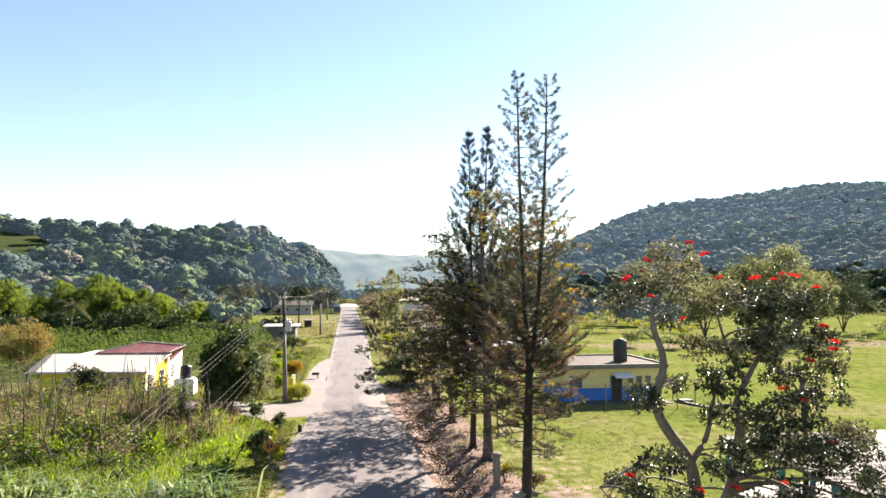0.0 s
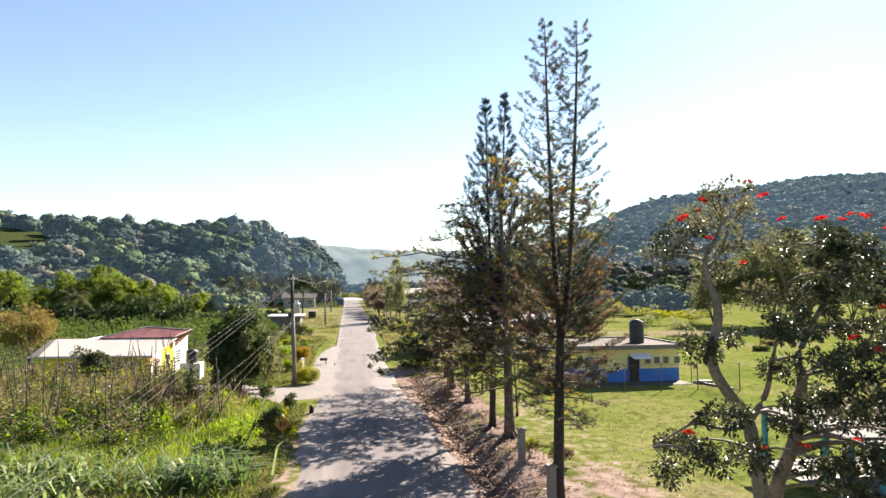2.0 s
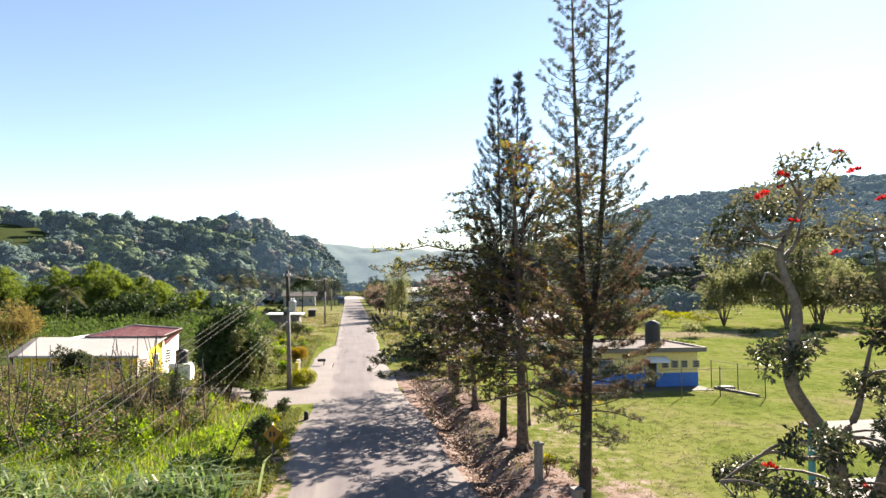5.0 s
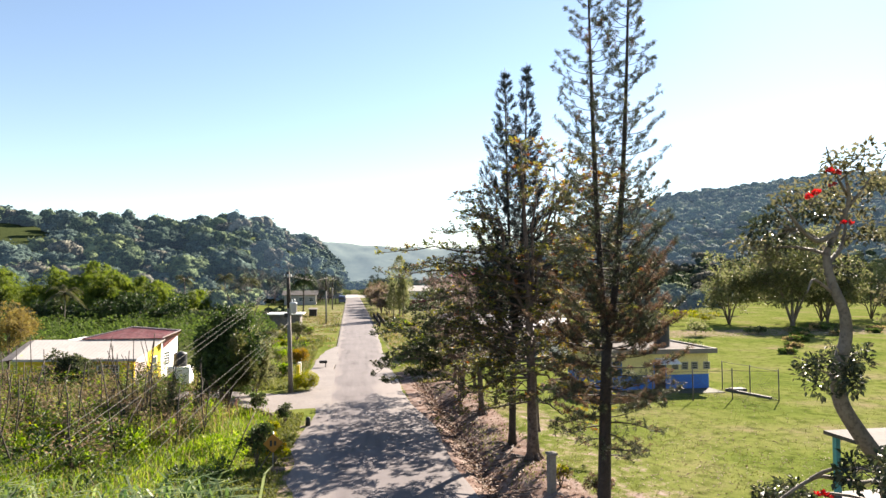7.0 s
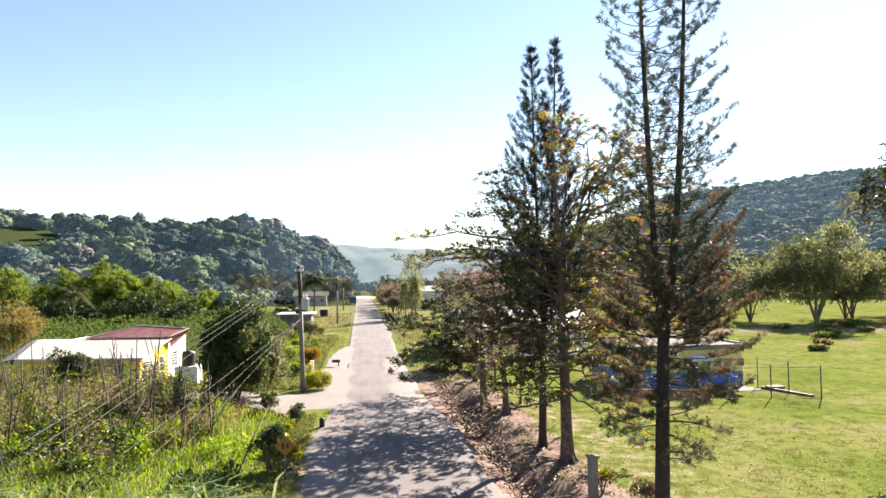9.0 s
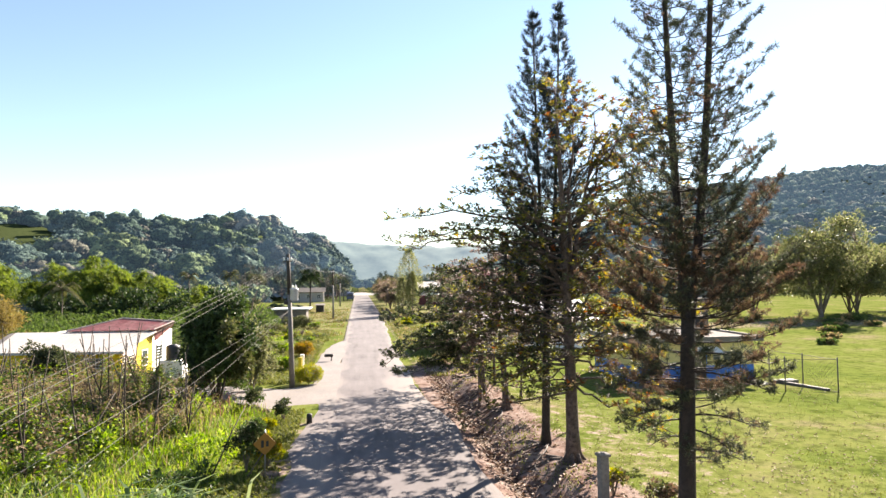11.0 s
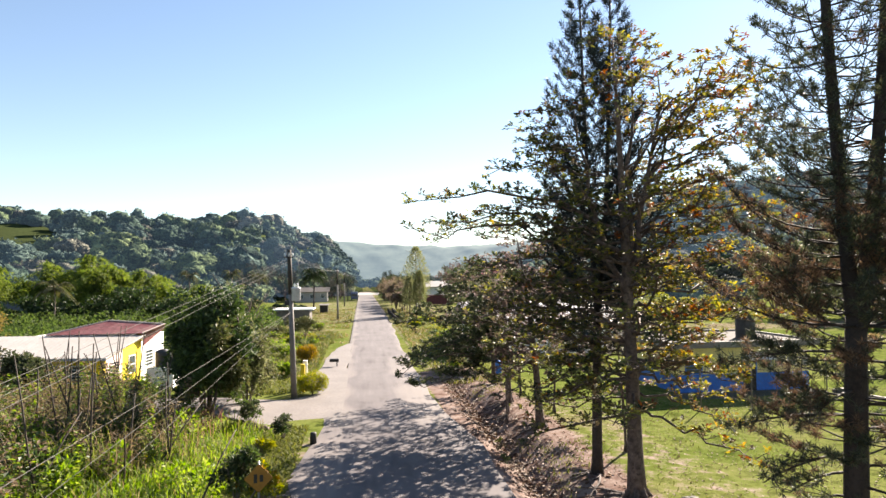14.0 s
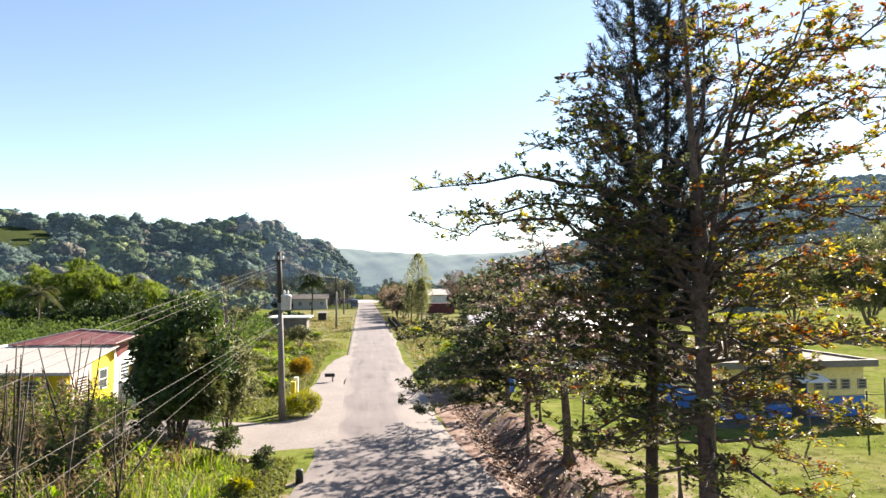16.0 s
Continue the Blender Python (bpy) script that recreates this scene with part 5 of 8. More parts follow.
# ---- flame tree beside the lawn ----
TB = np.array([7.7, 16.0, 0.2])
stems = [
    ([(8.6, 16, 0.0), (8.45, 16, 2.9), (8.25, 16, 4.1), (8.15, 16, 4.7), (7.6, 16, 5.4), (7.18, 16, 6.0), (7.15, 16, 6.65), (7.4, 16, 7.2), (7.38, 16, 7.75), (7.17, 16.1, 8.3), (7.15, 16.2, 8.9), (7.45, 16.2, 9.3), (7.68, 16.1, 9.9), (7.55, 16.1, 10.5)], 0.21, 0.025),
    ([(8.9, 16.3, 0.0), (9.0, 16.3, 2.8), (9.4, 16.2, 3.6), (9.67, 16.1, 4.5), (9.65, 16.0, 5.3), (9.7, 15.9, 5.9), (9.45, 15.9, 6.2), (9.85, 15.9, 6.9), (10.28, 15.9, 7.6), (10.8, 15.8, 8.3), (11.3, 15.8, 9.1)], 0.2, 0.03),
    ([(7.4, 16.2, 9.25), (6.8, 16.0, 9.05), (6.4, 15.9, 9.3), (6.0, 15.8, 9.7)], 0.06, 0.02),
    ([(7.15, 16.2, 8.6), (7.9, 16.6, 9.0), (8.4, 17.0, 9.8)], 0.055, 0.018),
    ([(9.8, 15.9, 6.9), (9.0, 15.5, 7.9), (8.6, 15.3, 8.9)], 0.07, 0.02),
    ([(10.3, 15.9, 7.6), (10.9, 15.6, 8.2), (11.4, 15.5, 8.9)], 0.06, 0.02),
    ([(8.2, 16, 4.7), (8.55, 15.8, 5.4), (8.65, 15.7, 6.2), (8.75, 15.6, 6.9)], 0.09, 0.03),
    ([(8.2, 16, 4.6), (7.66, 15.9, 4.5), (7.05, 15.8, 4.6), (6.45, 15.7, 4.8), (5.85, 15.7, 4.5), (5.3, 15.6, 4.25)], 0.06, 0.02),
    ([(9.7, 15.9, 5.8), (10.3, 15.7, 6.3), (11.2, 15.5, 6.6)], 0.07, 0.02),
    ([(9.6, 16.1, 4.6), (10.2, 15.8, 4.8), (10.9, 15.5, 5.0)], 0.06, 0.02),
    ([(7.2, 16.1, 8.1), (6.7, 16.0, 8.4), (6.5, 15.9, 8.1)], 0.035, 0.012),
    ([(7.6, 16.1, 10.0), (7.2, 16.0, 10.5), (7.0, 15.9, 10.9)], 0.03, 0.01),
    ([(7.65, 16.1, 9.8), (8.1, 16.0, 10.4), (8.3, 15.9, 10.8)], 0.03, 0.01),
]
stems = [([np.array(p) - TB - [0.45, -0.45, 0.0] for p in pts], a, c) for pts, a, c in stems]
cl = []
for c, r, s, m in [
    ((5.6, 15.8, 9.3), (0.75, 0.8, 0.45), 1.2, 0), ((5.0, 15.7, 8.9), (0.4, 0.5, 0.3), 0.4, 1), ((6.3, 16.2, 9.8), (0.7, 0.8, 0.45), 1.0, 1), ((7.0, 16.0, 10.4), (0.65, 0.7, 0.4), 0.8, 1),
    ((7.7, 16.6, 10.0), (0.7, 0.7, 0.5), 0.9, 1), ((7.4, 16.2, 9.2), (0.6, 0.7, 0.35), 0.6, 1), ((6.5, 15.6, 8.6), (0.5, 0.6, 0.3), 0.5, 0), ((8.2, 15.6, 9.3), (0.6, 0.6, 0.4), 0.7, 1),
    ((9.0, 15.6, 9.2), (0.75, 0.8, 0.5), 1.2, 0), ((9.9, 15.6, 9.3), (0.7, 0.8, 0.5), 1.2, 0), ((10.7, 15.5, 9.0), (0.6, 0.7, 0.45), 0.9, 0), ((9.4, 15.6, 8.4), (0.8, 0.8, 0.6), 1.5, 0),
    ((8.7, 15.5, 7.9), (0.7, 0.7, 0.5), 1.1, 0), ((10.4, 15.4, 8.1), (0.8, 0.8, 0.5), 1.2, 0), ((11.2, 15.4, 7.6), (0.5, 0.6, 0.4), 0.7, 1), ((9.6, 15.3, 7.3), (0.7, 0.7, 0.45), 1.1, 0),
    ((8.0, 15.2, 7.2), (0.6, 0.6, 0.4), 0.9, 0), ((7.6, 15.6, 7.9), (0.5, 0.6, 0.3), 0.5, 1), ((10.8, 15.3, 6.7), (0.8, 0.7, 0.4), 1.0, 0), ((9.9, 15.2, 6.3), (0.7, 0.7, 0.4), 0.9, 0),
    ((8.7, 15.2, 6.2), (0.55, 0.6, 0.35), 0.6, 0), ((7.9, 15.4, 6.1), (0.45, 0.5, 0.3), 0.5, 0), ((6.1, 16.0, 6.6), (0.45, 0.5, 0.3), 0.6, 0), ((6.9, 15.9, 6.9), (0.4, 0.4, 0.25), 0.35, 0),
    ((6.4, 15.7, 5.0), (0.6, 0.6, 0.3), 0.8, 0), ((5.4, 15.6, 4.5), (0.55, 0.6, 0.35), 0.8, 0), ((5.9, 15.6, 4.0), (0.6, 0.6, 0.3), 0.7, 0), ((5.0, 15.5, 3.8), (0.35, 0.4, 0.25), 0.4, 0), ((7.2, 15.6, 4.0), (0.5, 0.5, 0.3), 0.5, 0),
    ((9.2, 15.4, 5.0), (0.7, 0.7, 0.4), 0.9, 0), ((10.3, 15.3, 5.1), (0.8, 0.7, 0.4), 1.0, 0), ((8.6, 15.3, 4.0), (0.6, 0.6, 0.4), 0.7, 0), ((9.8, 15.2, 4.0), (0.8, 0.7, 0.4), 0.9, 0), ((11.0, 15.3, 5.6), (0.6, 0.6, 0.4), 0.6, 1), ((11.2, 15.0, 4.5), (0.8, 0.6, 0.4), 1.0, 0), ((10.6, 14.9, 3.8), (0.8, 0.6, 0.4), 1.0, 0), ((11.9, 15.1, 4.1), (0.7, 0.6, 0.4), 0.9, 0), ((9.2, 14.8, 3.3), (0.7, 0.6, 0.4), 0.8, 0), ((10.2, 14.8, 3.0), (0.7, 0.6, 0.35), 0.8, 0), ((11.4, 14.9, 3.2), (0.7, 0.6, 0.4), 0.8, 0), ((12.4, 15.0, 3.6), (0.6, 0.6, 0.4), 0.7, 1), ((8.5, 15.1, 5.6), (0.6, 0.6, 0.35), 0.7, 0), ((9.2, 15.0, 5.3), (0.7, 0.6, 0.35), 0.8, 1), ((10.0, 15.0, 5.7), (0.7, 0.6, 0.4), 0.9, 0), ((10.8, 15.0, 5.1), (0.7, 0.6, 0.4), 0.9, 0), ((11.6, 15.1, 5.5), (0.7, 0.6, 0.4), 0.8, 1), ((12.1, 15.0, 4.9), (0.6, 0.6, 0.4), 0.7, 0), ((7.9, 15.0, 4.9), (0.5, 0.5, 0.3), 0.5, 0), ((8.2, 15.3, 5.2), (0.35, 0.4, 0.25), 0.35, 0),
]:
    # spread the crown in depth
    deep = rng.uniform(-1.7, 1.9)
    hub = np.array([-1.6, 1.8, 8.6])
    far_c = hub + (np.array(c) - hub) * (1 + deep / (c[1] - hub[1]))
    light = 0.55 if c[2] > 8.2 and c[0] < 8.4 else (0.9 if c[2] < 6.4 else 1.0)
    if c[2] < 5.8 and c[0] > 7.6 and rng.random() < 0.12:
        continue
    cl.append((far_c - TB, np.array(r) * [1.12, 1.3, 1.1], s * light, m))
tulip = clump_tree("flowering_tree", "spreading flame tree with glossy leaves and red flowers", "tree", TB + [0.45, -0.45, 0.0], stems, cl, 0.118, ["leaf_flame", "leaf_tulip"], "bark_pale", 34000, shape=0.5, droop=0.3, twigs=13, tuft=0.2)
b = Build()
n = 34
d = rand_dirs(n, 0.0, 0.95)
b.leaves(d * [0.11, 0.11, 0.04], d + [0, 0, 0.4], rand_dirs(n), rng.uniform(0.1, 0.17, n), 0.085, wide=0.65)
flower_mesh = b.mesh("flower", ["flower_red"])
for x, y, z in [(5.3, 15.2, 9.75), (5.75, 15.3, 9.95), (6.1, 15.7, 10.25), (7.35, 15.7, 10.75), (8.0, 16.0, 10.45), (8.05, 15.4, 9.8), (8.75, 15.0, 9.75), (9.0, 15.2, 9.8), (9.35, 15.0, 9.75), (9.7, 15.1, 9.9), (9.9, 15.0, 9.85), (10.2, 15.1, 9.85), (10.6, 15.0, 9.55), (6.0, 15.3, 9.3), (6.9, 15.3, 8.7),
                (10.7, 14.9, 8.5), (11.0, 14.9, 8.1), (10.9, 14.8, 7.9), (10.2, 14.8, 7.6), (9.4, 14.8, 6.9), (9.9, 14.7, 6.6), (5.3, 15.2, 4.75), (8.0, 14.9, 4.4), (10.2, 14.7, 5.5), (10.7, 14.7, 5.5), (9.3, 14.8, 4.5), (7.2, 15.2, 4.3)]:
    f = new("flower", flower_mesh)
    f.parent = tulip
    f.matrix_local = pose(x - TB[0], y - TB[1], z - TB[2], rng.uniform(-25, 25), rng.uniform(-25, 25), rng.uniform(0, 360)) @ Matrix.Scale(rng.uniform(0.4, 0.68), 4)
    tagged(f, "cluster of red petals")

# ---- trees and shrubs beside the drive ----


def blob_clumps(c, r, n, spread, mat=0, size=0.42):
    """Clumps spread over the outside of a rounded crown."""
    d = rand_dirs(n, -0.6, 1.0)
    lobe = rand_dirs(4, -0.2, 0.9)
    out = []
    for q in d:
        far = 0.72 + 0.5 * max(0.0, float((lobe @ q).max())) ** 3
        out.append((np.array(c) + q * np.array(r) * rng.uniform(spread, 1.0) * far, np.array(r) * size * rng.uniform(0.55, 1.0) * [1, 1, 0.75], 1.0, mat))
    return out


def round_tree(name, label, at, h, r, n, count, leaf, mats, bark="bark_grey", trunk=0.12, group="", pick=None, low=0.35, shape=0.5, cat="tree", lite=False):
    z = g(at[0], at[1])
    c = (0, 0, h * (0.5 + low / 2))
    rr = (r, r, h * (0.5 - low / 2))
    stems = [([(0, 0, -0.1), (0.05, 0.02, h * low), (0.0, 0.0, h * 0.8)], trunk, 0.03)]
    for i in range(4):
        a = 6.28 * i / 4 + rng.uniform(0, 1)
        stems.append(([(0, 0, h * low * rng.uniform(0.6, 1.1)), (0.4 * r * math.cos(a), 0.4 * r * math.sin(a), h * 0.55), (0.7 * r * math.cos(a), 0.7 * r * math.sin(a), h * 0.75)], trunk * 0.5, 0.02))
    cl = blob_clumps(c, rr, n, 0.45, 0)
    if pick:
        cl = [(a, b_, s, pick(a)) for a, b_, s, _ in cl]
    return clump_tree(name, label, cat, (at[0], at[1], z), stems, cl, leaf, mats, bark, count, group=group, shape=shape, lite=lite, twigs=4 if lite else 9, tuft=(0.12 if lite else 0.16) * r)


# paler olive clumps on the right paint in the sunlit side
round_tree("dark_tree", "dense dark green mango tree by the drive", (-9.55, 45.3), 6.3, 2.1, 60, 24000, 0.24, ["leaf_deep", "crop", "leaf_olive"], trunk=0.16, low=-0.08, pick=lambda c: 1 if rng.random() < 0.4 else (2 if c[0] > 0.4 and rng.random() < 0.5 else 0))
round_tree("citrus_tree", "rounded olive green citrus tree by the drive", (-8.63, 50.2), 5.2, 1.95, 48, 19000, 0.14, ["leaf_pale", "leaf_olive"], trunk=0.09, low=-0.14, pick=lambda c: 1 if rng.random() < 0.3 else 0)
round_tree("citrus_tree", "olive green shrubby tree behind the drive", (-10.0, 56.0), 3.1, 1.9, 28, 8000, 0.16, ["leaf_pale", "crop"], trunk=0.09, low=-0.1)
# bare tree behind
b_st = []
for i in range(16):
    a, e = rng.uniform(0, 6.28), rng.uniform(0.5, 1.3)
    p = np.array([math.cos(a) * 2.0, math.sin(a) * 1.6, 3.6 + 4.4 * rng.random()])
    b_st.append(([(0, 0, 1.6 + rng.random()), p * [0.4, 0.4, 0.75], p], 0.055, 0.012))
clump_tree("bare_tree", "pale leafless small tree behind the drive", "tree", (-10.2, 57.6, 0), [([(0, 0, 0), (0.1, 0, 2.4), (0.0, 0.1, 5.4)], 0.1, 0.03)] + b_st, [((0, 0, 5.0), (1.4, 1.2, 1.2), 1, 0)], 0.1, ["leaf_dull"], "bark_pale", 250, twigs=14)


def shrub(name, label, at, r, h, count, leaf, mats, cat="shrub", group="", lite=False):
    z = g(at[0], at[1])
    stems = [([(0, 0, -0.05), (0.1 * math.cos(a), 0.1 * math.sin(a), h * 0.3), (0.5 * r * math.cos(a), 0.5 * r * math.sin(a), h * 0.75)], 0.025, 0.008) for a in (0.3, 1.7, 3.0, 4.2, 5.4)]
    cl = blob_clumps((0, 0, h * 0.55), (r, r, h * 0.45), 14, 0.35, 0, 0.45)
    if name == "round_shrub":
        cl = [(q * [r * 0.72, r * 0.72, h * 0.36] + [0, 0, h * 0.55], np.array([r, r, h * 0.6]) * 0.32, 1.0, 0) for q in rand_dirs(46, -0.9, 1.0)]
    cl = [(a, b_, s, rng.integers(0, len(mats))) for a, b_, s, _ in cl]
    return clump_tree(name, label, cat, (at[0], at[1], z), stems, cl, leaf, mats, "grey_wood", count, group=group, shape=0.35, twigs=1 if lite else 3, lite=lite)


shrub("round_shrub", "clipped bright yellow-green shrub beside the pole", (-5.3, 53.8), 1.0, 1.35, 5200, 0.09, ["shrub_bright"])
shrub("round_shrub", "yellow-orange croton shrub beside the apron", (-6.9, 69.5), 0.95, 1.5, 4000, 0.12, ["shrub_orange"])
shrub("croton_shrub", "green and yellow croton shrub beside the road sign", (-5.35, 34.6), 0.6, 1.35, 1500, 0.13, ["shrub_orange", "shrub_bright"])
shrub("leafy_shrub", "dark green leafy shrub beside the road sign", (-6.1, 34.3), 0.85, 2.0, 2200, 0.15, ["leaf_gloss", "crop"])
shrub("leafy_shrub", "low green shrub on the grass verge", (-5.9, 36.6), 0.55, 0.9, 900, 0.12, ["crop", "shrub_bright"])
shrub("leafy_shrub", "small upright green shrub by the drive", (-5.7, 42.6), 0.5, 1.25, 900, 0.13, ["crop", "leaf_gloss"])
shrub("leafy_shrub", "small green shrub on rocks by the drive", (-7.6, 45.0), 0.65, 1.3, 1100, 0.14, ["leaf_gloss", "crop"])
shrub("leafy_shrub", "low yellow-green shrub on the verge", (-6.4, 40.9), 0.45, 0.6, 700, 0.1, ["shrub_bright"])
for px, py in ((-16.9, 53.6), (-18.2, 54.0), (-15.9, 54.6), (-16.3, 56.2)):
    shrub("house_shrub", "dark leafy shrub along the house wall", (px, py), 0.75, 0.8, 900, 0.18, ["leaf_deep", "crop"], group="shrubs along the house")
for i in range(15):
    px = -16.0 - 0.85 * i
    py = rng.uniform(49.5, 53.4)
    shrub("garden_shrub", "tall loose green shrub before the house front", (px, py), rng.uniform(0.6, 0.95), rng.uniform(0.9, 1.7), 750, 0.15, [("crop", "leaf_olive"), ("shrub_bright", "crop"), ("leaf_dull", "leaf_olive")][i % 3], group="shrubs before the house")
shrub("leafy_shrub", "dark shrub at the foot of the pine", (7.2, 27.6), 0.5, 0.9, 700, 0.12, ["leaf_olive", "needle_dead"])
shrub("leafy_shrub", "yellowing weed behind the concrete post", (6.15, 28.9), 0.35, 0.9, 500, 0.12, ["shrub_bright", "grass_dry"])
round_tree("dark_tree", "dense dark green tree on the grass verge", (6.6, 62.5), 5.0, 2.6, 40, 9000, 0.2, ["leaf_deep", "leaf_gloss"], trunk=0.12, low=-0.05, pick=lambda c: int(rng.random() < 0.4))
round_tree("small_tree", "small feathery olive tree on the verge", (-8.6, 86.0), 3.3, 1.7, 18, 3600, 0.16, ["leaf_olive", "leaf_dull"], trunk=0.07, low=0.3)
round_tree("small_tree", "small feathery olive tree on the verge", (-12.6, 90.0), 1.9, 1.6, 18, 3200, 0.17, ["leaf_olive", "grass_tall"], trunk=0.07, low=0.2)
round_tree("yellow_tree", "round yellow-orange flowering tree beside the house", (-32.6, 67.0), 6.2, 3.0, 34, 9000, 0.2, ["flower_tan", "leaf_olive"], trunk=0.12, low=0.15, pick=lambda c: 0 if c[2] > 2.4 else 1)
round_tree("dark_tree", "dark leafy shrub tree in front of the house", (-20.4, 51.0), 3.5, 1.5, 26, 5200, 0.2, ["leaf_gloss", "leaf_olive"], trunk=0.08, low=0.1)

# ---- field of stakes, tall grass ----
b = Build()
pts = np.array([(0, 0, -0.2), (0.03, 0.01, 1.0), (-0.02, 0.02, 2.1), (0.02, -0.02, 3.3)])
b.tube(pts, [0.036, 0.032, 0.027, 0.02], 6)
stake = solid("stake", b, ["stake_wood"], "thin weathered wooden stake in the yam plot", "stake", (-12, 40, 0), group="stakes in the yam plot", smooth=True)
for i in range(104):
    x, y = rng.uniform(-29, -9.0), rng.uniform(33.0, 52.0)
    if x > -12 and y < 37:
        x -= 6
    if x > -13.5 and y > 44.4:
        y -= 8.0
    if x > -12 and y < 36:
        x -= 6
    copy_thing(stake, pose(x, y, g(x, y), rng.normal(0, 8), rng.normal(0, 9), rng.uniform(0, 360)) @ Matrix.Diagonal((1, 1, rng.uniform(0.75, 1.5), 1)))
for x, y, az in ((-9.6, 37.5, 60), (-10.2, 36.6, -70), (-12.6, 35.6, 80), (-7.2, 33.2, 70)):
    copy_thing(stake, pose(x, y, g(x, y), 0, 48, az))
stake.matrix_world = pose(-12.2, 40.0, g(-12.2, 40.0), 3, -4, 0)


def vines():
    b = Build()
    n = 60000
    x, y = rng.uniform(-30, -9.0, n), rng.uniform(33.0, 53.6, n)
    dens = noise2(x, y, 1.1, 2.0) + 0.6 * noise2(x, y, 3.0, 3.0)
    keep = (dens > -0.15) & ~((x > -12) & (y < 36)) & ~((y > 44.6) & (x > -13.6)) & ~(y > 53.6)
    x, y, dens = x[keep], y[keep], dens[keep]
    z = height(x, y) + rng.random(len(x)) ** 1.5 * np.clip(1.3 + 1.2 * dens, 0.45, 2.4)
    p = np.stack([x, y, z], 1)
    s = rng.uniform(0.1, 0.24, len(x))
    tone = (noise2(x, y, 2.2, 7.0) + rng.normal(0, 0.35, len(x)) > 0.55).astype(int)
    tone[rng.random(len(x)) < 0.3] = 5
    tone[rng.random(len(x)) < 0.03] = 2
    tone[(noise2(x, y, 1.6, 8.0) > 0.15) & (rng.random(len(x)) < 0.14)] = 3
    tone[(noise2(x, y, 1.9, 4.0) > 0.1) & (y < 44) & (rng.random(len(x)) < 0.3)] = 1
    b.leaves(p, rand_dirs(len(x), -0.6, 0.6), [0, 0, 1.0] + 0.8 * rand_dirs(len(x)), s, s * 0.6, tone)
    # columns of leaves wound round the stakes, drying out towards the top
    for i in range(210):
        cx, cy = rng.uniform(-29, -9.2), rng.uniform(36.0, 52.5)
        if cy > 44.2 and cx > -13.8 or cx > -11.5 and cy < 38:
            continue
        h = rng.uniform(1.1, 2.7)
        m = int(95 * h)
        t = rng.random(m)
        lean = rng.normal(0, 0.12, 2)
        a, q = rng.uniform(0, 6.28, m), rng.uniform(0.04, 0.34, m) * (1.15 - 0.6 * t)
        p = np.stack([cx + lean[0] * t * h + q * np.cos(a), cy + lean[1] * t * h + q * np.sin(a), height(cx, cy) + 0.05 + t * h], 1)
        s = rng.uniform(0.09, 0.2, m)
        base = rng.choice([0, 5, 5, 4])
        tone = np.where(rng.random(m) < np.clip(1.5 * t - 0.75, 0, 0.8), 1, base)
        b.leaves(p, rand_dirs(m, -0.7, 0.2), [0, 0, 1.0] + 0.8 * rand_dirs(m), s, s * 0.6, tone)
    solid("yam_vines", b, ["crop", "brush", "shrub_bright", "leaf_deep", "leaf_olive", "grass_tall"], "green and dried vines climbing between the stakes", "vines", kind="stuff")


vines()


def tall_grass():
    b = Build()
    n = 76000
    x, y = rng.uniform(-28, -4.9, n), rng.uniform(20, 53, n)
    k = noise2(x, y, 1.7, 1.0)
    edge = -5.6 + 0.5 * noise2(y, 0.0, 2.0, 4.0)
    keep = (x < edge) & (k > -0.75) & ~((x > -6.8) & (y > 31) & (rng.random(n) < 0.55)) & ~((x > -11) & (y > 44.6)) & ~((y > 44.6) & (x > -13.6)) & ~(y > 53.6)
    x, y, k = x[keep], y[keep], k[keep]
    h = (0.25 + 0.65 * rng.random(len(x)) ** 1.5) * (1.0 + 0.75 * k) * (0.35 + 0.65 * smooth(-5.6, -8.5, x))
    d = np.stack([rng.normal(0, 0.35, len(x)), rng.normal(0, 0.35, len(x)), np.ones(len(x))], 1)
    p = np.stack([x, y, height(x, y) - 0.02], 1)
    dry = rng.random(len(x)) < 0.13 + 0.3 * (noise2(x, y, 4.0, 6.0) > 0.5)
    b.blades(p[~dry], d[~dry], h[~dry], 0.035, 0)
    b.blades(p[dry], d[dry], h[dry] * 1.2, 0.025, 1)
    # dry seed heads among the stakes
    m = 3000
    x, y = rng.uniform(-24, -8.6, m), rng.uniform(38, 53, m)
    keep = (noise2(x, y, 1.5, 9.0) > 0.0) & ~((y > 44.6) & (x > -13.6)) & ~(y > 53.6)
    x, y = x[keep], y[keep]
    d = np.stack([rng.normal(0, 0.2, len(x)), rng.normal(0, 0.2, len(x)), np.ones(len(x))], 1)
    b.blades(np.stack([x, y, height(x, y)], 1), d, rng.uniform(0.9, 1.9, len(x)), 0.03, 1, 0.25)
    # reddish seed grass in drifts before the house
    for cx, cy, m in ((-12.2, 43.4, 260), (-10.9, 42.6, 220), (-13.8, 44.0, 200), (-16.5, 44.6, 160), (-18.6, 43.4, 120), (-10.0, 43.6, 120)):
        x, y = rng.normal(cx, 0.75, m), rng.normal(cy, 0.5, m)
        d = np.stack([rng.normal(0, 0.3, m), rng.normal(0, 0.3, m), np.ones(m)], 1)
        b.blades(np.stack([x, y, height(x, y)], 1), d, rng.uniform(0.9, 1.9, m), 0.03, 2, 0.4)
    solid("tall_grass", b, ["grass_tall", "grass_dry", "grass_red"], "tall bright green grass with dry stalks", "grass", kind="stuff")


tall_grass()


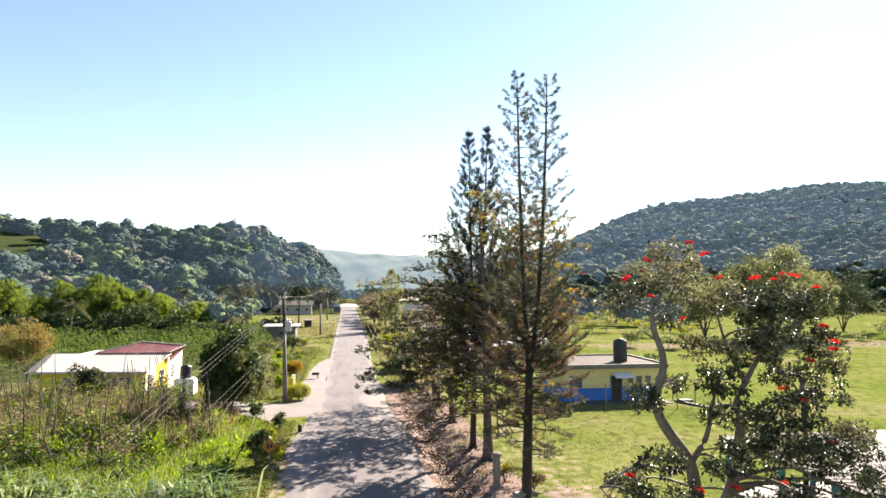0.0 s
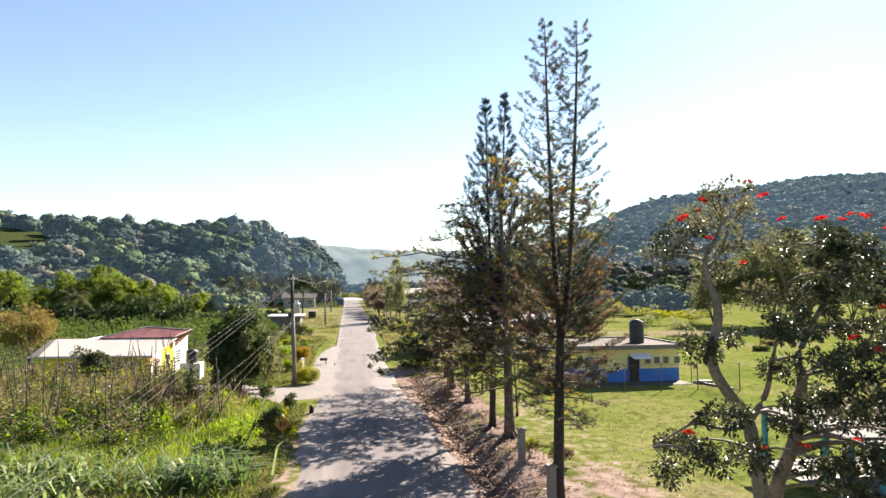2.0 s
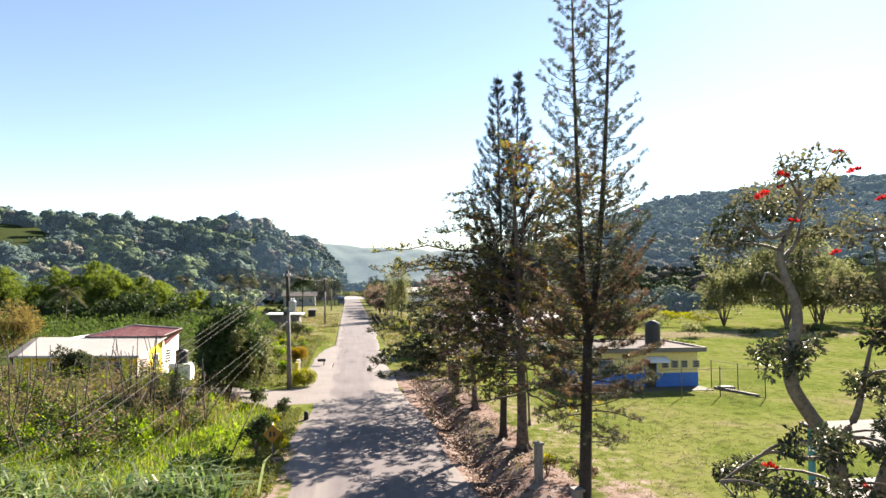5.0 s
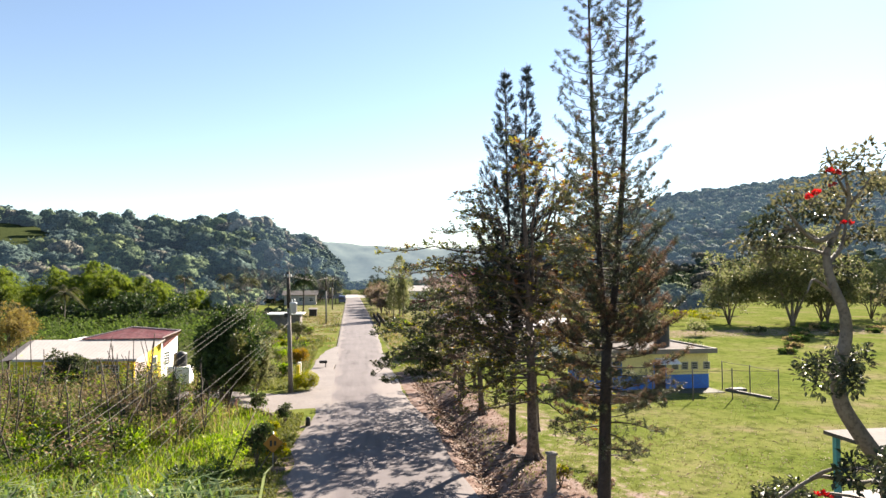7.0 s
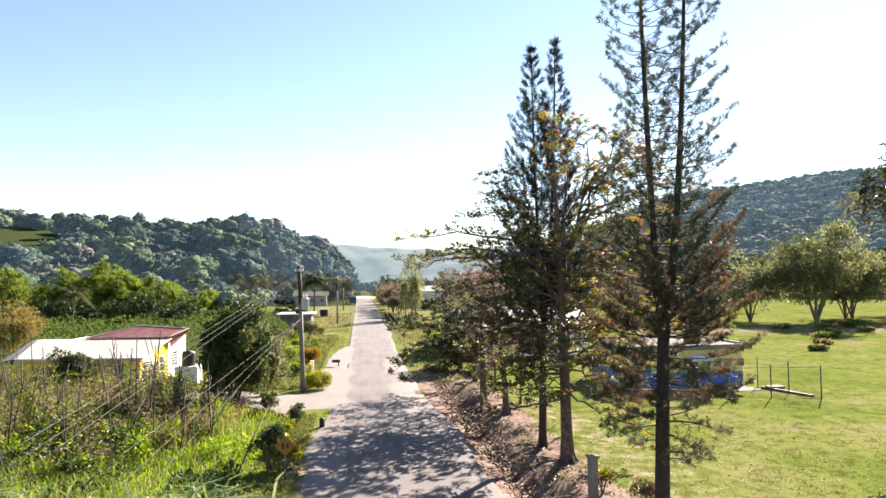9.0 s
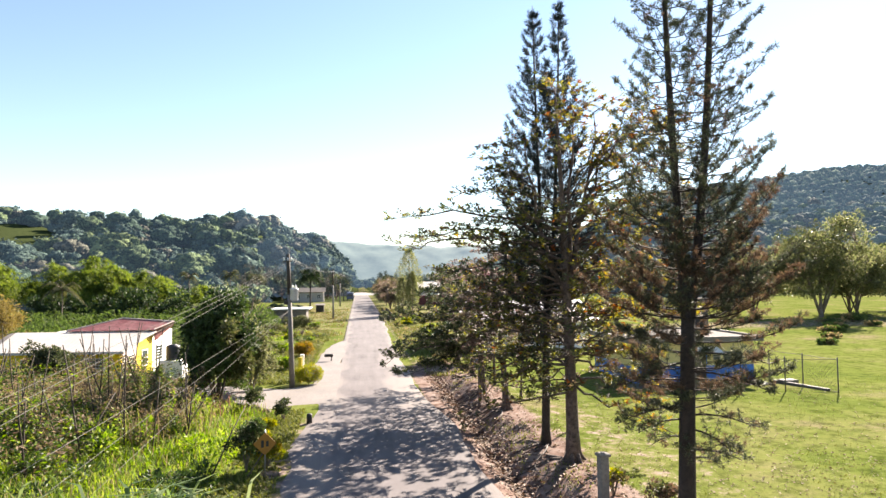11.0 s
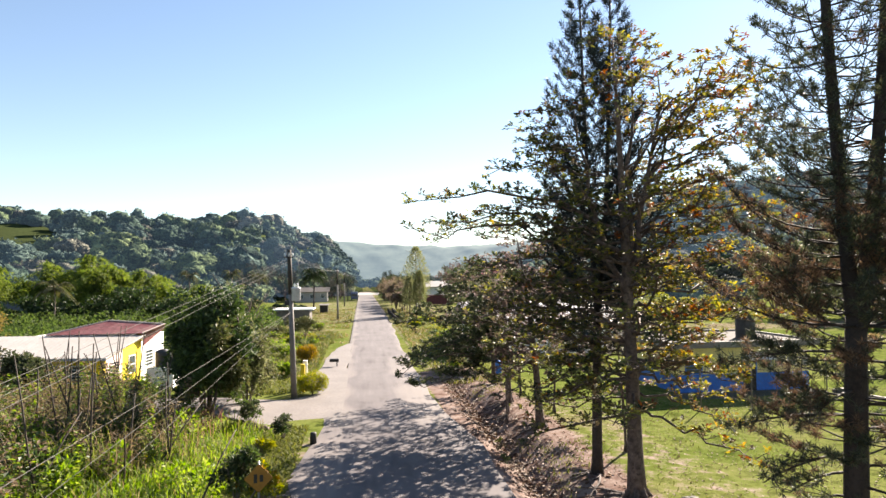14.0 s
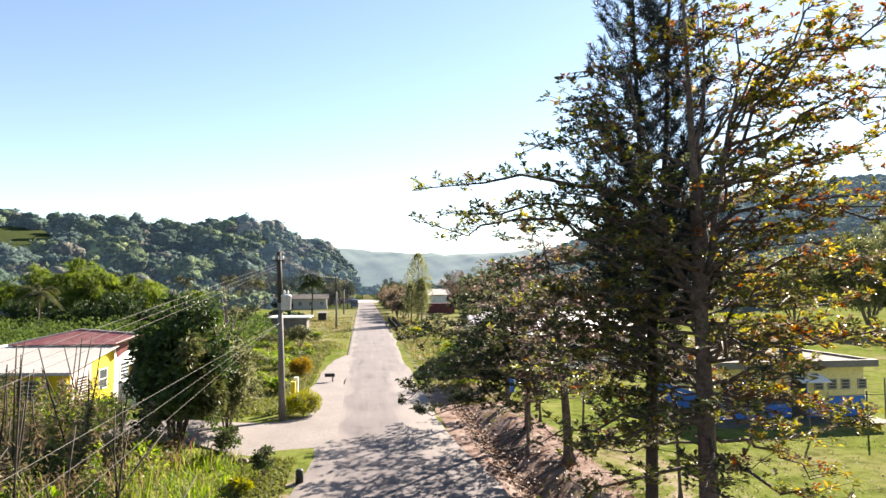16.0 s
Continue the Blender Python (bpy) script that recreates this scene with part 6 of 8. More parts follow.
def brush():
    """Thin dry stems and twigs that stand in tufts among the stakes."""
    b = Build()
    for i in range(230):
        cx, cy = rng.uniform(-29, -8.8), rng.uniform(36.5, 52.5)
        if i % 3 == 0:
            cx, cy = rng.uniform(-19, -9.2), rng.uniform(40.5, 48)
        if cy > 44.3 and cx > -13.8 or cx > -10 and cy < 38:
            continue
        n = rng.integers(20, 46)
        h = rng.uniform(1.0, 2.5)
        d = np.stack([rng.normal(0, 0.26, n), rng.normal(0, 0.26, n), np.ones(n)], 1)
        p = np.array([cx, cy, g(cx, cy)]) + np.stack([rng.normal(0, 0.28, n), rng.normal(0, 0.28, n), 0 * d[:, 0]], 1)
        b.blades(p, d, h * rng.uniform(0.55, 1.1, n), 0.022, int(rng.choice([0, 1, 1, 2, 2])), 0.3)
        m = n * 3
        q = p[rng.integers(0, n, m)] + np.stack([rng.normal(0, 0.25, m), rng.normal(0, 0.25, m), h * rng.uniform(0.3, 1.0, m)], 1)
        b.leaves(q, rand_dirs(m, -0.3, 0.9), rand_dirs(m), rng.uniform(0.1, 0.3, m), 0.03, int(rng.random() < 0.5) * 2)
    solid("dry_brush", b, ["brush", "grass_tall", "grass_dry"], "grey-brown dry brush standing among the stakes", "brush", kind="stuff")


brush()


def weeds():
    """Broad-leaved weeds in clumps among the tall grass."""
    b = Build()
    for i in range(150):
        cx, cy = rng.uniform(-28, -9.5), rng.uniform(33.5, 52)
        if i > 120:
            cx, cy = rng.uniform(-20, -6.4), rng.uniform(26, 36)
        if cy > 44.0 and cx > -14:
            continue
        r, h = rng.uniform(0.3, 0.85), rng.uniform(0.5, 1.5)
        if cy < 34:
            h *= 0.5
        n = int(150 * r * h + 40)
        d = rand_dirs(n, -0.1, 1.0)
        p = np.array([cx, cy, g(cx, cy) + h * 0.35]) + d * [r, r, h * 0.65] * rng.random((n, 1)) ** 0.4
        s = rng.uniform(0.12, 0.26, n)
        b.leaves(p, d + 0.8 * rand_dirs(n), [0, 0, 1.0] + 0.8 * rand_dirs(n), s, s * 0.55, rng.choice([0, 0, 1, 2]))
    solid("weeds", b, ["crop", "leaf_deep", "grass_tall"], "leafy green weeds in clumps among tall grass", "weeds", kind="stuff")


weeds()


def verge_grass():
    """Short grass on the verges and round the trees."""
    b = Build()
    for x0, x1, y0, y1, n, h, dirtless in ((7.0, 17, 20, 52, 6000, 0.07, 1), (17, 40, 28, 50, 4500, 0.07, 0), (-11, -5.4, 54, 100, 14000, 0.3, 0), (3.2, 9.0, 56, 130, 12000, 0.16, 0), (-6.8, -4.8, 20, 45, 6500, 0.22, 0), (4.4, 7.0, 20, 55, 2600, 0.12, 1)):
        x, y = rng.uniform(x0, x1, n), rng.uniform(y0, y1, n)
        keep = noise2(x, y, 1.2, 5.0) > (0.0 if dirtless else -0.6)
        keep &= ~((x > 15.6) & (x < 27) & (y > 48)) & ~((x < -3.3) & (x > -5.7) & (y > 50) & (y < 84))
        x, y = x[keep], y[keep]
        d = np.stack([rng.normal(0, 0.5, len(x)), rng.normal(0, 0.5, len(x)), np.ones(len(x))], 1)
        b.blades(np.stack([x, y, height(x, y) - 0.01], 1), d, h * rng.uniform(0.6, 1.6, len(x)), 0.03 + 0.1 * h, 0)
    solid("short_grass", b, ["grass_lawn"], "short sunlit yellow-green lawn grass", "grass", kind="stuff")


verge_grass()


def litter():
    b = Build()
    n = 9500
    x = np.concatenate([rng.normal(3.9, 0.42, n // 2), rng.uniform(4.5, 18, n - n // 2)])
    y = np.concatenate([rng.uniform(18, 58, n // 2), rng.uniform(20, 50, n - n // 2)])
    keep = (x > 2.7) & ~((x > 7) & (rng.random(n) < 0.6))
    x, y = x[keep], y[keep]
    s = np.where(x < 6.5, rng.uniform(0.1, 0.24, len(x)), rng.uniform(0.06, 0.15, len(x)))
    b.leaves(np.stack([x, y, height(x, y) + 0.02], 1), rand_dirs(len(x), -0.1, 0.25), [0, 0, 1.0] + 0.35 * rand_dirs(len(x)), s, s * 0.6)
    n = 10000
    x, y = rng.uniform(6.5, 32, n), rng.uniform(18, 48, n)
    keep = rng.random(n) < np.clip(0.75 - 0.03 * (x - 6.5) + 0.35 * noise2(x, y, 3.0, 4.0), 0.05, 1)
    x, y = x[keep], y[keep]
    s = rng.uniform(0.05, 0.13, len(x))
    b.leaves(np.stack([x, y, height(x, y) + 0.03], 1), rand_dirs(len(x), -0.05, 0.3), [0, 0, 1.0] + 0.3 * rand_dirs(len(x)), s, s * 0.7, 1)
    solid("leaf_litter", b, ["litter", "litter_pale"], "fallen brown leaves in the ditch and on the lawn", "leaves", kind="stuff")
    b = Build()
    for i in range(34):
        x, y = rng.normal(4.1, 0.5), rng.uniform(22, 52)
        a, l = rng.uniform(0, 6.28), rng.uniform(0.4, 1.6)
        b.tube([(x, y, g(x, y) + 0.05), (x + l * math.cos(a), y + l * math.sin(a), g(x + l * math.cos(a), y + l * math.sin(a)) + 0.1)], [0.025, 0.01], 5)
    solid("dead_twigs", b, ["bark_grey"], "dead fallen twigs in the dry ditch", "twigs", kind="stuff")


litter()


def bank():
    """Clods, stones and bare roots along the eroded bank."""
    b = Build()
    oct_ = np.array([(1, 0, 0), (-1, 0, 0), (0, 1, 0), (0, -1, 0), (0, 0, 1), (0, 0, -1)], float)
    fo = np.array([(0, 2, 4), (2, 1, 4), (1, 3, 4), (3, 0, 4), (2, 0, 5), (1, 2, 5), (3, 1, 5), (0, 3, 5)])
    for i in range(900):
        x, y = rng.normal(4.0, 0.5), rng.uniform(19, 56)
        if x < 2.75:
            continue
        r = 0.03 + 0.12 * rng.random() ** 3
        v = oct_ * rng.uniform(0.6, 1.3, (6, 1)) @ np.linalg.qr(rng.normal(size=(3, 3)))[0] * [r, r, r * 0.7]
        b.add(v + [x, y, g(x, y) + 0.3 * r], fo)
    solid("bank_clods", b, ["clod"], "reddish clods and stones on the eroded bank", "stones", kind="stuff")
    b = Build()
    for tx, ty in ((6.3, 33.0), (5.95, 35.4), (5.9, 42.2), (5.8, 47.8), (5.6, 23.5), (5.2, 45.6), (6.3, 54.0)):
        for i in range(6):
            a, l = rng.uniform(2.2, 4.2), rng.uniform(0.9, 2.6)
            pts = []
            for s in np.linspace(0.1, 1, 9):
                px, py = tx + l * s * math.cos(a) + 0.12 * math.sin(7 * s + i), ty + l * s * math.sin(a) * 1.4 + 0.12 * math.cos(9 * s + i)
                pts.append((max(2.9, px), py, g(max(2.9, px), py) + 0.03))
            b.tube(pts, np.linspace(0.055, 0.012, 9), 5)
    solid("bare_roots", b, ["bark_grey"], "bare grey tree roots running down the bank", "roots", kind="stuff")


bank()


def cane():
    """Broad arching leaves of a cane patch nearest the road bend."""
    b = Build()
    for cx, cy, n, h in ((-7.4, 28.0, 130, 2.0), (-8.4, 27.4, 70, 1.7), (-9.6, 26.8, 60, 1.4), (-14.2, 28.8, 90, 1.6), (-12.0, 27.6, 80, 1.5), (-16.4, 29.2, 90, 1.7), (-15.2, 26.2, 90, 1.5), (-18.0, 27.6, 80, 1.6), (-13.2, 25.4, 80, 1.4)):
        x, y = rng.normal(cx, 0.8, n), rng.normal(cy, 0.6, n)
        d = np.stack([rng.normal(0, 0.55, n), rng.normal(0, 0.55, n), np.ones(n)], 1)
        b.blades(np.stack([x, y, height(x, y)], 1), d, h * rng.uniform(0.6, 1.3, n), 0.11, (rng.random(n) < (0.15 if cx > -10 else 0.55)).astype(int), 0.75)
    solid("cane_patch", b, ["cane", "cane_light"], "arching blue-green cane leaves in a patch", "cane", kind="stuff")


cane()

# ---- crops, bamboo, palms behind the house ----


def crops():
    b = Build()
    pos = []
    for row in range(12):
        yy = 72 + 4.0 * row
        for xx in np.arange(-92, -12.5, 3.0):
            x, y = xx + rng.normal(0, 0.5), yy + rng.normal(0, 0.5)
            if -27 < x < -14 and y < 76:
                continue
            if x > -16 and y > 100:
                continue
            pos.append((x, y, g(x, y) + 1.0))
    pos = np.array(pos)
    k = 170
    c = np.repeat(pos, k, 0)
    d = rand_dirs(len(c), -0.4, 1.0)
    r = np.repeat(rng.uniform(1.0, 2.0, (len(pos), 1)), k, 0)
    p = c + d * r * [1, 1, 1.15]
    s = 0.36 * (0.6 + 0.8 * rng.random(len(c)))
    b.leaves(p, d + rand_dirs(len(c)), [0, 0, 1.0] + 0.6 * rand_dirs(len(c)), s, s * 0.5)
    solid("crop_shrubs", b, ["crop_leaf"], "rows of dark green crop shrubs behind the house", "crop", kind="stuff")


crops()


def bamboo(at, h, spread, n):
    """Canes that arch out of one root; their foliage hangs in plumes on the outer half."""
    t = thing("bamboo", "feathery light green bamboo clump with arching tops", "bamboo", (at[0], at[1], g(at[0], at[1])), group="bamboo clumps")
    tr, cr = Build(), Build()
    P, D, S = [], [], []
    for i in range(n):
        a = rng.uniform(0, 6.28)
        l = spread * rng.uniform(0.15, 1.05)
        o = np.array([math.cos(a), math.sin(a), 0])
        hh = h * rng.uniform(0.62, 1.12) * (1.0 - 0.25 * (l / spread) ** 2)
        pts = bez(o * rng.uniform(0, 1.4), o * l * 0.3 + [0, 0, hh * 1.2], o * l * 1.1 + [0, 0, hh * (0.9 - 0.3 * l / spread)], 9)
        tr.tube(pts, np.linspace(0.07, 0.015, 9), 5, cap=False)
        for j in range(15):
            s = rng.uniform(0.58, 0.999)
            c = along(pts, min(0.999, s))
            side = rand_dirs(1, -0.5, 0.4)[0] + o * 0.5
            m = 11
            q = rng.random((m, 1))
            P.append(c + side * q * rng.uniform(0.5, 1.5) + [0, 0, -0.5] * q ** 2 + rng.normal(0, 0.14, (m, 3)))
            D.append(side * 0.7 + 0.6 * rand_dirs(m) + [0, 0, -0.7])
            S.append(rng.uniform(0.32, 0.66, m))
    P, D, s = np.concatenate(P), np.concatenate(D), np.concatenate(S)
    cr.leaves(P, D, [0, 0, 1.0] + 0.7 * rand_dirs(len(P)), s, s * 0.3)
    tagged(part("stem", tr, ["bamboo_shade"], t, "green canes darkened for the shade inside"), kind="stuff")
    part("crown", cr, ["bamboo_leaf"], t)


for q, h, s, n in (((-44.5, 123.0), 10.8, 6.0, 80), ((-38.5, 126.0), 9.6, 5.0, 55), ((-48.5, 129.0), 12.4, 6.0, 70), ((-56.5, 130.0), 11.0, 5.5, 55), ((-63.0, 123.0), 11.4, 6.0, 70), ((-71.0, 119.0), 12.4, 6.5, 80), ((-78.0, 125.0), 13.0, 6.5, 60), ((-32.0, 133.0), 7.0, 4.0, 35), ((-89.0, 128.0), 12.0, 7.0, 50)):
    bamboo(q, h, s, n)


# dark shrubs added to stand in for the deep shade below the bamboo
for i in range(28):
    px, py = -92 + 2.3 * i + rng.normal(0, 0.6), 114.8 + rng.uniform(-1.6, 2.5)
    shrub("shade_shrub", "dark shrub added for the shade under the bamboo", (px, py), rng.uniform(1.8, 2.7), rng.uniform(4.2, 6.6), 560, 0.55, ["leaf_deep"], group="bamboo understorey", lite=True)


def palm(at, h, label, r=0.16, fronds=18, size=3.0, mat="leaf_olive", bark="bark_pale"):
    t = thing("palm_tree", label, "palm", (at[0], at[1], g(at[0], at[1])), group="palms")
    tr, cr = Build(), Build()
    tr.tube([(0, 0, -0.1), (0.1, 0, h * 0.3), (0.15, 0.05, h * 0.7), (0.1, 0, h)], [r * 1.3, r, r * 0.9, r * 0.7], 8)
    for i in range(fronds):
        a = 6.28 * i / fronds + rng.uniform(-0.15, 0.15)
        o = np.array([math.cos(a), math.sin(a), 0])
        e = rng.uniform(-1.0, 1.0)
        top = np.array([0.1, 0, h])
        pts = bez(top, top + o * size * 0.45 + [0, 0, size * (0.4 + 0.4 * e)], top + o * size * (0.85 - 0.1 * e) + [0, 0, size * (0.5 * e - 0.3)], 9)
        tr.tube(pts, np.linspace(0.03, 0.008, 9), 4, cap=False)
        k = 26
        s = np.linspace(0.12, 0.999, k)
        c = np.array([along(pts, q) for q in s])
        w = np.array([-o[1], o[0], 0])
        for side in (-1, 1):
            cr.leaves(c, w * side + o * 0.5 + [0, 0, -0.6], np.tile([0, 0, 1.0], (k, 1)), size * 0.28 * np.sin(0.35 + 2.5 * s), 0.034 * size)
    part("trunk", tr, [bark], t, smooth=True)
    part("crown", cr, [mat], t)


palm((-46.5, 110.6), 6.2, "coconut palm with drooping fronds before dark bamboo", r=0.1, size=3.4, fronds=15, mat="leaf_olive")
palm((-13.0, 157.0), 8.3, "slim dark palm beside the road", size=3.8, mat="leaf_deep", fronds=46, bark="bark_dark")
palm((-43.0, 168.0), 8.5, "pale royal palm at the foot of the hill", size=3.0)
palm((-27.5, 172.0), 8.0, "pale royal palm at the foot of the hill", size=3.0)
palm((-36.0, 182.0), 9.0, "pale royal palm at the foot of the hill", size=3.2)
palm((-62.0, 175.0), 9.5, "pale royal palm at the foot of the hill", size=3.2)

# ---- trees of the field and far along the road ----
round_tree("field_tree", "large rounded grey-green shade tree in the field", (77.3, 106.6), 16.6, 8.0, 120, 20000, 0.42, ["leaf_pale", "leaf_olive"], bark="bark_pale", trunk=0.6, low=0.0, group="field trees", lite=True, pick=lambda c: int(rng.random() < 0.4))
round_tree("field_tree", "large rounded grey-green shade tree in the field", (89.0, 112.0), 14.4, 6.6, 80, 14000, 0.42, ["leaf_pale", "leaf_olive"], bark="bark_pale", trunk=0.45, low=0.02, group="field trees", lite=True, pick=lambda c: int(rng.random() < 0.4))
for x, y, h, r, mats in ((68.4, 112, 13.0, 6.2, ["leaf_pale", "leaf_olive"]), (92.0, 117, 14.0, 6.6, ["leaf_pale", "leaf_olive"]), (108.0, 122, 13.0, 7.0, ["hill_leaf", "leaf_gloss"]), (121.0, 112, 10.0, 5.4, ["leaf_gloss", "hill_leaf"])):
    round_tree("field_tree", "broad green tree at the edge of the field", (x, y), h, r, 60, 5600, 0.5, mats, trunk=0.35, low=-0.02, group="field trees", lite=True, pick=lambda c: int(rng.random() < 0.4))
for x, y, r, h in ((49, 91, 2.2, 2.0), (44, 94, 2.4, 2.6), (36, 99, 2.6, 3.0), (30, 62, 1.6, 2.2), (33, 66, 1.6, 2.0), (76, 97, 2.0, 1.2), (92, 100, 2.6, 1.6), (101, 104, 3.5, 3.0), (31, 104, 3.0, 3.6), (57, 112, 3.0, 3.2), (66, 116, 2.6, 2.2), (50, 124, 3.4, 4.2), (55, 128, 3.6, 4.8), (61, 124, 3.0, 3.4), (44, 126, 3.2, 3.8), (69, 122, 3.2, 3.0), (39, 122, 3.0, 4.4), (62, 86, 1.4, 0.7), (66, 91, 1.7, 0.9), (70, 88, 1.2, 0.6), (57, 80, 1.3, 0.7), (52, 74, 1.0, 0.5), (73, 95, 1.6, 1.0), (60, 92, 1.8, 1.3), (47, 69, 0.9, 0.5), (84, 96, 1.5, 0.6), (79, 91, 1.2, 0.5)):
    shrub("field_shrub", "rough green bush at the edge of the field", (x, y), r, h, 900, 0.32, ["shrub_bright", "leaf_pale"] if y > 110 else ["crop", "grass_dry"] if h < 1.1 else ["crop", "leaf_pale"], group="field bushes", lite=True)


def pine_far(at, h, r):
    """A slim light pine along the road."""
    z0 = g(at[0], at[1])
    t = thing("slim_pine", "slim light green pine beside the road", "tree", (at[0], at[1], z0), group="far roadside trees")
    tr, cr = Build(), Build()
    tr.tube([(0, 0, -0.1), (0.1, 0, h * 0.5), (0, 0.1, h)], [0.16, 0.11, 0.02], 7)
    n = 2600
    z = rng.uniform(0.22, 1.0, n) ** 0.9
    w = r * np.interp(z, [0.2, 0.35, 0.6, 0.85, 1.0], [0.5, 1.0, 0.95, 0.5, 0.05])
    d = rand_dirs(n, -0.2, 0.6)
    p = d * w[:, None] * rng.random((n, 1)) ** 0.45 * [1, 1, 0.5] + np.stack([0 * z, 0 * z, z * h], 1)
    s = rng.uniform(0.3, 0.6, n)
    cr.leaves(p, d + 0.5 * rand_dirs(n) + [0, 0, 0.5], rand_dirs(n), s, s * 0.25)
    for i in range(30):
        zz = h * rng.uniform(0.25, 0.95)
        a = rng.uniform(0, 6.28)
        tr.tube([(0.05, 0.05, zz), (r * 0.7 * math.cos(a), r * 0.7 * math.sin(a), zz + 0.5)], [0.03, 0.01], 4, cap=False)
    part("trunk", tr, ["bark_grey"], t)
    part("crown", cr, ["leaf_pale"], t)


pine_far((8.4, 135.0), 13.4, 3.0)
pine_far((9.0, 134.0), 8.6, 1.2)
pine_far((7.2, 136.0), 7.6, 1.4)
for x, y, h, r, mats in ((7.2, 150, 6.6, 3.6, ["pink_pale", "leaf_olive"]), (8.5, 160, 7.2, 4.0, ["pink_pale", "leaf_dull"]), (7.5, 174, 7.4, 4.4, ["pink_pale", "leaf_olive"]), (8.0, 192, 8.4, 4.6, ["pink_pale", "leaf_dull"]), (23.5, 152, 8.0, 3.8, ["pink_pale", "leaf_dull"]), (27, 140, 7.5, 3.6, ["pink_leaf", "leaf_olive"]), (24, 196, 11.5, 5.0, ["pink_leaf", "leaf_gloss"]), (34, 150, 8.0, 4.0, ["leaf_olive", "hill_leaf"]), (40, 135, 8, 4, ["hill_leaf", "leaf_olive"]), (14, 215, 9, 5, ["hill_leaf", "leaf_olive"])):
    round_tree("roadside_tree", "low tree with pinkish and green leaves", (x, y), h, r, 18, 1800, 0.42, mats, trunk=0.14, low=0.22, group="far roadside trees", lite=True, pick=lambda c: int(rng.random() < 0.4))
for x, y, h, r in ((-26.5, 150, 6.6, 3.2), (-29, 136, 5.5, 2.8), (-10, 250, 10, 4.2), (-16, 262, 11, 5), (-8.8, 285, 10, 4), (-31, 160, 6.5, 3.2), (-31, 146, 6.0, 3.0), (-21, 118, 4.4, 2.4), (-26, 112, 4.0, 2.4)):
    round_tree("roadside_tree", "rounded green tree beside the far road", (x, y), h, r, 18, 1700, 0.44, ["hill_leaf", "leaf_pale"], trunk=0.14, low=0.15, group="far roadside trees", lite=True, pick=lambda c: int(rng.random() < 0.4))
for x, y, r, h in ((6.6, 112, 1.3, 1.0), (5.6, 106, 0.8, 0.8), (8.6, 113, 1.2, 1.0), (6.3, 74, 1.6, 2.2), (5.2, 70, 1.2, 1.6)):
    shrub("verge_shrub", "rounded yellow-green shrub on the verge", (x, y), r, h, 1300, 0.2, ["shrub_bright", "crop"], group="verge shrubs", lite=True)
for x, y, r, h in ((-9.6, 62, 1.5, 1.6), (-11.5, 66, 1.8, 1.7), (-9.4, 74, 1.6, 1.3), (-12.6, 78, 2.0, 1.6), (-10.2, 92, 1.6, 1.3), (-13.5, 88, 1.8, 1.5), (-8.2, 104, 1.3, 1.1), (-7.6, 61.5, 0.8, 0.9)):
    shrub("verge_shrub", "loose green shrub on rough ground", (x, y), r, h, 1300, 0.2, ["leaf_pale", "grass_tall"], group="verge shrubs", lite=True)

for x, y, h, r, mats in ((6.4, 146, 5.8, 3.0, ["pink_pale", "leaf_olive"]), (5.8, 158, 6.6, 3.2, ["pink_pale", "leaf_dull"]), (6.2, 168, 7.2, 3.6, ["pink_pale", "leaf_olive"]), (6.0, 183, 7.6, 3.8, ["leaf_dull", "pink_pale"]), (6.4, 203, 8.4, 4.0, ["leaf_dull", "hill_leaf"]), (6.8, 222, 8.8, 4.0, ["hill_leaf_haze", "leaf_gloss"]), (30, 170, 9.5, 4.6, ["hill_leaf", "hill_leaf_grey"])):
    round_tree("roadside_tree", "low tree with pinkish and dark green leaves", (x, y), h, r, 22, 2200, 0.42, mats, trunk=0.14, low=0.1, group="far roadside trees", lite=True, pick=lambda c: int(rng.random() < 0.4))
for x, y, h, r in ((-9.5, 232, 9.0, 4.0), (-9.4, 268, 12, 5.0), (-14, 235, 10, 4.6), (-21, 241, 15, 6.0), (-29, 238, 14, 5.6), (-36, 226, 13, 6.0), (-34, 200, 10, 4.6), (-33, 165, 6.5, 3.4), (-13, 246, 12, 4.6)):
    round_tree("roadside_tree", "rounded tree beside the far road, tinted blue-green as haze", (x, y), h, r, 20, 1900, 0.43, ["hill_leaf_haze", "hill_leaf_grey"], trunk=0.14, low=0.08, group="far roadside trees", lite=True, pick=lambda c: int(rng.random() < 0.4))
for i in range(64):
    x, y = (-6.4 - 9.0 * rng.random() ** 0.8, rng.uniform(60, 112)) if i < 40 else (rng.uniform(4.8, 9.5), rng.uniform(62, 145))
    if x > -7.5 and x < 0 and y < 84 or 90 < y and -18 < x < -8.5:
        continue
    shrub("verge_bush", "rough low bush on the grass verge", (x, y), rng.uniform(0.5, 1.3), rng.uniform(0.5, 1.3), 500, 0.17, [("leaf_pale", "grass_tall")[i % 2], ("crop", "grass_dry", "shrub_bright")[i % 3]], group="verge bushes", lite=True)


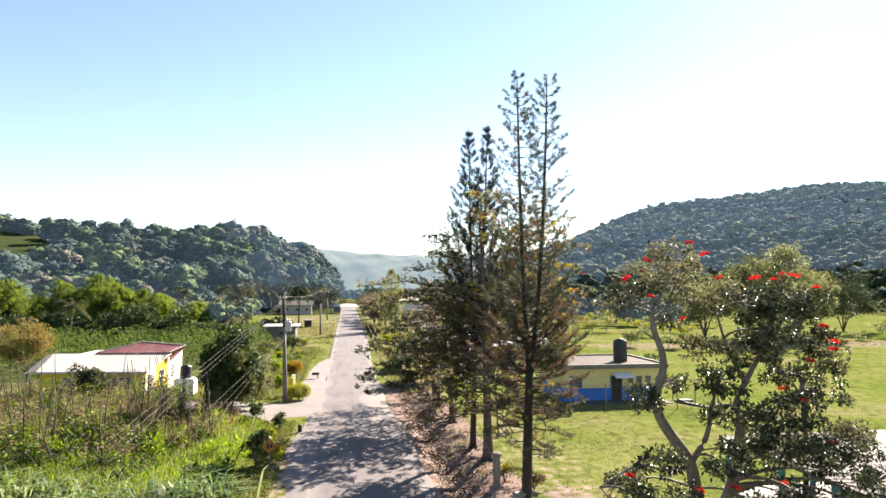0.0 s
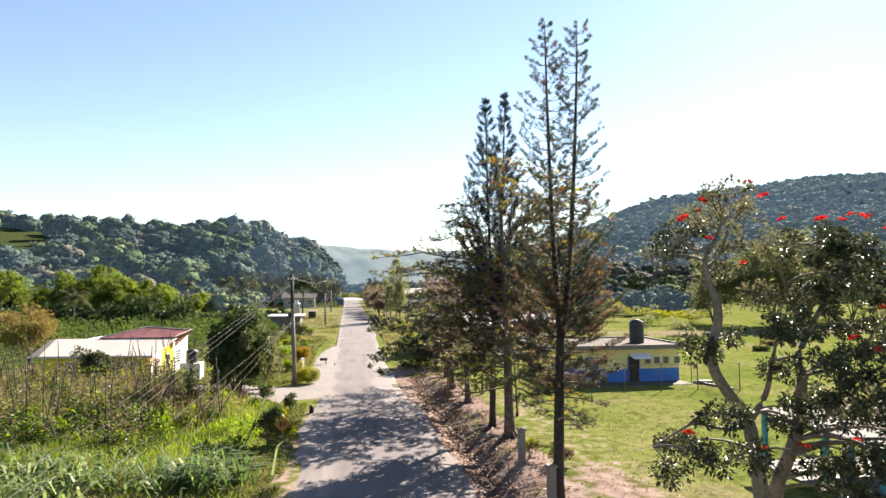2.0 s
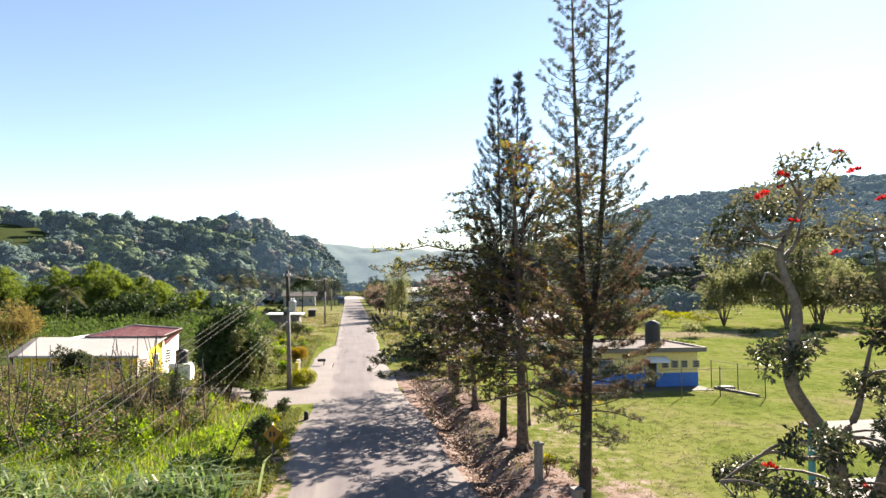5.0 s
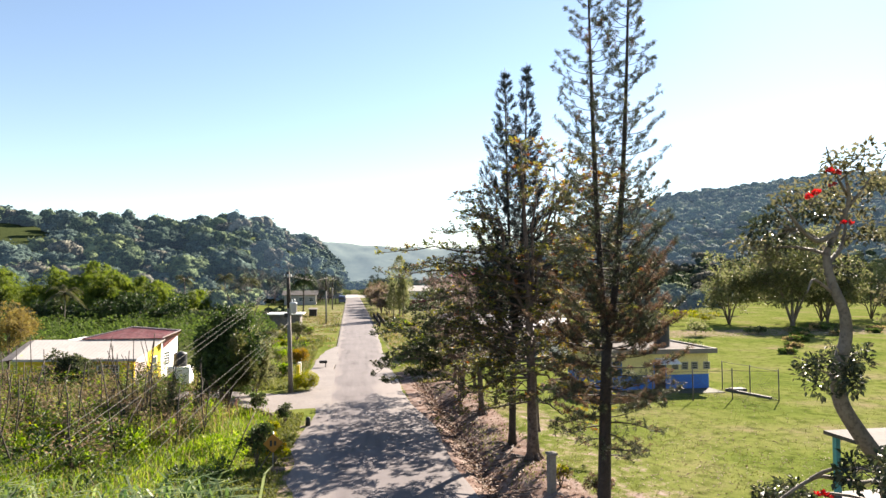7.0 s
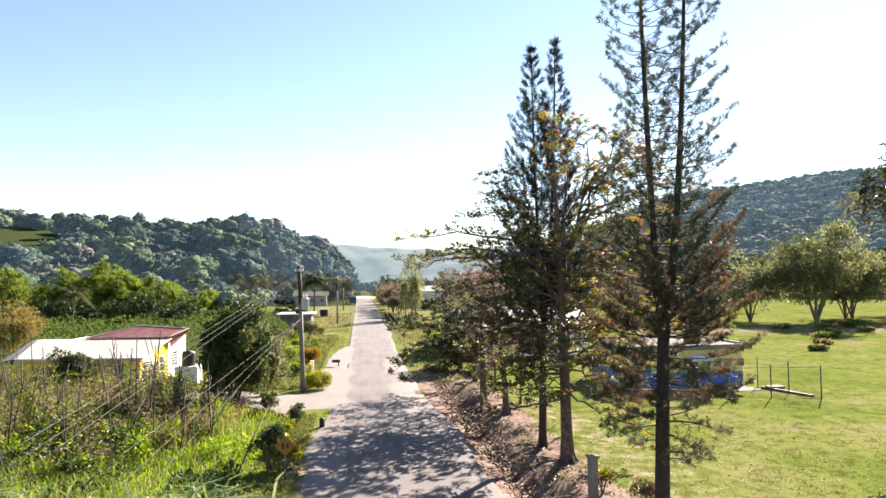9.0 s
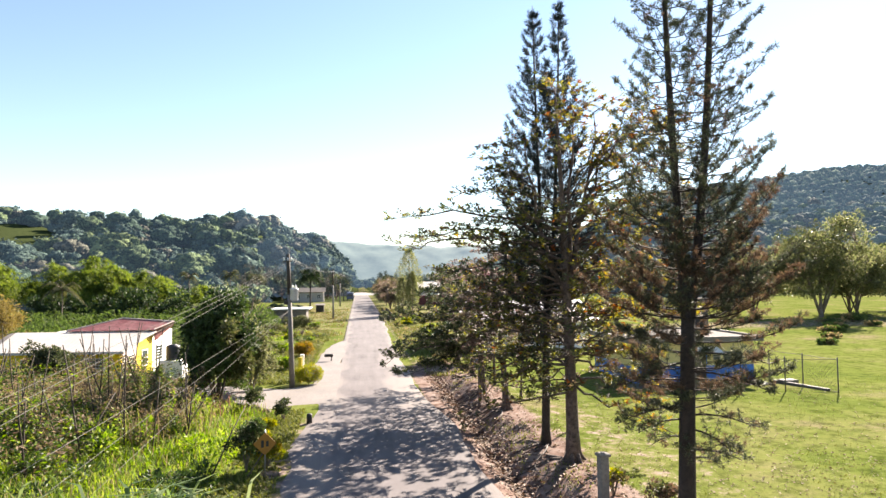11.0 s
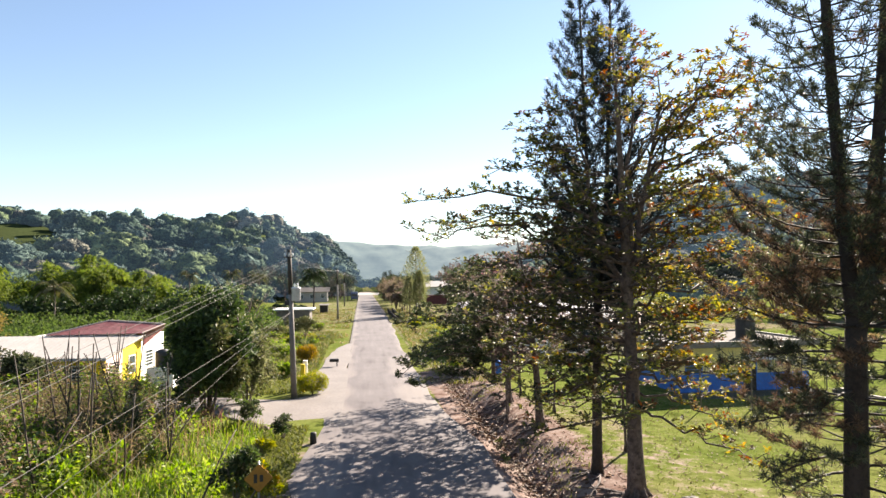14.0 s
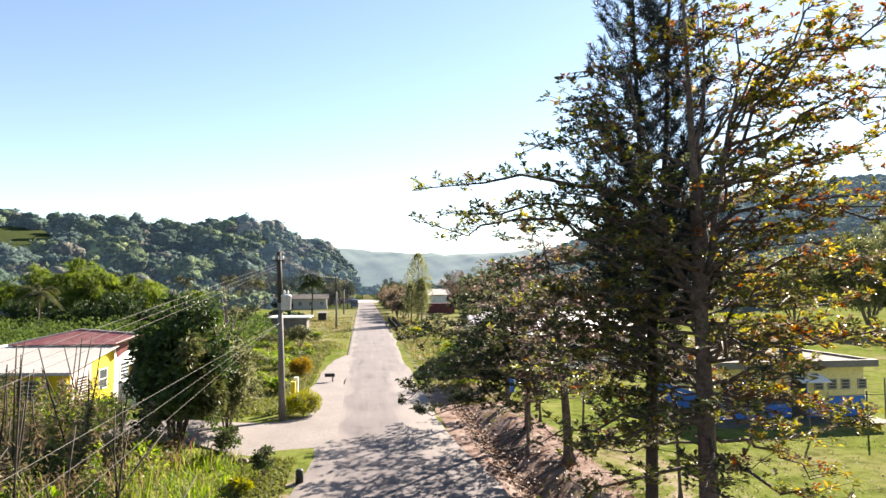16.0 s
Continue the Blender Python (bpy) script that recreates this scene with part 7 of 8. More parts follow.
def rough_grass():
    b = Build()
    n = 24000
    x = np.concatenate([rng.uniform(-16, -4.0, n // 2), rng.uniform(3.0, 12, n - n // 2)])
    y = rng.uniform(56, 165, n)
    keep = (noise2(x, y, 2.2, 8.0) > -0.2) & ~((x < 0) & (x > -5.9) & (y < 84.5)) & ~((x > 7.6) & (y < 80))
    x, y = x[keep], y[keep]
    d = np.stack([rng.normal(0, 0.5, len(x)), rng.normal(0, 0.5, len(x)), np.ones(len(x))], 1)
    b.blades(np.stack([x, y, height(x, y) - 0.02], 1), d, rng.uniform(0.2, 0.65, len(x)), 0.09, (rng.random(len(x)) < 0.4).astype(int))
    solid("rough_grass", b, ["grass_verge", "grass_dry"], "rough olive and dry grass along the far verges", "grass", kind="stuff")


rough_grass()

M["pink_bloom"] = leafy("pink_bloom", [(0.3, 0.1, 0.17), (0.4, 0.16, 0.25), (0.16, 0.1, 0.09)], rough=0.6, through_light=0.4)
M["maroon_leaf"] = leafy("maroon_leaf", [(0.05, 0.025, 0.028), (0.085, 0.04, 0.042), (0.05, 0.045, 0.03)], rough=0.5, through_light=0.3)
round_tree("blossom_tree", "pink flowering tree among the far trees", (33.0, 196.0), 13.0, 4.6, 24, 2600, 0.42, ["pink_bloom", "leaf_olive"], trunk=0.16, low=0.2, group="far roadside trees", lite=True, pick=lambda c: int(rng.random() < 0.45))
round_tree("maroon_tree", "dense dark maroon tree beyond the shed", (27.0, 205.0), 12.0, 4.8, 24, 2600, 0.42, ["maroon_leaf", "pink_leaf"], trunk=0.16, low=0.1, group="far roadside trees", lite=True, pick=lambda c: int(rng.random() < 0.4))
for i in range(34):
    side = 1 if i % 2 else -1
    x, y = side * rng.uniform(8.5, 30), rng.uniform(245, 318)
    round_tree("roadside_tree", "hazy blue-green tree at the far end of the road", (x, y), rng.uniform(7, 12), rng.uniform(3.6, 5.6), 18, 1100, 0.55, ["hill_leaf_haze", "hill_leaf_dark"], trunk=0.14, low=0.0, group="far roadside trees", lite=True, pick=lambda c: int(rng.random() < 0.4))

# ---- yellow house with the cream and red roofs ----
HX, HY, HT = -17.6, 54.3, -5.0


def window(parent, x0, x1, z0, z1, y, axis_="y", depth=0.1, bars=3, frame_mat="white_paint", face=-1):
    """A framed window with louvre slats on a wall face."""
    w = Build()
    fr = 0.06

    def box(bld, a, c, mat=0):
        if axis_ == "y":
            bld.box((a[0], y + face * a[2] if face > 0 else y - a[2], a[1]), (c[0], y + face * c[2] if face > 0 else y - c[2], c[1]), mat)
        else:
            bld.box((y + face * a[2], a[0], a[1]), (y + face * c[2], c[0], c[1]), mat)
    box(w, (x0 - fr, z0 - fr, -0.02), (x1 + fr, z0, 0.05))
    box(w, (x0 - fr, z1, -0.02), (x1 + fr, z1 + fr, 0.05))
    box(w, (x0 - fr, z0, -0.02), (x0, z1, 0.05))
    box(w, (x1, z0, -0.02), (x1 + fr, z1, 0.05))
    win = part("window", w, [frame_mat], parent)
    p = Build()
    box(p, (x0, z0, -0.01), (x1, z1, 0.012))
    part("pane", p, ["glass"], win, "dark glass")
    for i in range(bars):
        s = Build()
        zz = z0 + (z1 - z0) * (i + 1) / (bars + 1)
        box(s, (x0, zz - 0.02, 0.012), (x1, zz + 0.02, 0.045))
        part("slat", s, [frame_mat], win)
    return win


def wall_ring(build, lo, hi, z0, z1, t, mat=0, skip=()):
    x0, y0 = lo
    x1, y1 = hi
    if "front" not in skip:
        build.box((x0, y0, z0), (x1, y0 + t, z1), mat)
    build.box((x0, y1 - t, z0), (x1, y1, z1), mat)
    build.box((x0, y0 + t, z0), (x0 + t, y1 - t, z1), mat)
    build.box((x1 - t, y0 + t, z0), (x1, y1 - t, z1), mat)


house = thing("house", "single-storey yellow house with cream and rusty red roofs", "house", (HX, HY, 0.05), HT)
SLOPE = 0.95 / 5.4


def side_wall(build, x0, x1, y0, y1, z0, drop=0.03, mat=0):
    """A wall whose top follows the sloping roof."""
    a, c = 2.5 + y0 * SLOPE - drop, 2.5 + y1 * SLOPE - drop
    v = [(x, y, z) for x in (x0, x1) for y, z in ((y0, z0), (y1, z0), (y1, c), (y0, a))]
    build.add(v, [(0, 3, 2, 1), (4, 5, 6, 7), (0, 1, 5, 4), (1, 2, 6, 5), (2, 3, 7, 6), (3, 0, 4, 7)], mat)


b = Build()
b.box((-9.0, 0.9, -0.4), (-0.5, 1.08, 2.62))
part("wall", b, ["yellow_paint"], house, "yellow painted front wall")
b = Build()
side_wall(b, -0.68, -0.5, 1.08, 5.9, -0.4)
part("wall", b, ["yellow_paint"], house, "yellow painted side wall")
b = Build()
side_wall(b, -9.0, -8.82, 1.08, 5.3, -0.4)
part("wall", b, ["yellow_paint"], house, "yellow painted side wall")
b = Build()
side_wall(b, -0.502, -0.485, 0.95, 3.1, -0.4, 0.06)
part("wall_facing", b, ["pink_paint"], house, "pale pinkish painted wall panel")
b = Build()
wall_ring(b, (-9.0, 5.92), (-0.85, 10.6), -0.4, 3.25, 0.18)
part("wall", b, ["white_paint"], house, "white rear wall")
b = Build()
sheet(b, [(-9.0, 0.25, 2.5), (0.0, 0.0, 2.5), (0.0, 5.4, 3.45), (-10.4, 5.4, 3.45)], 0.06, 0, ribs=30, rib=0.012)
part("roof", b, ["cream_roof"], house, "cream ribbed metal roof")
b = Build()
v = [(x, y + e, z) for x, y in ((-9.0, 0.25), (0.0, 0.0)) for e in (-0.03, 0.03) for z in (2.34, 2.48)]
b.add(v, [(0, 1, 3, 2), (4, 6, 7, 5), (0, 4, 5, 1), (2, 3, 7, 6), (0, 2, 6, 4), (1, 5, 7, 3)])
part("fascia", b, ["cream_roof"], house)
b = Build()
sheet(b, [(-10.1, 0.35, 2.3), (-9.01, 0.25, 2.5), (-10.41, 5.4, 3.45), (-10.9, 5.4, 3.35)], 0.05, 0, ribs=3, rib=0.02)
part("roof", b, ["grey_roof"], house, "faded brown roof edge")
b = Build()
A, B_, C, D = (-6.6, 5.15, 3.52), (-0.1, 5.15, 3.56), (-1.3, 10.9, 3.4), (-6.6, 10.9, 3.45)
R1, R2 = (-3.4, 7.4, 4.32), (0.8, 6.7, 4.05)
for q in ((A, B_, R2, R1), (C, D, R1, R2)):
    sheet(b, q, 0.05, 0, ribs=14, rib=0.015)
sheet(b, (D, A, tuple(np.array(R1) + [0.01, -0.03, 0.0]), tuple(np.array(R1) - [0.01, -0.03, 0.0])), 0.05, 0, ribs=12, rib=0.015)
part("roof", b, ["red_roof"], house, "faded red hipped metal roof with rust")
b = Build()
gable = [(B_[0], B_[1] + 0.02, B_[2] - 0.06), (R2[0] - 0.02, R2[1], R2[2] - 0.06), (0.3, 8.0, 3.72), (-0.24, 5.7, 2.65)]
v = [(x + dx, y, z) for dx in (-0.04, 0.0) for x, y, z in gable]
b.add(v, [(0, 1, 5, 4), (1, 2, 6, 5), (2, 3, 7, 6), (3, 0, 4, 7), (0, 3, 2, 1), (4, 5, 6, 7)])
part("gable_sheet", b, ["red_roof"], house, "rusty red metal sheet under the verge")
for p, q in ((A, R1), (B_, R2), (C, R2), (R1, R2)):
    b = Build()
    b.tube([np.array(p) + [0, 0, 0.03], np.array(q) + [0, 0, 0.04]], 0.05, 6)
    part("ridge_cap", b, ["pink_paint"], house, "pale pinkish ridge flashing")
window(house, -3.2, -1.7, 0.9, 1.9, 0.9, bars=4)
window(house, -7.2, -5.7, 0.9, 1.9, 0.9, bars=4)
window(house, 1.5, 2.6, 0.8, 2.0, -0.485, axis_="x", bars=7, frame_mat="pink_paint", face=1)
window(house, 4.0, 4.9, 1.0, 2.1, -0.5, axis_="x", bars=1, frame_mat="white_paint", face=1)
window(house, 7.4, 8.6, 1.0, 2.1, -0.85, axis_="x", bars=4, face=1)
for x in (-4.6, -0.3, -9.0):
    b = Build()
    b.box((x - 0.07, 0.12, -0.4), (x + 0.07, 0.26, 2.15))
    part("porch_post", b, ["yellow_paint"], house)


def barrel(at, r, h, label, mat="black_plastic", name="water_tank"):
    """A ribbed plastic tank with a domed lid."""
    b = Build()
    prof = [(0, 0), (r, 0.0)]
    k = 6
    for i in range(k):
        z0 = h * 0.86 * i / k
        prof += [(r, z0 + 0.02), (r * 0.965, z0 + h * 0.86 / k * 0.45), (r, z0 + h * 0.86 / k * 0.9)]
    prof += [(r * 0.9, h * 0.92), (r * 0.45, h * 0.985), (r * 0.44, h), (0.001, h)]
    sides = 24
    ang = np.linspace(0, 2 * np.pi, sides, endpoint=False)
    v = np.array([[q[0] * math.cos(a), q[0] * math.sin(a), q[1]] for q in prof for a in ang])
    f = [(i * sides + j, i * sides + (j + 1) % sides, (i + 1) * sides + (j + 1) % sides, (i + 1) * sides + j) for i in range(len(prof) - 1) for j in range(sides)]
    b.add(v, f)
    return solid(name, b, [mat], label, "tank", at, smooth=True)


barrel((-15.5, 58.2, 1.45), 0.5, 1.15, "dark blue-black water tank beside the house")
b = Build()
bevel_box(b, (-0.85, -0.7, -1.4), (0.85, 0.7, 0.0), 0.03)
solid("tank_stand", b, ["white_paint"], "white block stand under the water tank", "stand", (-15.5, 58.2, 1.445))

# ---- blue and yellow building on the lawn ----
bld = thing("utility_building", "small flat-roofed building painted pale yellow over blue", "building", (0, 0, 0))
X0, X1, Y0, Y1 = 16.6, 25.3, 49.6, 56.6
b = Build()
wall_ring(b, (X0, Y0), (X1, Y1), 1.12, 2.75, 0.2)
part("wall", b, ["pale_yellow"], bld, "pale yellow upper wall")
b = Build()
wall_ring(b, (X0 - 0.02, Y0 - 0.02), (X1 + 0.02, Y1 + 0.02), -0.1, 1.12, 0.24)
part("wall", b, ["blue_paint"], bld, "bright blue lower wall")
b = Build()
b.box((X0 - 0.45, Y0 - 0.5, 2.75), (X1 + 0.5, Y1 + 0.4, 2.95), 0)
b.box((X0 - 0.45, Y0 - 0.5, 2.95), (X1 + 0.5, Y0 - 0.35, 3.12), 0)
b.box((X0 - 0.45, Y1 + 0.25, 2.95), (X1 + 0.5, Y1 + 0.4, 3.12), 0)
b.box((X0 - 0.45, Y0 - 0.35, 2.95), (X0 - 0.3, Y1 + 0.25, 3.12), 0)
b.box((X1 + 0.35, Y0 - 0.35, 2.95), (X1 + 0.5, Y1 + 0.25, 3.12), 0)
roof = part("roof_slab", b, ["concrete"], bld, "pale concrete roof slab with a raised edge")
b = Build()
b.box((X0 - 0.3, Y0 - 0.35, 2.954), (X1 + 0.35, Y1 + 0.25, 2.99), 0)
part("roof_felt", b, ["roof_felt"], bld, "dark stained roof felt")
b = Build()
b.box((20.85, Y0 - 0.06, 0.0), (21.75, Y0 - 0.03, 2.05))
door = part("door", b, ["dark_wood"], bld, "dark brown door")
b = Build()
b.box((20.78, Y0 - 0.08, 0.0), (20.85, Y0 - 0.02, 2.12))
b.box((21.75, Y0 - 0.08, 0.0), (21.82, Y0 - 0.02, 2.12))
b.box((20.78, Y0 - 0.08, 2.05), (21.82, Y0 - 0.02, 2.12))
part("door_frame", b, ["blue_paint"], bld)
b = Build()
b.tube([(21.68, Y0 - 0.075, 1.0), (21.68, Y0 - 0.11, 1.02), (21.6, Y0 - 0.11, 1.02)], 0.015, 6)
part("handle", b, ["metal"], door, "metal handle")
b = Build()
sheet(b, [(20.9, Y0 - 0.95, 2.05), (22.6, Y0 - 0.95, 2.05), (22.6, Y0 - 0.05, 2.4), (20.9, Y0 - 0.05, 2.4)], 0.05, 0, ribs=6, rib=0.02)
part("awning", b, ["white_paint"], bld, "white metal awning over the door")
b = Build()
b.box((20.5, Y0 - 1.2, -0.1), (22.6, Y0 - 0.06, 0.06))
part("step", b, ["blue_paint"], bld, "blue painted doorstep")
for x in (22.35, 23.15, 23.95, 24.95):
    window(bld, x, x + 0.42, 1.55, 2.0, Y0, bars=2, frame_mat="pale_concrete")
window(bld, 17.2, 18.2, 1.2, 2.1, Y0, bars=3, frame_mat="blue_paint")
barrel((22.9, 52.2, 2.995), 0.62, 2.0, "black ribbed plastic water tank on the roof")
b = Build()
b.box((15.6, Y0 - 2.0, -0.06), (25.4, Y0 - 0.1, 0.07))
solid("apron_slab", b, ["old_concrete"], "stained concrete slab in front of the building", "slab", kind="structure")
b = Build()
bevel_box(b, (-0.55, -0.35, 0), (0.55, 0.35, 0.22), 0.04)
solid("well_cover", b, ["grey_roof"], "grey concrete well cover on the ground", "slab", (26.6, 47.9, 0.06))

barrel((7.8, 59.6, g(7.8, 59.6)), 0.3, 0.95, "bright blue plastic drum on the grass", "blue_paint", "drum")

# wire fence beside it
fence = thing("wire_fence", "rusty chain-link fence on thin metal posts", "fence", (0, 0, 0))
posts = [(15.4, 44.9), (18.3, 44.9), (21.2, 44.85), (24.1, 44.8), (27.1, 44.1), (26.7, 46.6), (26.2, 49.2)]
post_mesh = Build()
post_mesh.tube([(0, 0, -0.2), (0, 0, 2.15)], 0.04, 7)
post_mesh = post_mesh.mesh("post", ["grey_roof"], True)
for x, y in posts:
    p = new("post", post_mesh)
    p.parent = fence
    p.location = (x, y, g(x, y))
for (xa, ya), (xb, yb) in zip(posts[:-1], posts[1:]):
    for z in (0.1, 2.08):
        r = Build()
        r.tube([(xa, ya, z), ((xa + xb) / 2, (ya + yb) / 2, z - 0.03), (xb, yb, z)], 0.014, 5)
        part("rail", r, ["grey_roof"], fence)
    w = Build()
    L = math.hypot(xb - xa, yb - ya)
    for i in range(int(L / 0.3)):
        for s in (-1, 1):
            a0, a1 = i * 0.3 / L, min(1.0, max(0.0, i * 0.3 / L + s * 1.9 / L))
            z1 = 0.12 + 1.95 * min(1.0, abs(a1 - a0) * L / 1.9)
            w.tube([(xa + (xb - xa) * a0, ya + (yb - ya) * a0, 0.12), (xa + (xb - xa) * a1, ya + (yb - ya) * a1, z1)], 0.004, 3, cap=False)
    part("wire_mesh", w, ["wire"], fence, "thin wire mesh")
b = Build()
b.box((-1.9, -0.1, -0.1), (1.9, 0.1, 0.16))
solid("kerb_wall", b, ["grey_roof"], "low dark concrete edging under the fence", "edging", (26.5, 46.6, g(26.5, 46.6)), 106)

# ---- long building behind the trees ----
hall = thing("long_building", "long low building with a pale metal roof", "building", (0, 0, 0))
b = Build()
wall_ring(b, (8.2, 70.5), (21.6, 80.5), -0.1, 3.0, 0.2)
part("wall", b, ["white_paint"], hall)
b = Build()
sheet(b, [(7.4, 69.5, 2.85), (22.4, 69.5, 2.85), (22.4, 75.5, 4.8), (7.4, 75.5, 4.8)], 0.05, 0, ribs=36, rib=0.03)
part("roof", b, ["zinc_roof"], hall, "pale ribbed metal roof slope")
b = Build()
sheet(b, [(22.4, 81.5, 2.85), (7.4, 81.5, 2.85), (7.4, 75.5, 4.8), (22.4, 75.5, 4.8)], 0.05, 0, ribs=36, rib=0.03)
part("roof", b, ["zinc_roof"], hall, "pale ribbed metal roof slope")
for x0 in (8.2, 21.4):
    b = Build()
    v = [(x, y, z) for x in (x0, x0 + 0.2) for y, z in ((70.5, 2.98), (80.5, 2.98), (75.5, 4.62))]
    b.add(v, [(0, 2, 1), (3, 4, 5)])
    b.add(v, [(0, 1, 4, 3), (1, 2, 5, 4), (2, 0, 3, 5)])
    part("gable", b, ["white_paint"], hall)
for x in np.arange(9.6, 20.5, 2.9):
    window(hall, x, x + 1.2, 1.0, 2.0, 70.5, bars=3)
# ---- teal building beside the flame tree ----
tb = thing("roadside_shelter", "teal-walled building with a pale concrete flat roof", "building", (0, 0, 0))
b = Build()
wall_ring(b, (18.2, 19.3), (29.0, 22.6), -0.1, 2.3, 0.2)
part("wall", b, ["teal_paint"], tb, "teal painted wall")
b = Build()
b.box((16.3, 18.7, 2.32), (29.5, 27.3, 2.46))
part("roof_slab", b, ["slab_roof"], tb, "pale flat roof slab with a blue-grey edge")
for x, y in ((16.6, 27.0), (16.6, 23.4), (16.6, 19.1), (21.0, 27.0), (25.5, 27.0)):
    b = Build()
    bevel_box(b, (x - 0.1, y - 0.1, -0.1), (x + 0.1, y + 0.1, 2.32), 0.015)
    part("post", b, ["teal_paint"], tb, "teal painted post")
b = Build()
b.box((16.3, 18.9, -0.1), (29.2, 27.2, 0.12))
part("floor_slab", b, ["grey_roof"], tb, "grey concrete floor slab")
window(tb, 19.9, 21.5, 1.0, 1.9, 18.2, axis_="x", bars=3, face=-1)
b = Build()
b.tube([(0, 0, -0.2), (0.02, 0, 2.6), (0.0, 0.03, 5.25)], [0.13, 0.12, 0.11], 9)
solid("wooden_post", b, ["dark_wood"], "tall dark weathered wooden post", "post", (20.3, 26.6, g(20.3, 26.6)), smooth=True)

# ---- poles and power lines ----


def utility_pole(at, h, lean=0.0, transformer=False, label="tall concrete utility pole with a dark wooden top"):
    t = thing("utility_pole", label, "utility pole", (at[0], at[1], g(at[0], at[1])), group="utility poles")
    top = np.array([lean, 0, h])
    b = Build()
    b.tube([(0, 0, -0.2), top * 0.35, top * 0.7], [0.19, 0.165, 0.14], 10)
    part("shaft", b, ["concrete"], t, "grey concrete shaft", True)
    b = Build()
    b.tube([top * 0.695, top], [0.145, 0.125], 10)
    part("pole_top", b, ["dark_wood"], t, "black tarred upper length", True)
    b = Build()
    bevel_box(b, (lean - 0.3, -0.16, h - 0.5), (lean + 0.28, -0.09, h - 0.44), 0.01)
    part("crossarm", b, ["dark_wood"], t)
    for x in (-0.25, 0.0, 0.23):
        b = Build()
        b.tube([(lean + x, -0.11, h - 0.43), (lean + x, -0.11, h - 0.33), (lean + x, -0.11, h - 0.25), (lean + x, -0.11, h - 0.2)], [0.03, 0.055, 0.04, 0.02], 8)
        part("insulator", b, ["white_paint"], t, smooth=True)
    if transformer:
        b = Build()
        ang = np.linspace(0, 2 * np.pi, 18, endpoint=False)
        c = np.array([0.33 + lean * 0.7, -0.08, 5.85])
        prof = [(0.001, 0), (0.24, 0.02), (0.27, 0.06), (0.27, 0.72), (0.29, 0.74), (0.29, 0.8), (0.22, 0.86), (0.001, 0.88)]
        v = [c + [q[0] * math.cos(a), q[0] * math.sin(a), q[1]] for q in prof for a in ang]
        f = [(i * 18 + j, i * 18 + (j + 1) % 18, (i + 1) * 18 + (j + 1) % 18, (i + 1) * 18 + j) for i in range(len(prof) - 1) for j in range(18)]
        b.add(v, f)
        can = part("transformer", b, ["grey_enamel"], t, "pale grey transformer can", True)
        for dx in (-0.1, 0.1):
            b = Build()
            b.tube([c + [dx, 0, 0.84], c + [dx, 0, 0.98], c + [dx, 0, 1.1]], [0.045, 0.055, 0.02], 8)
            part("bushing", b, ["white_paint"], can, smooth=True)
        b = Build()
        b.box((0.05, -0.1, 6.1), (0.2, -0.04, 6.5))
        part("bracket", b, ["metal"], t)
        b = Build()
        bevel_box(b, (-0.55, -0.12, 5.6), (-0.15, 0.05, 5.9), 0.02)
        part("junction_box", b, ["black_paint"], t, "black junction box")
    return t


utility_pole((-6.3, 52.8), 9.0, -0.3, True)
utility_pole((-6.4, 126.0), 9.1, -0.1, False)
utility_pole((-6.8, 184.0), 9.1)
utility_pole((-6.9, 232.0), 9.1)
utility_pole((-7.0, 285.0), 9.1)
utility_pole((-9.2, -3.2), 9.1, 0.0)


def wire(a, c, sag, r, label="thin pale power cable between poles", group="power cables"):
    b = Build()
    t = np.linspace(0, 1, 26)[:, None]
    pts = np.array(a) * (1 - t) + np.array(c) * t
    pts[:, 2] -= (4 * sag * t * (1 - t))[:, 0]
    b.tube(pts, r, 5)
    solid("power_cable", b, ["wire"], label, "cable", group=group, smooth=True)


for i, z in enumerate((8.4, 8.25, 8.1)):
    wire((-6.7, 52.7, z), (-9.9 + 0.3 * i, -3.0, 2.3 - 0.15 * i), 0.0, 0.0055)
for x2, z2 in ((-8.1, 3.3), (-8.4, 1.9), (-9.2, -0.3)):
    wire((-6.5, 52.7, 5.2), (x2, -3.0, z2), 0.0, 0.0055)
for dx in (-0.25, 0.0, 0.23):
    for (xa, ya), (xb, yb) in (((-6.6, 52.8), (-6.5, 126)), ((-6.5, 126), (-6.8, 184)), ((-6.8, 184), (-6.9, 232)), ((-6.9, 232), (-7.0, 285))):
        wire((xa + dx, ya, 8.8), (xb + dx, yb, 8.85), 0.45, 0.009)

# ---- small roadside things ----
sign = thing("road_sign", "yellow diamond warning sign on a leaning metal post", "road sign", (-5.3, 33.5, g(-5.3, 33.5)), 6)
b = Build()
b.tube([(0, 0, -0.2), (0, 0, 1.75)], 0.03, 8)
part("post", b, ["metal"], sign, smooth=True)
b = Build()
q = 0.42
b.add([(0, -0.04, 1.25 - q), (q, -0.04, 1.25), (0, -0.04, 1.25 + q), (-q, -0.04, 1.25), (0, -0.03, 1.25 - q), (q, -0.03, 1.25), (0, -0.03, 1.25 + q), (-q, -0.03, 1.25)],
      [(0, 1, 2, 3), (7, 6, 5, 4), (0, 4, 5, 1), (1, 5, 6, 2), (2, 6, 7, 3), (3, 7, 4, 0)])
plate = part("plate", b, ["sign_yellow"], sign, "faded yellow diamond plate")
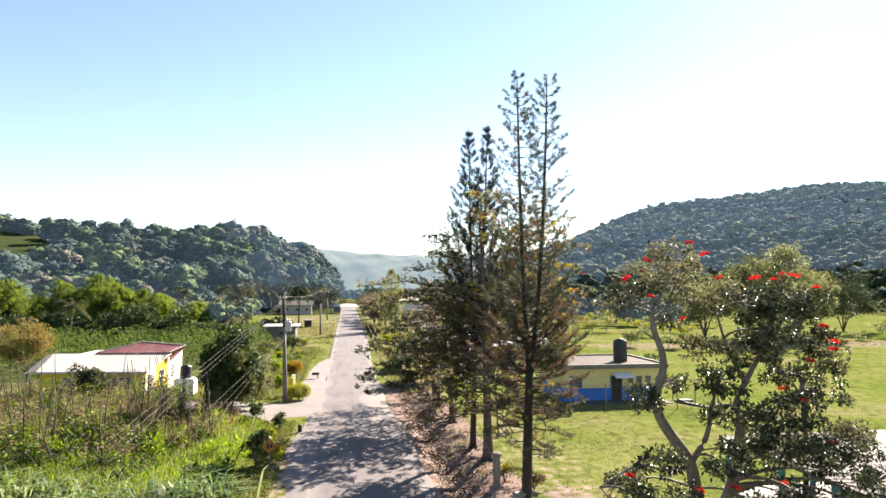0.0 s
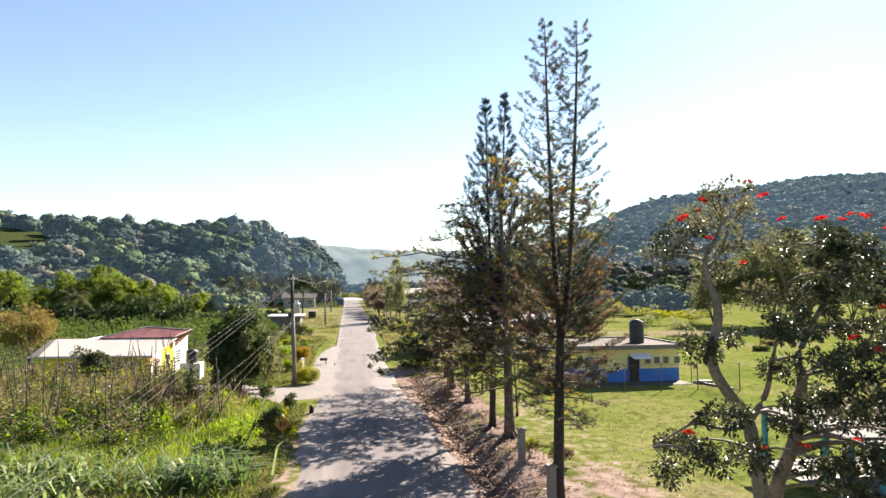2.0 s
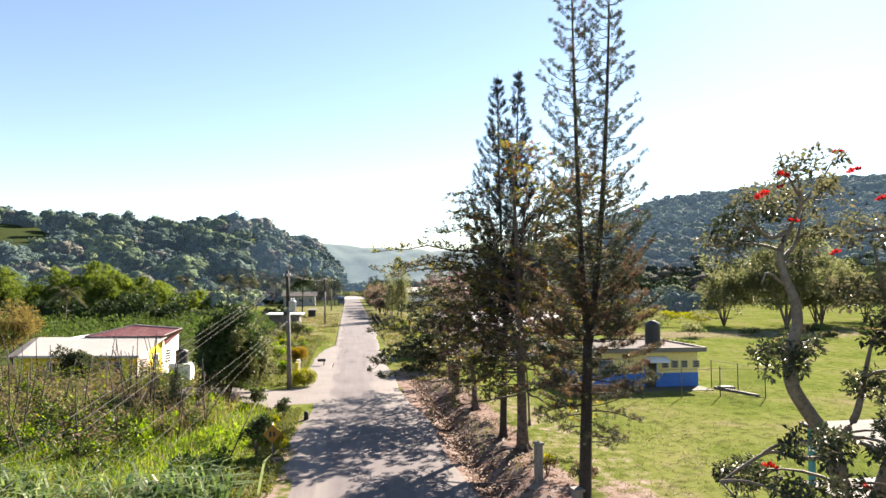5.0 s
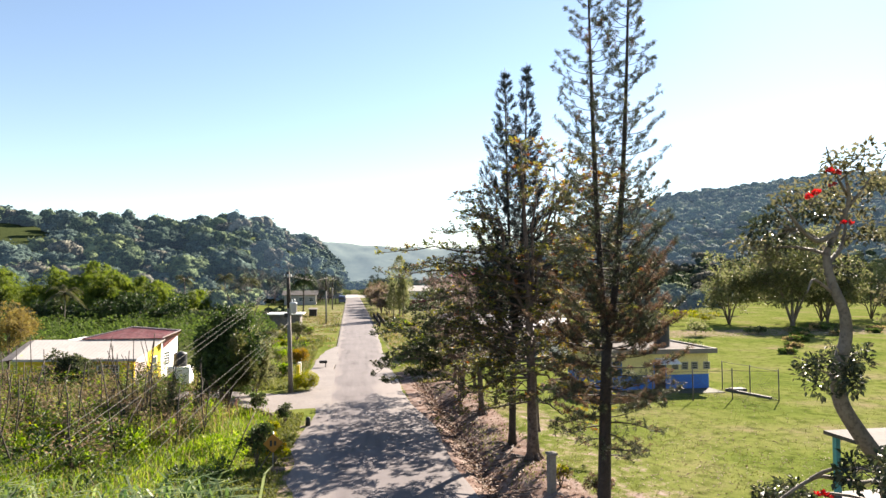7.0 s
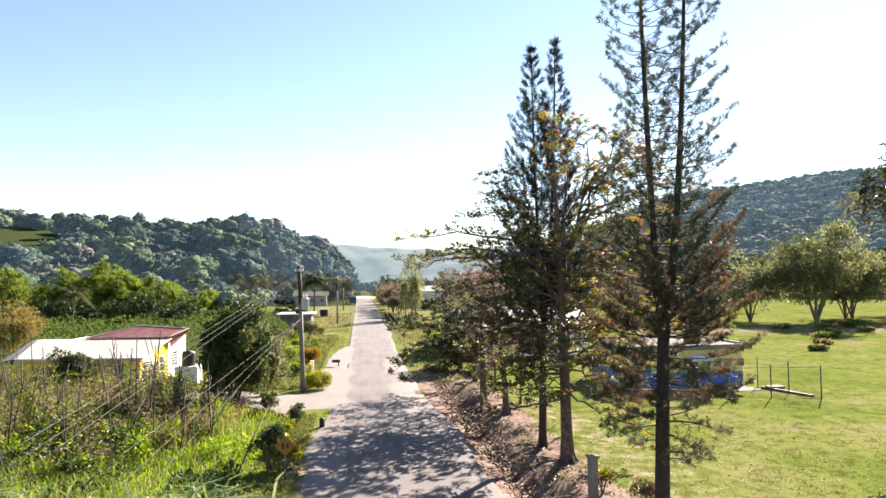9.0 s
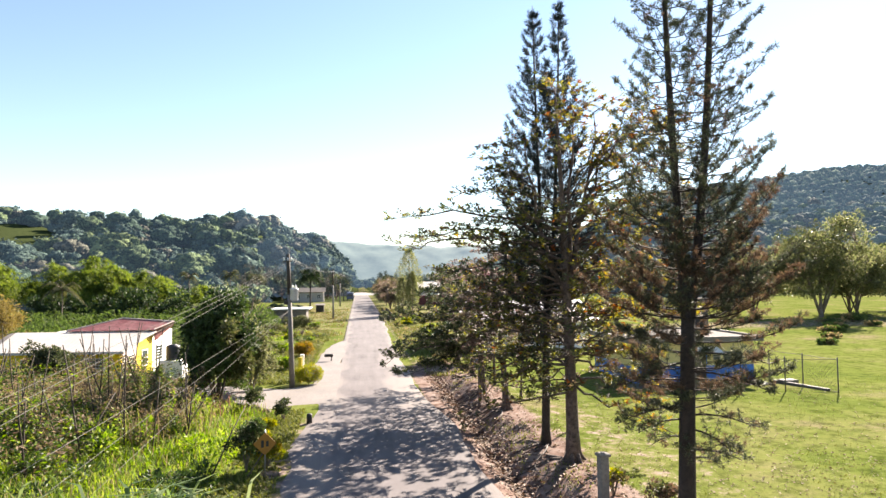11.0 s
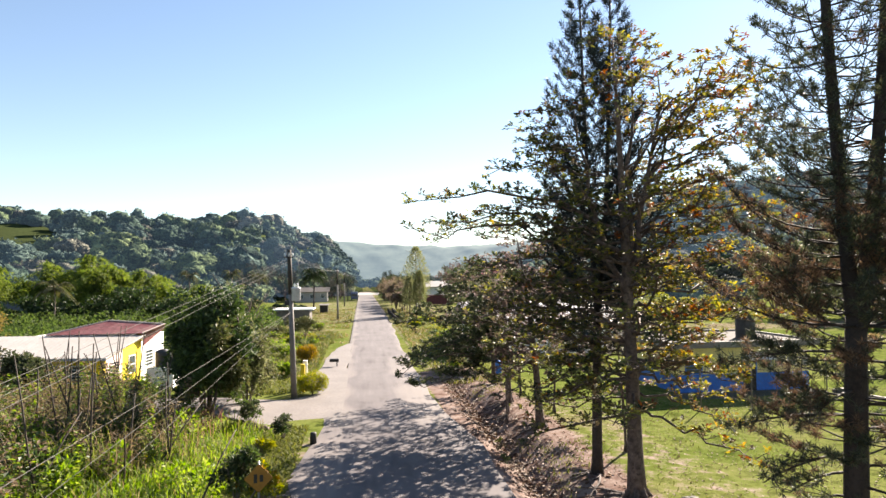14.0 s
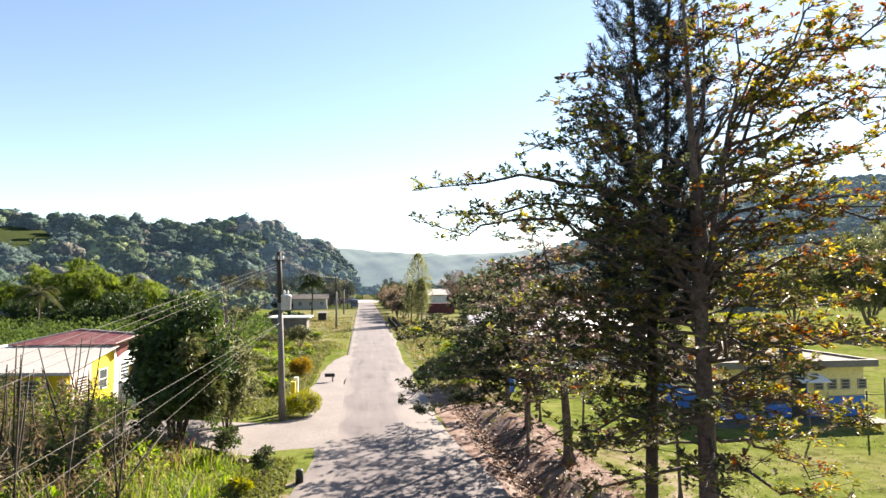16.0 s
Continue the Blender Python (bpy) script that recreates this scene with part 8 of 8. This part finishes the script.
for x, w, h in ((-0.09, 0.1, 0.26), (0.08, 0.1, 0.2)):
    b = Build()
    bevel_box(b, (x - w / 2, -0.05, 1.25 - h / 2), (x + w / 2, -0.043, 1.25 + h / 2), 0.003)
    part("mark", b, ["black_paint"], plate, "plain black mark")
b = Build()
b.tube([(-0.7, 0.05, -0.05), (-0.05, 0.02, 0.95)], 0.025, 6)
part("brace", b, ["grey_wood"], sign, "slanting wooden brace")
for i, (x, y, z) in enumerate([(-5.1, 33.7, 0), (-5.05, 34.5, 0), (-5.0, 35.3, 0)]):
    b = Build()
    bevel_box(b, (-0.3, -0.12, -0.05), (0.3, 0.12, 0.1), 0.03)
    solid("kerb_block", b, ["rock"], "dark weathered stone block on the verge", "block", (x, y, g(x, y)), rng.uniform(-15, 15), group="kerb blocks")
b = Build()
b.tube([(0, 0, -0.1), (0, 0, 0.42), (0, 0, 0.47)], [0.15, 0.14, 0.1], 10)
solid("bollard", b, ["black_paint"], "short black roadside bollard", "bollard", (-4.35, 42.0, 0.03), smooth=True)
mb = thing("roadside_box", "small black box on a post at the road edge", "box", (-4.4, 65.9, 0.05))
b = Build()
b.tube([(0.15, 0, -0.1), (0.15, 0, 0.4)], 0.05, 6)
part("post", b, ["black_paint"], mb)
b = Build()
bevel_box(b, (-0.45, -0.2, 0.38), (0.3, 0.2, 0.62), 0.03)
part("body", b, ["black_paint"], mb)


def stone(at, s):
    b = Build()
    bm = bmesh.new()
    bmesh.ops.create_icosphere(bm, subdivisions=3, radius=1.0)
    for v in bm.verts:
        v.co *= 0.85 + 0.3 * noise.noise(v.co * 1.7 + Vector(at))
    b.add([(v.co.x * s[0], v.co.y * s[1], v.co.z * s[2]) for v in bm.verts], [[v.index for v in f.verts] for f in bm.faces])
    bm.free()
    solid("stone", b, ["rock"], "rough brown stone at the drive edge", "stone", (at[0], at[1], g(at[0], at[1]) + s[2] * 0.35), group="stones by the drive", smooth=True)


for x, y, s in ((-7.4, 44.6, (0.55, 0.4, 0.3)), (-8.0, 44.8, (0.4, 0.35, 0.28)), (-6.8, 44.5, (0.3, 0.25, 0.2)), (-7.8, 44.2, (0.3, 0.3, 0.2))):
    stone((x, y, 0), s)


def concrete_post(at, h, label):
    b = Build()
    bevel_box(b, (-0.14, -0.14, -0.3), (0.14, 0.14, h), 0.02)
    bevel_box(b, (-0.19, -0.19, h), (0.19, 0.19, h + 0.09), 0.02)
    solid("concrete_post", b, ["concrete"], label, "post", (at[0], at[1], g(at[0], at[1])), 8, group="gate posts")


concrete_post((5.65, 28.5), 1.4, "square grey concrete post with a cap")
concrete_post((5.3, 23.35), 1.4, "square grey concrete post beside the pine")
rail = thing("guard_rail", "dark wooden rail fence beside the road", "fence", (3.4, 116.0, 0))
for j, dx in enumerate((0.0, 0.9)):
    for y in np.arange(0, 33, 3.2):
        b = Build()
        bevel_box(b, (dx - 0.09, y - 0.09, -0.2), (dx + 0.09, y + 0.09, 1.05), 0.02)
        part("post", b, ["dark_wood"], rail)
    b = Build()
    bevel_box(b, (dx - 0.06, -0.3, 0.78), (dx + 0.06, 32.5, 0.98), 0.02)
    part("rail", b, ["dark_wood"], rail)

# ---- buildings along the far road ----
wr = thing("carport", "low grey carport with a flat white roof", "carport", (0, 0, 0))
b = Build()
b.box((-16.2, 115.0, 2.4), (-9.9, 121.0, 2.58))
part("roof_slab", b, ["white_paint"], wr, "flat white roof")
b = Build()
wall_ring(b, (-15.8, 115.6), (-10.5, 120.6), -0.1, 2.35, 0.2)
part("wall", b, ["grey_roof"], wr, "dark grey block wall")
hut = thing("hut", "small dark wooden roadside hut", "hut", (0, 0, 0))
b = Build()
wall_ring(b, (-11.1, 149.5), (-9.4, 151.5), -0.1, 1.75, 0.12)
part("wall", b, ["dark_wood"], hut)
b = Build()
sheet(b, [(-11.3, 149.3, 1.75), (-9.2, 149.3, 1.75), (-9.2, 151.7, 2.0), (-11.3, 151.7, 2.0)], 0.06, 0, ribs=8, rib=0.02)
part("roof", b, ["grey_roof"], hut)
wh = thing("white_house", "white bungalow with a pale gabled roof", "house", (0, 0, 0))
b = Build()
wall_ring(b, (-24.0, 222.0), (-13.5, 230.0), -0.1, 3.4, 0.2)
part("wall", b, ["cream_roof"], wh)
b = Build()
sheet(b, [(-24.8, 221.2, 3.35), (-12.7, 221.2, 3.35), (-12.7, 226, 4.8), (-24.8, 226, 4.8)], 0.08, 0, ribs=24, rib=0.03)
sheet(b, [(-12.7, 230.8, 3.35), (-24.8, 230.8, 3.35), (-24.8, 226, 4.8), (-12.7, 226, 4.8)], 0.08, 0, ribs=24, rib=0.03)
part("roof", b, ["slab_roof"], wh)
for x in (-22.5, -19.0, -15.6):
    window(wh, x, x + 1.3, 1.2, 2.4, 222.0, bars=3)
sh = thing("shed", "dark red windowless trailer shed on the grass", "shed", (18.3, 178.0, 0))
b = Build()
bevel_box(b, (-3.6, 0, 0.3), (3.6, 2.8, 2.85), 0.06)
part("body", b, ["shed_red"], sh)
for i in range(9):
    b = Build()
    x = -3.3 + i * 0.8
    b.box((x, -0.06, 0.4), (x + 0.1, 0.0, 2.75))
    part("rib", b, ["shed_red"], sh)
b = Build()
for x in (-2.6, 2.6):
    b.box((x - 0.4, 0.2, 0.0), (x + 0.4, 2.6, 0.3))
part("footing", b, ["concrete"], sh)
pr = thing("pale_building", "pale-roofed building among the far trees", "building", (0, 0, 0))
b = Build()
wall_ring(b, (9.0, 222.0), (26.0, 232.0), -0.1, 4.6, 0.2)
part("wall", b, ["white_paint"], pr)
b = Build()
sheet(b, [(8.0, 221.0, 4.5), (27.0, 221.0, 4.5), (27.0, 227, 6.4), (8.0, 227, 6.4)], 0.08, 0, ribs=30, rib=0.03)
sheet(b, [(27.0, 233.0, 4.5), (8.0, 233.0, 4.5), (8.0, 227, 6.4), (27.0, 227, 6.4)], 0.08, 0, ribs=30, rib=0.03)
part("roof", b, ["cream_roof"], pr)

# truck standing far along the road
tk = thing("truck", "small dark blue truck standing far along the road", "truck", (-4.6, 226.0, 0.0))
b = Build()
bevel_box(b, (-1.1, 0.3, 0.6), (1.1, 2.0, 2.6), 0.12)
part("cab", b, ["truck_blue"], tk)
b = Build()
bevel_box(b, (-1.2, 2.1, 0.8), (1.2, 6.4, 2.9), 0.05)
part("box", b, ["truck_blue"], tk)
b = Build()
bevel_box(b, (-0.9, 0.26, 1.55), (0.9, 0.32, 2.3), 0.02)
part("windscreen", b, ["glass"], tk)
for x in (-0.95, 0.95):
    for y in (1.1, 5.2):
        b = Build()
        ang = np.linspace(0, 2 * np.pi, 18, endpoint=False)
        prof = [(0.001, -0.13), (0.25, -0.13), (0.42, -0.12), (0.45, -0.06), (0.45, 0.06), (0.42, 0.12), (0.25, 0.13), (0.001, 0.13)]
        v = [(x + q[1], y + q[0] * math.cos(a), 0.45 + 0.1 + q[0] * math.sin(a)) for q in prof for a in ang]
        f = [(i * 18 + j, i * 18 + (j + 1) % 18, (i + 1) * 18 + (j + 1) % 18, (i + 1) * 18 + j) for i in range(len(prof) - 1) for j in range(18)]
        b.add(v, f)
        part("wheel", b, ["rubber"], tk, smooth=True)

b = Build()
bevel_box(b, (-0.12, -0.12, -0.1), (0.12, 0.12, 1.75), 0.02)
pillar = solid("gate_pillar", b, ["yellow_paint"], "yellow painted gate pillar beside the utility pole", "pillar", (-5.95, 54.6, 0.05))
b = Build()
bevel_box(b, (-0.14, -0.14, 0.0), (0.14, 0.14, 1.9), 0.02)
solid("gate_pillar", b, ["white_paint"], "white painted gate pillar behind the yellow one", "pillar", (-5.9, 55.6, 0.0))
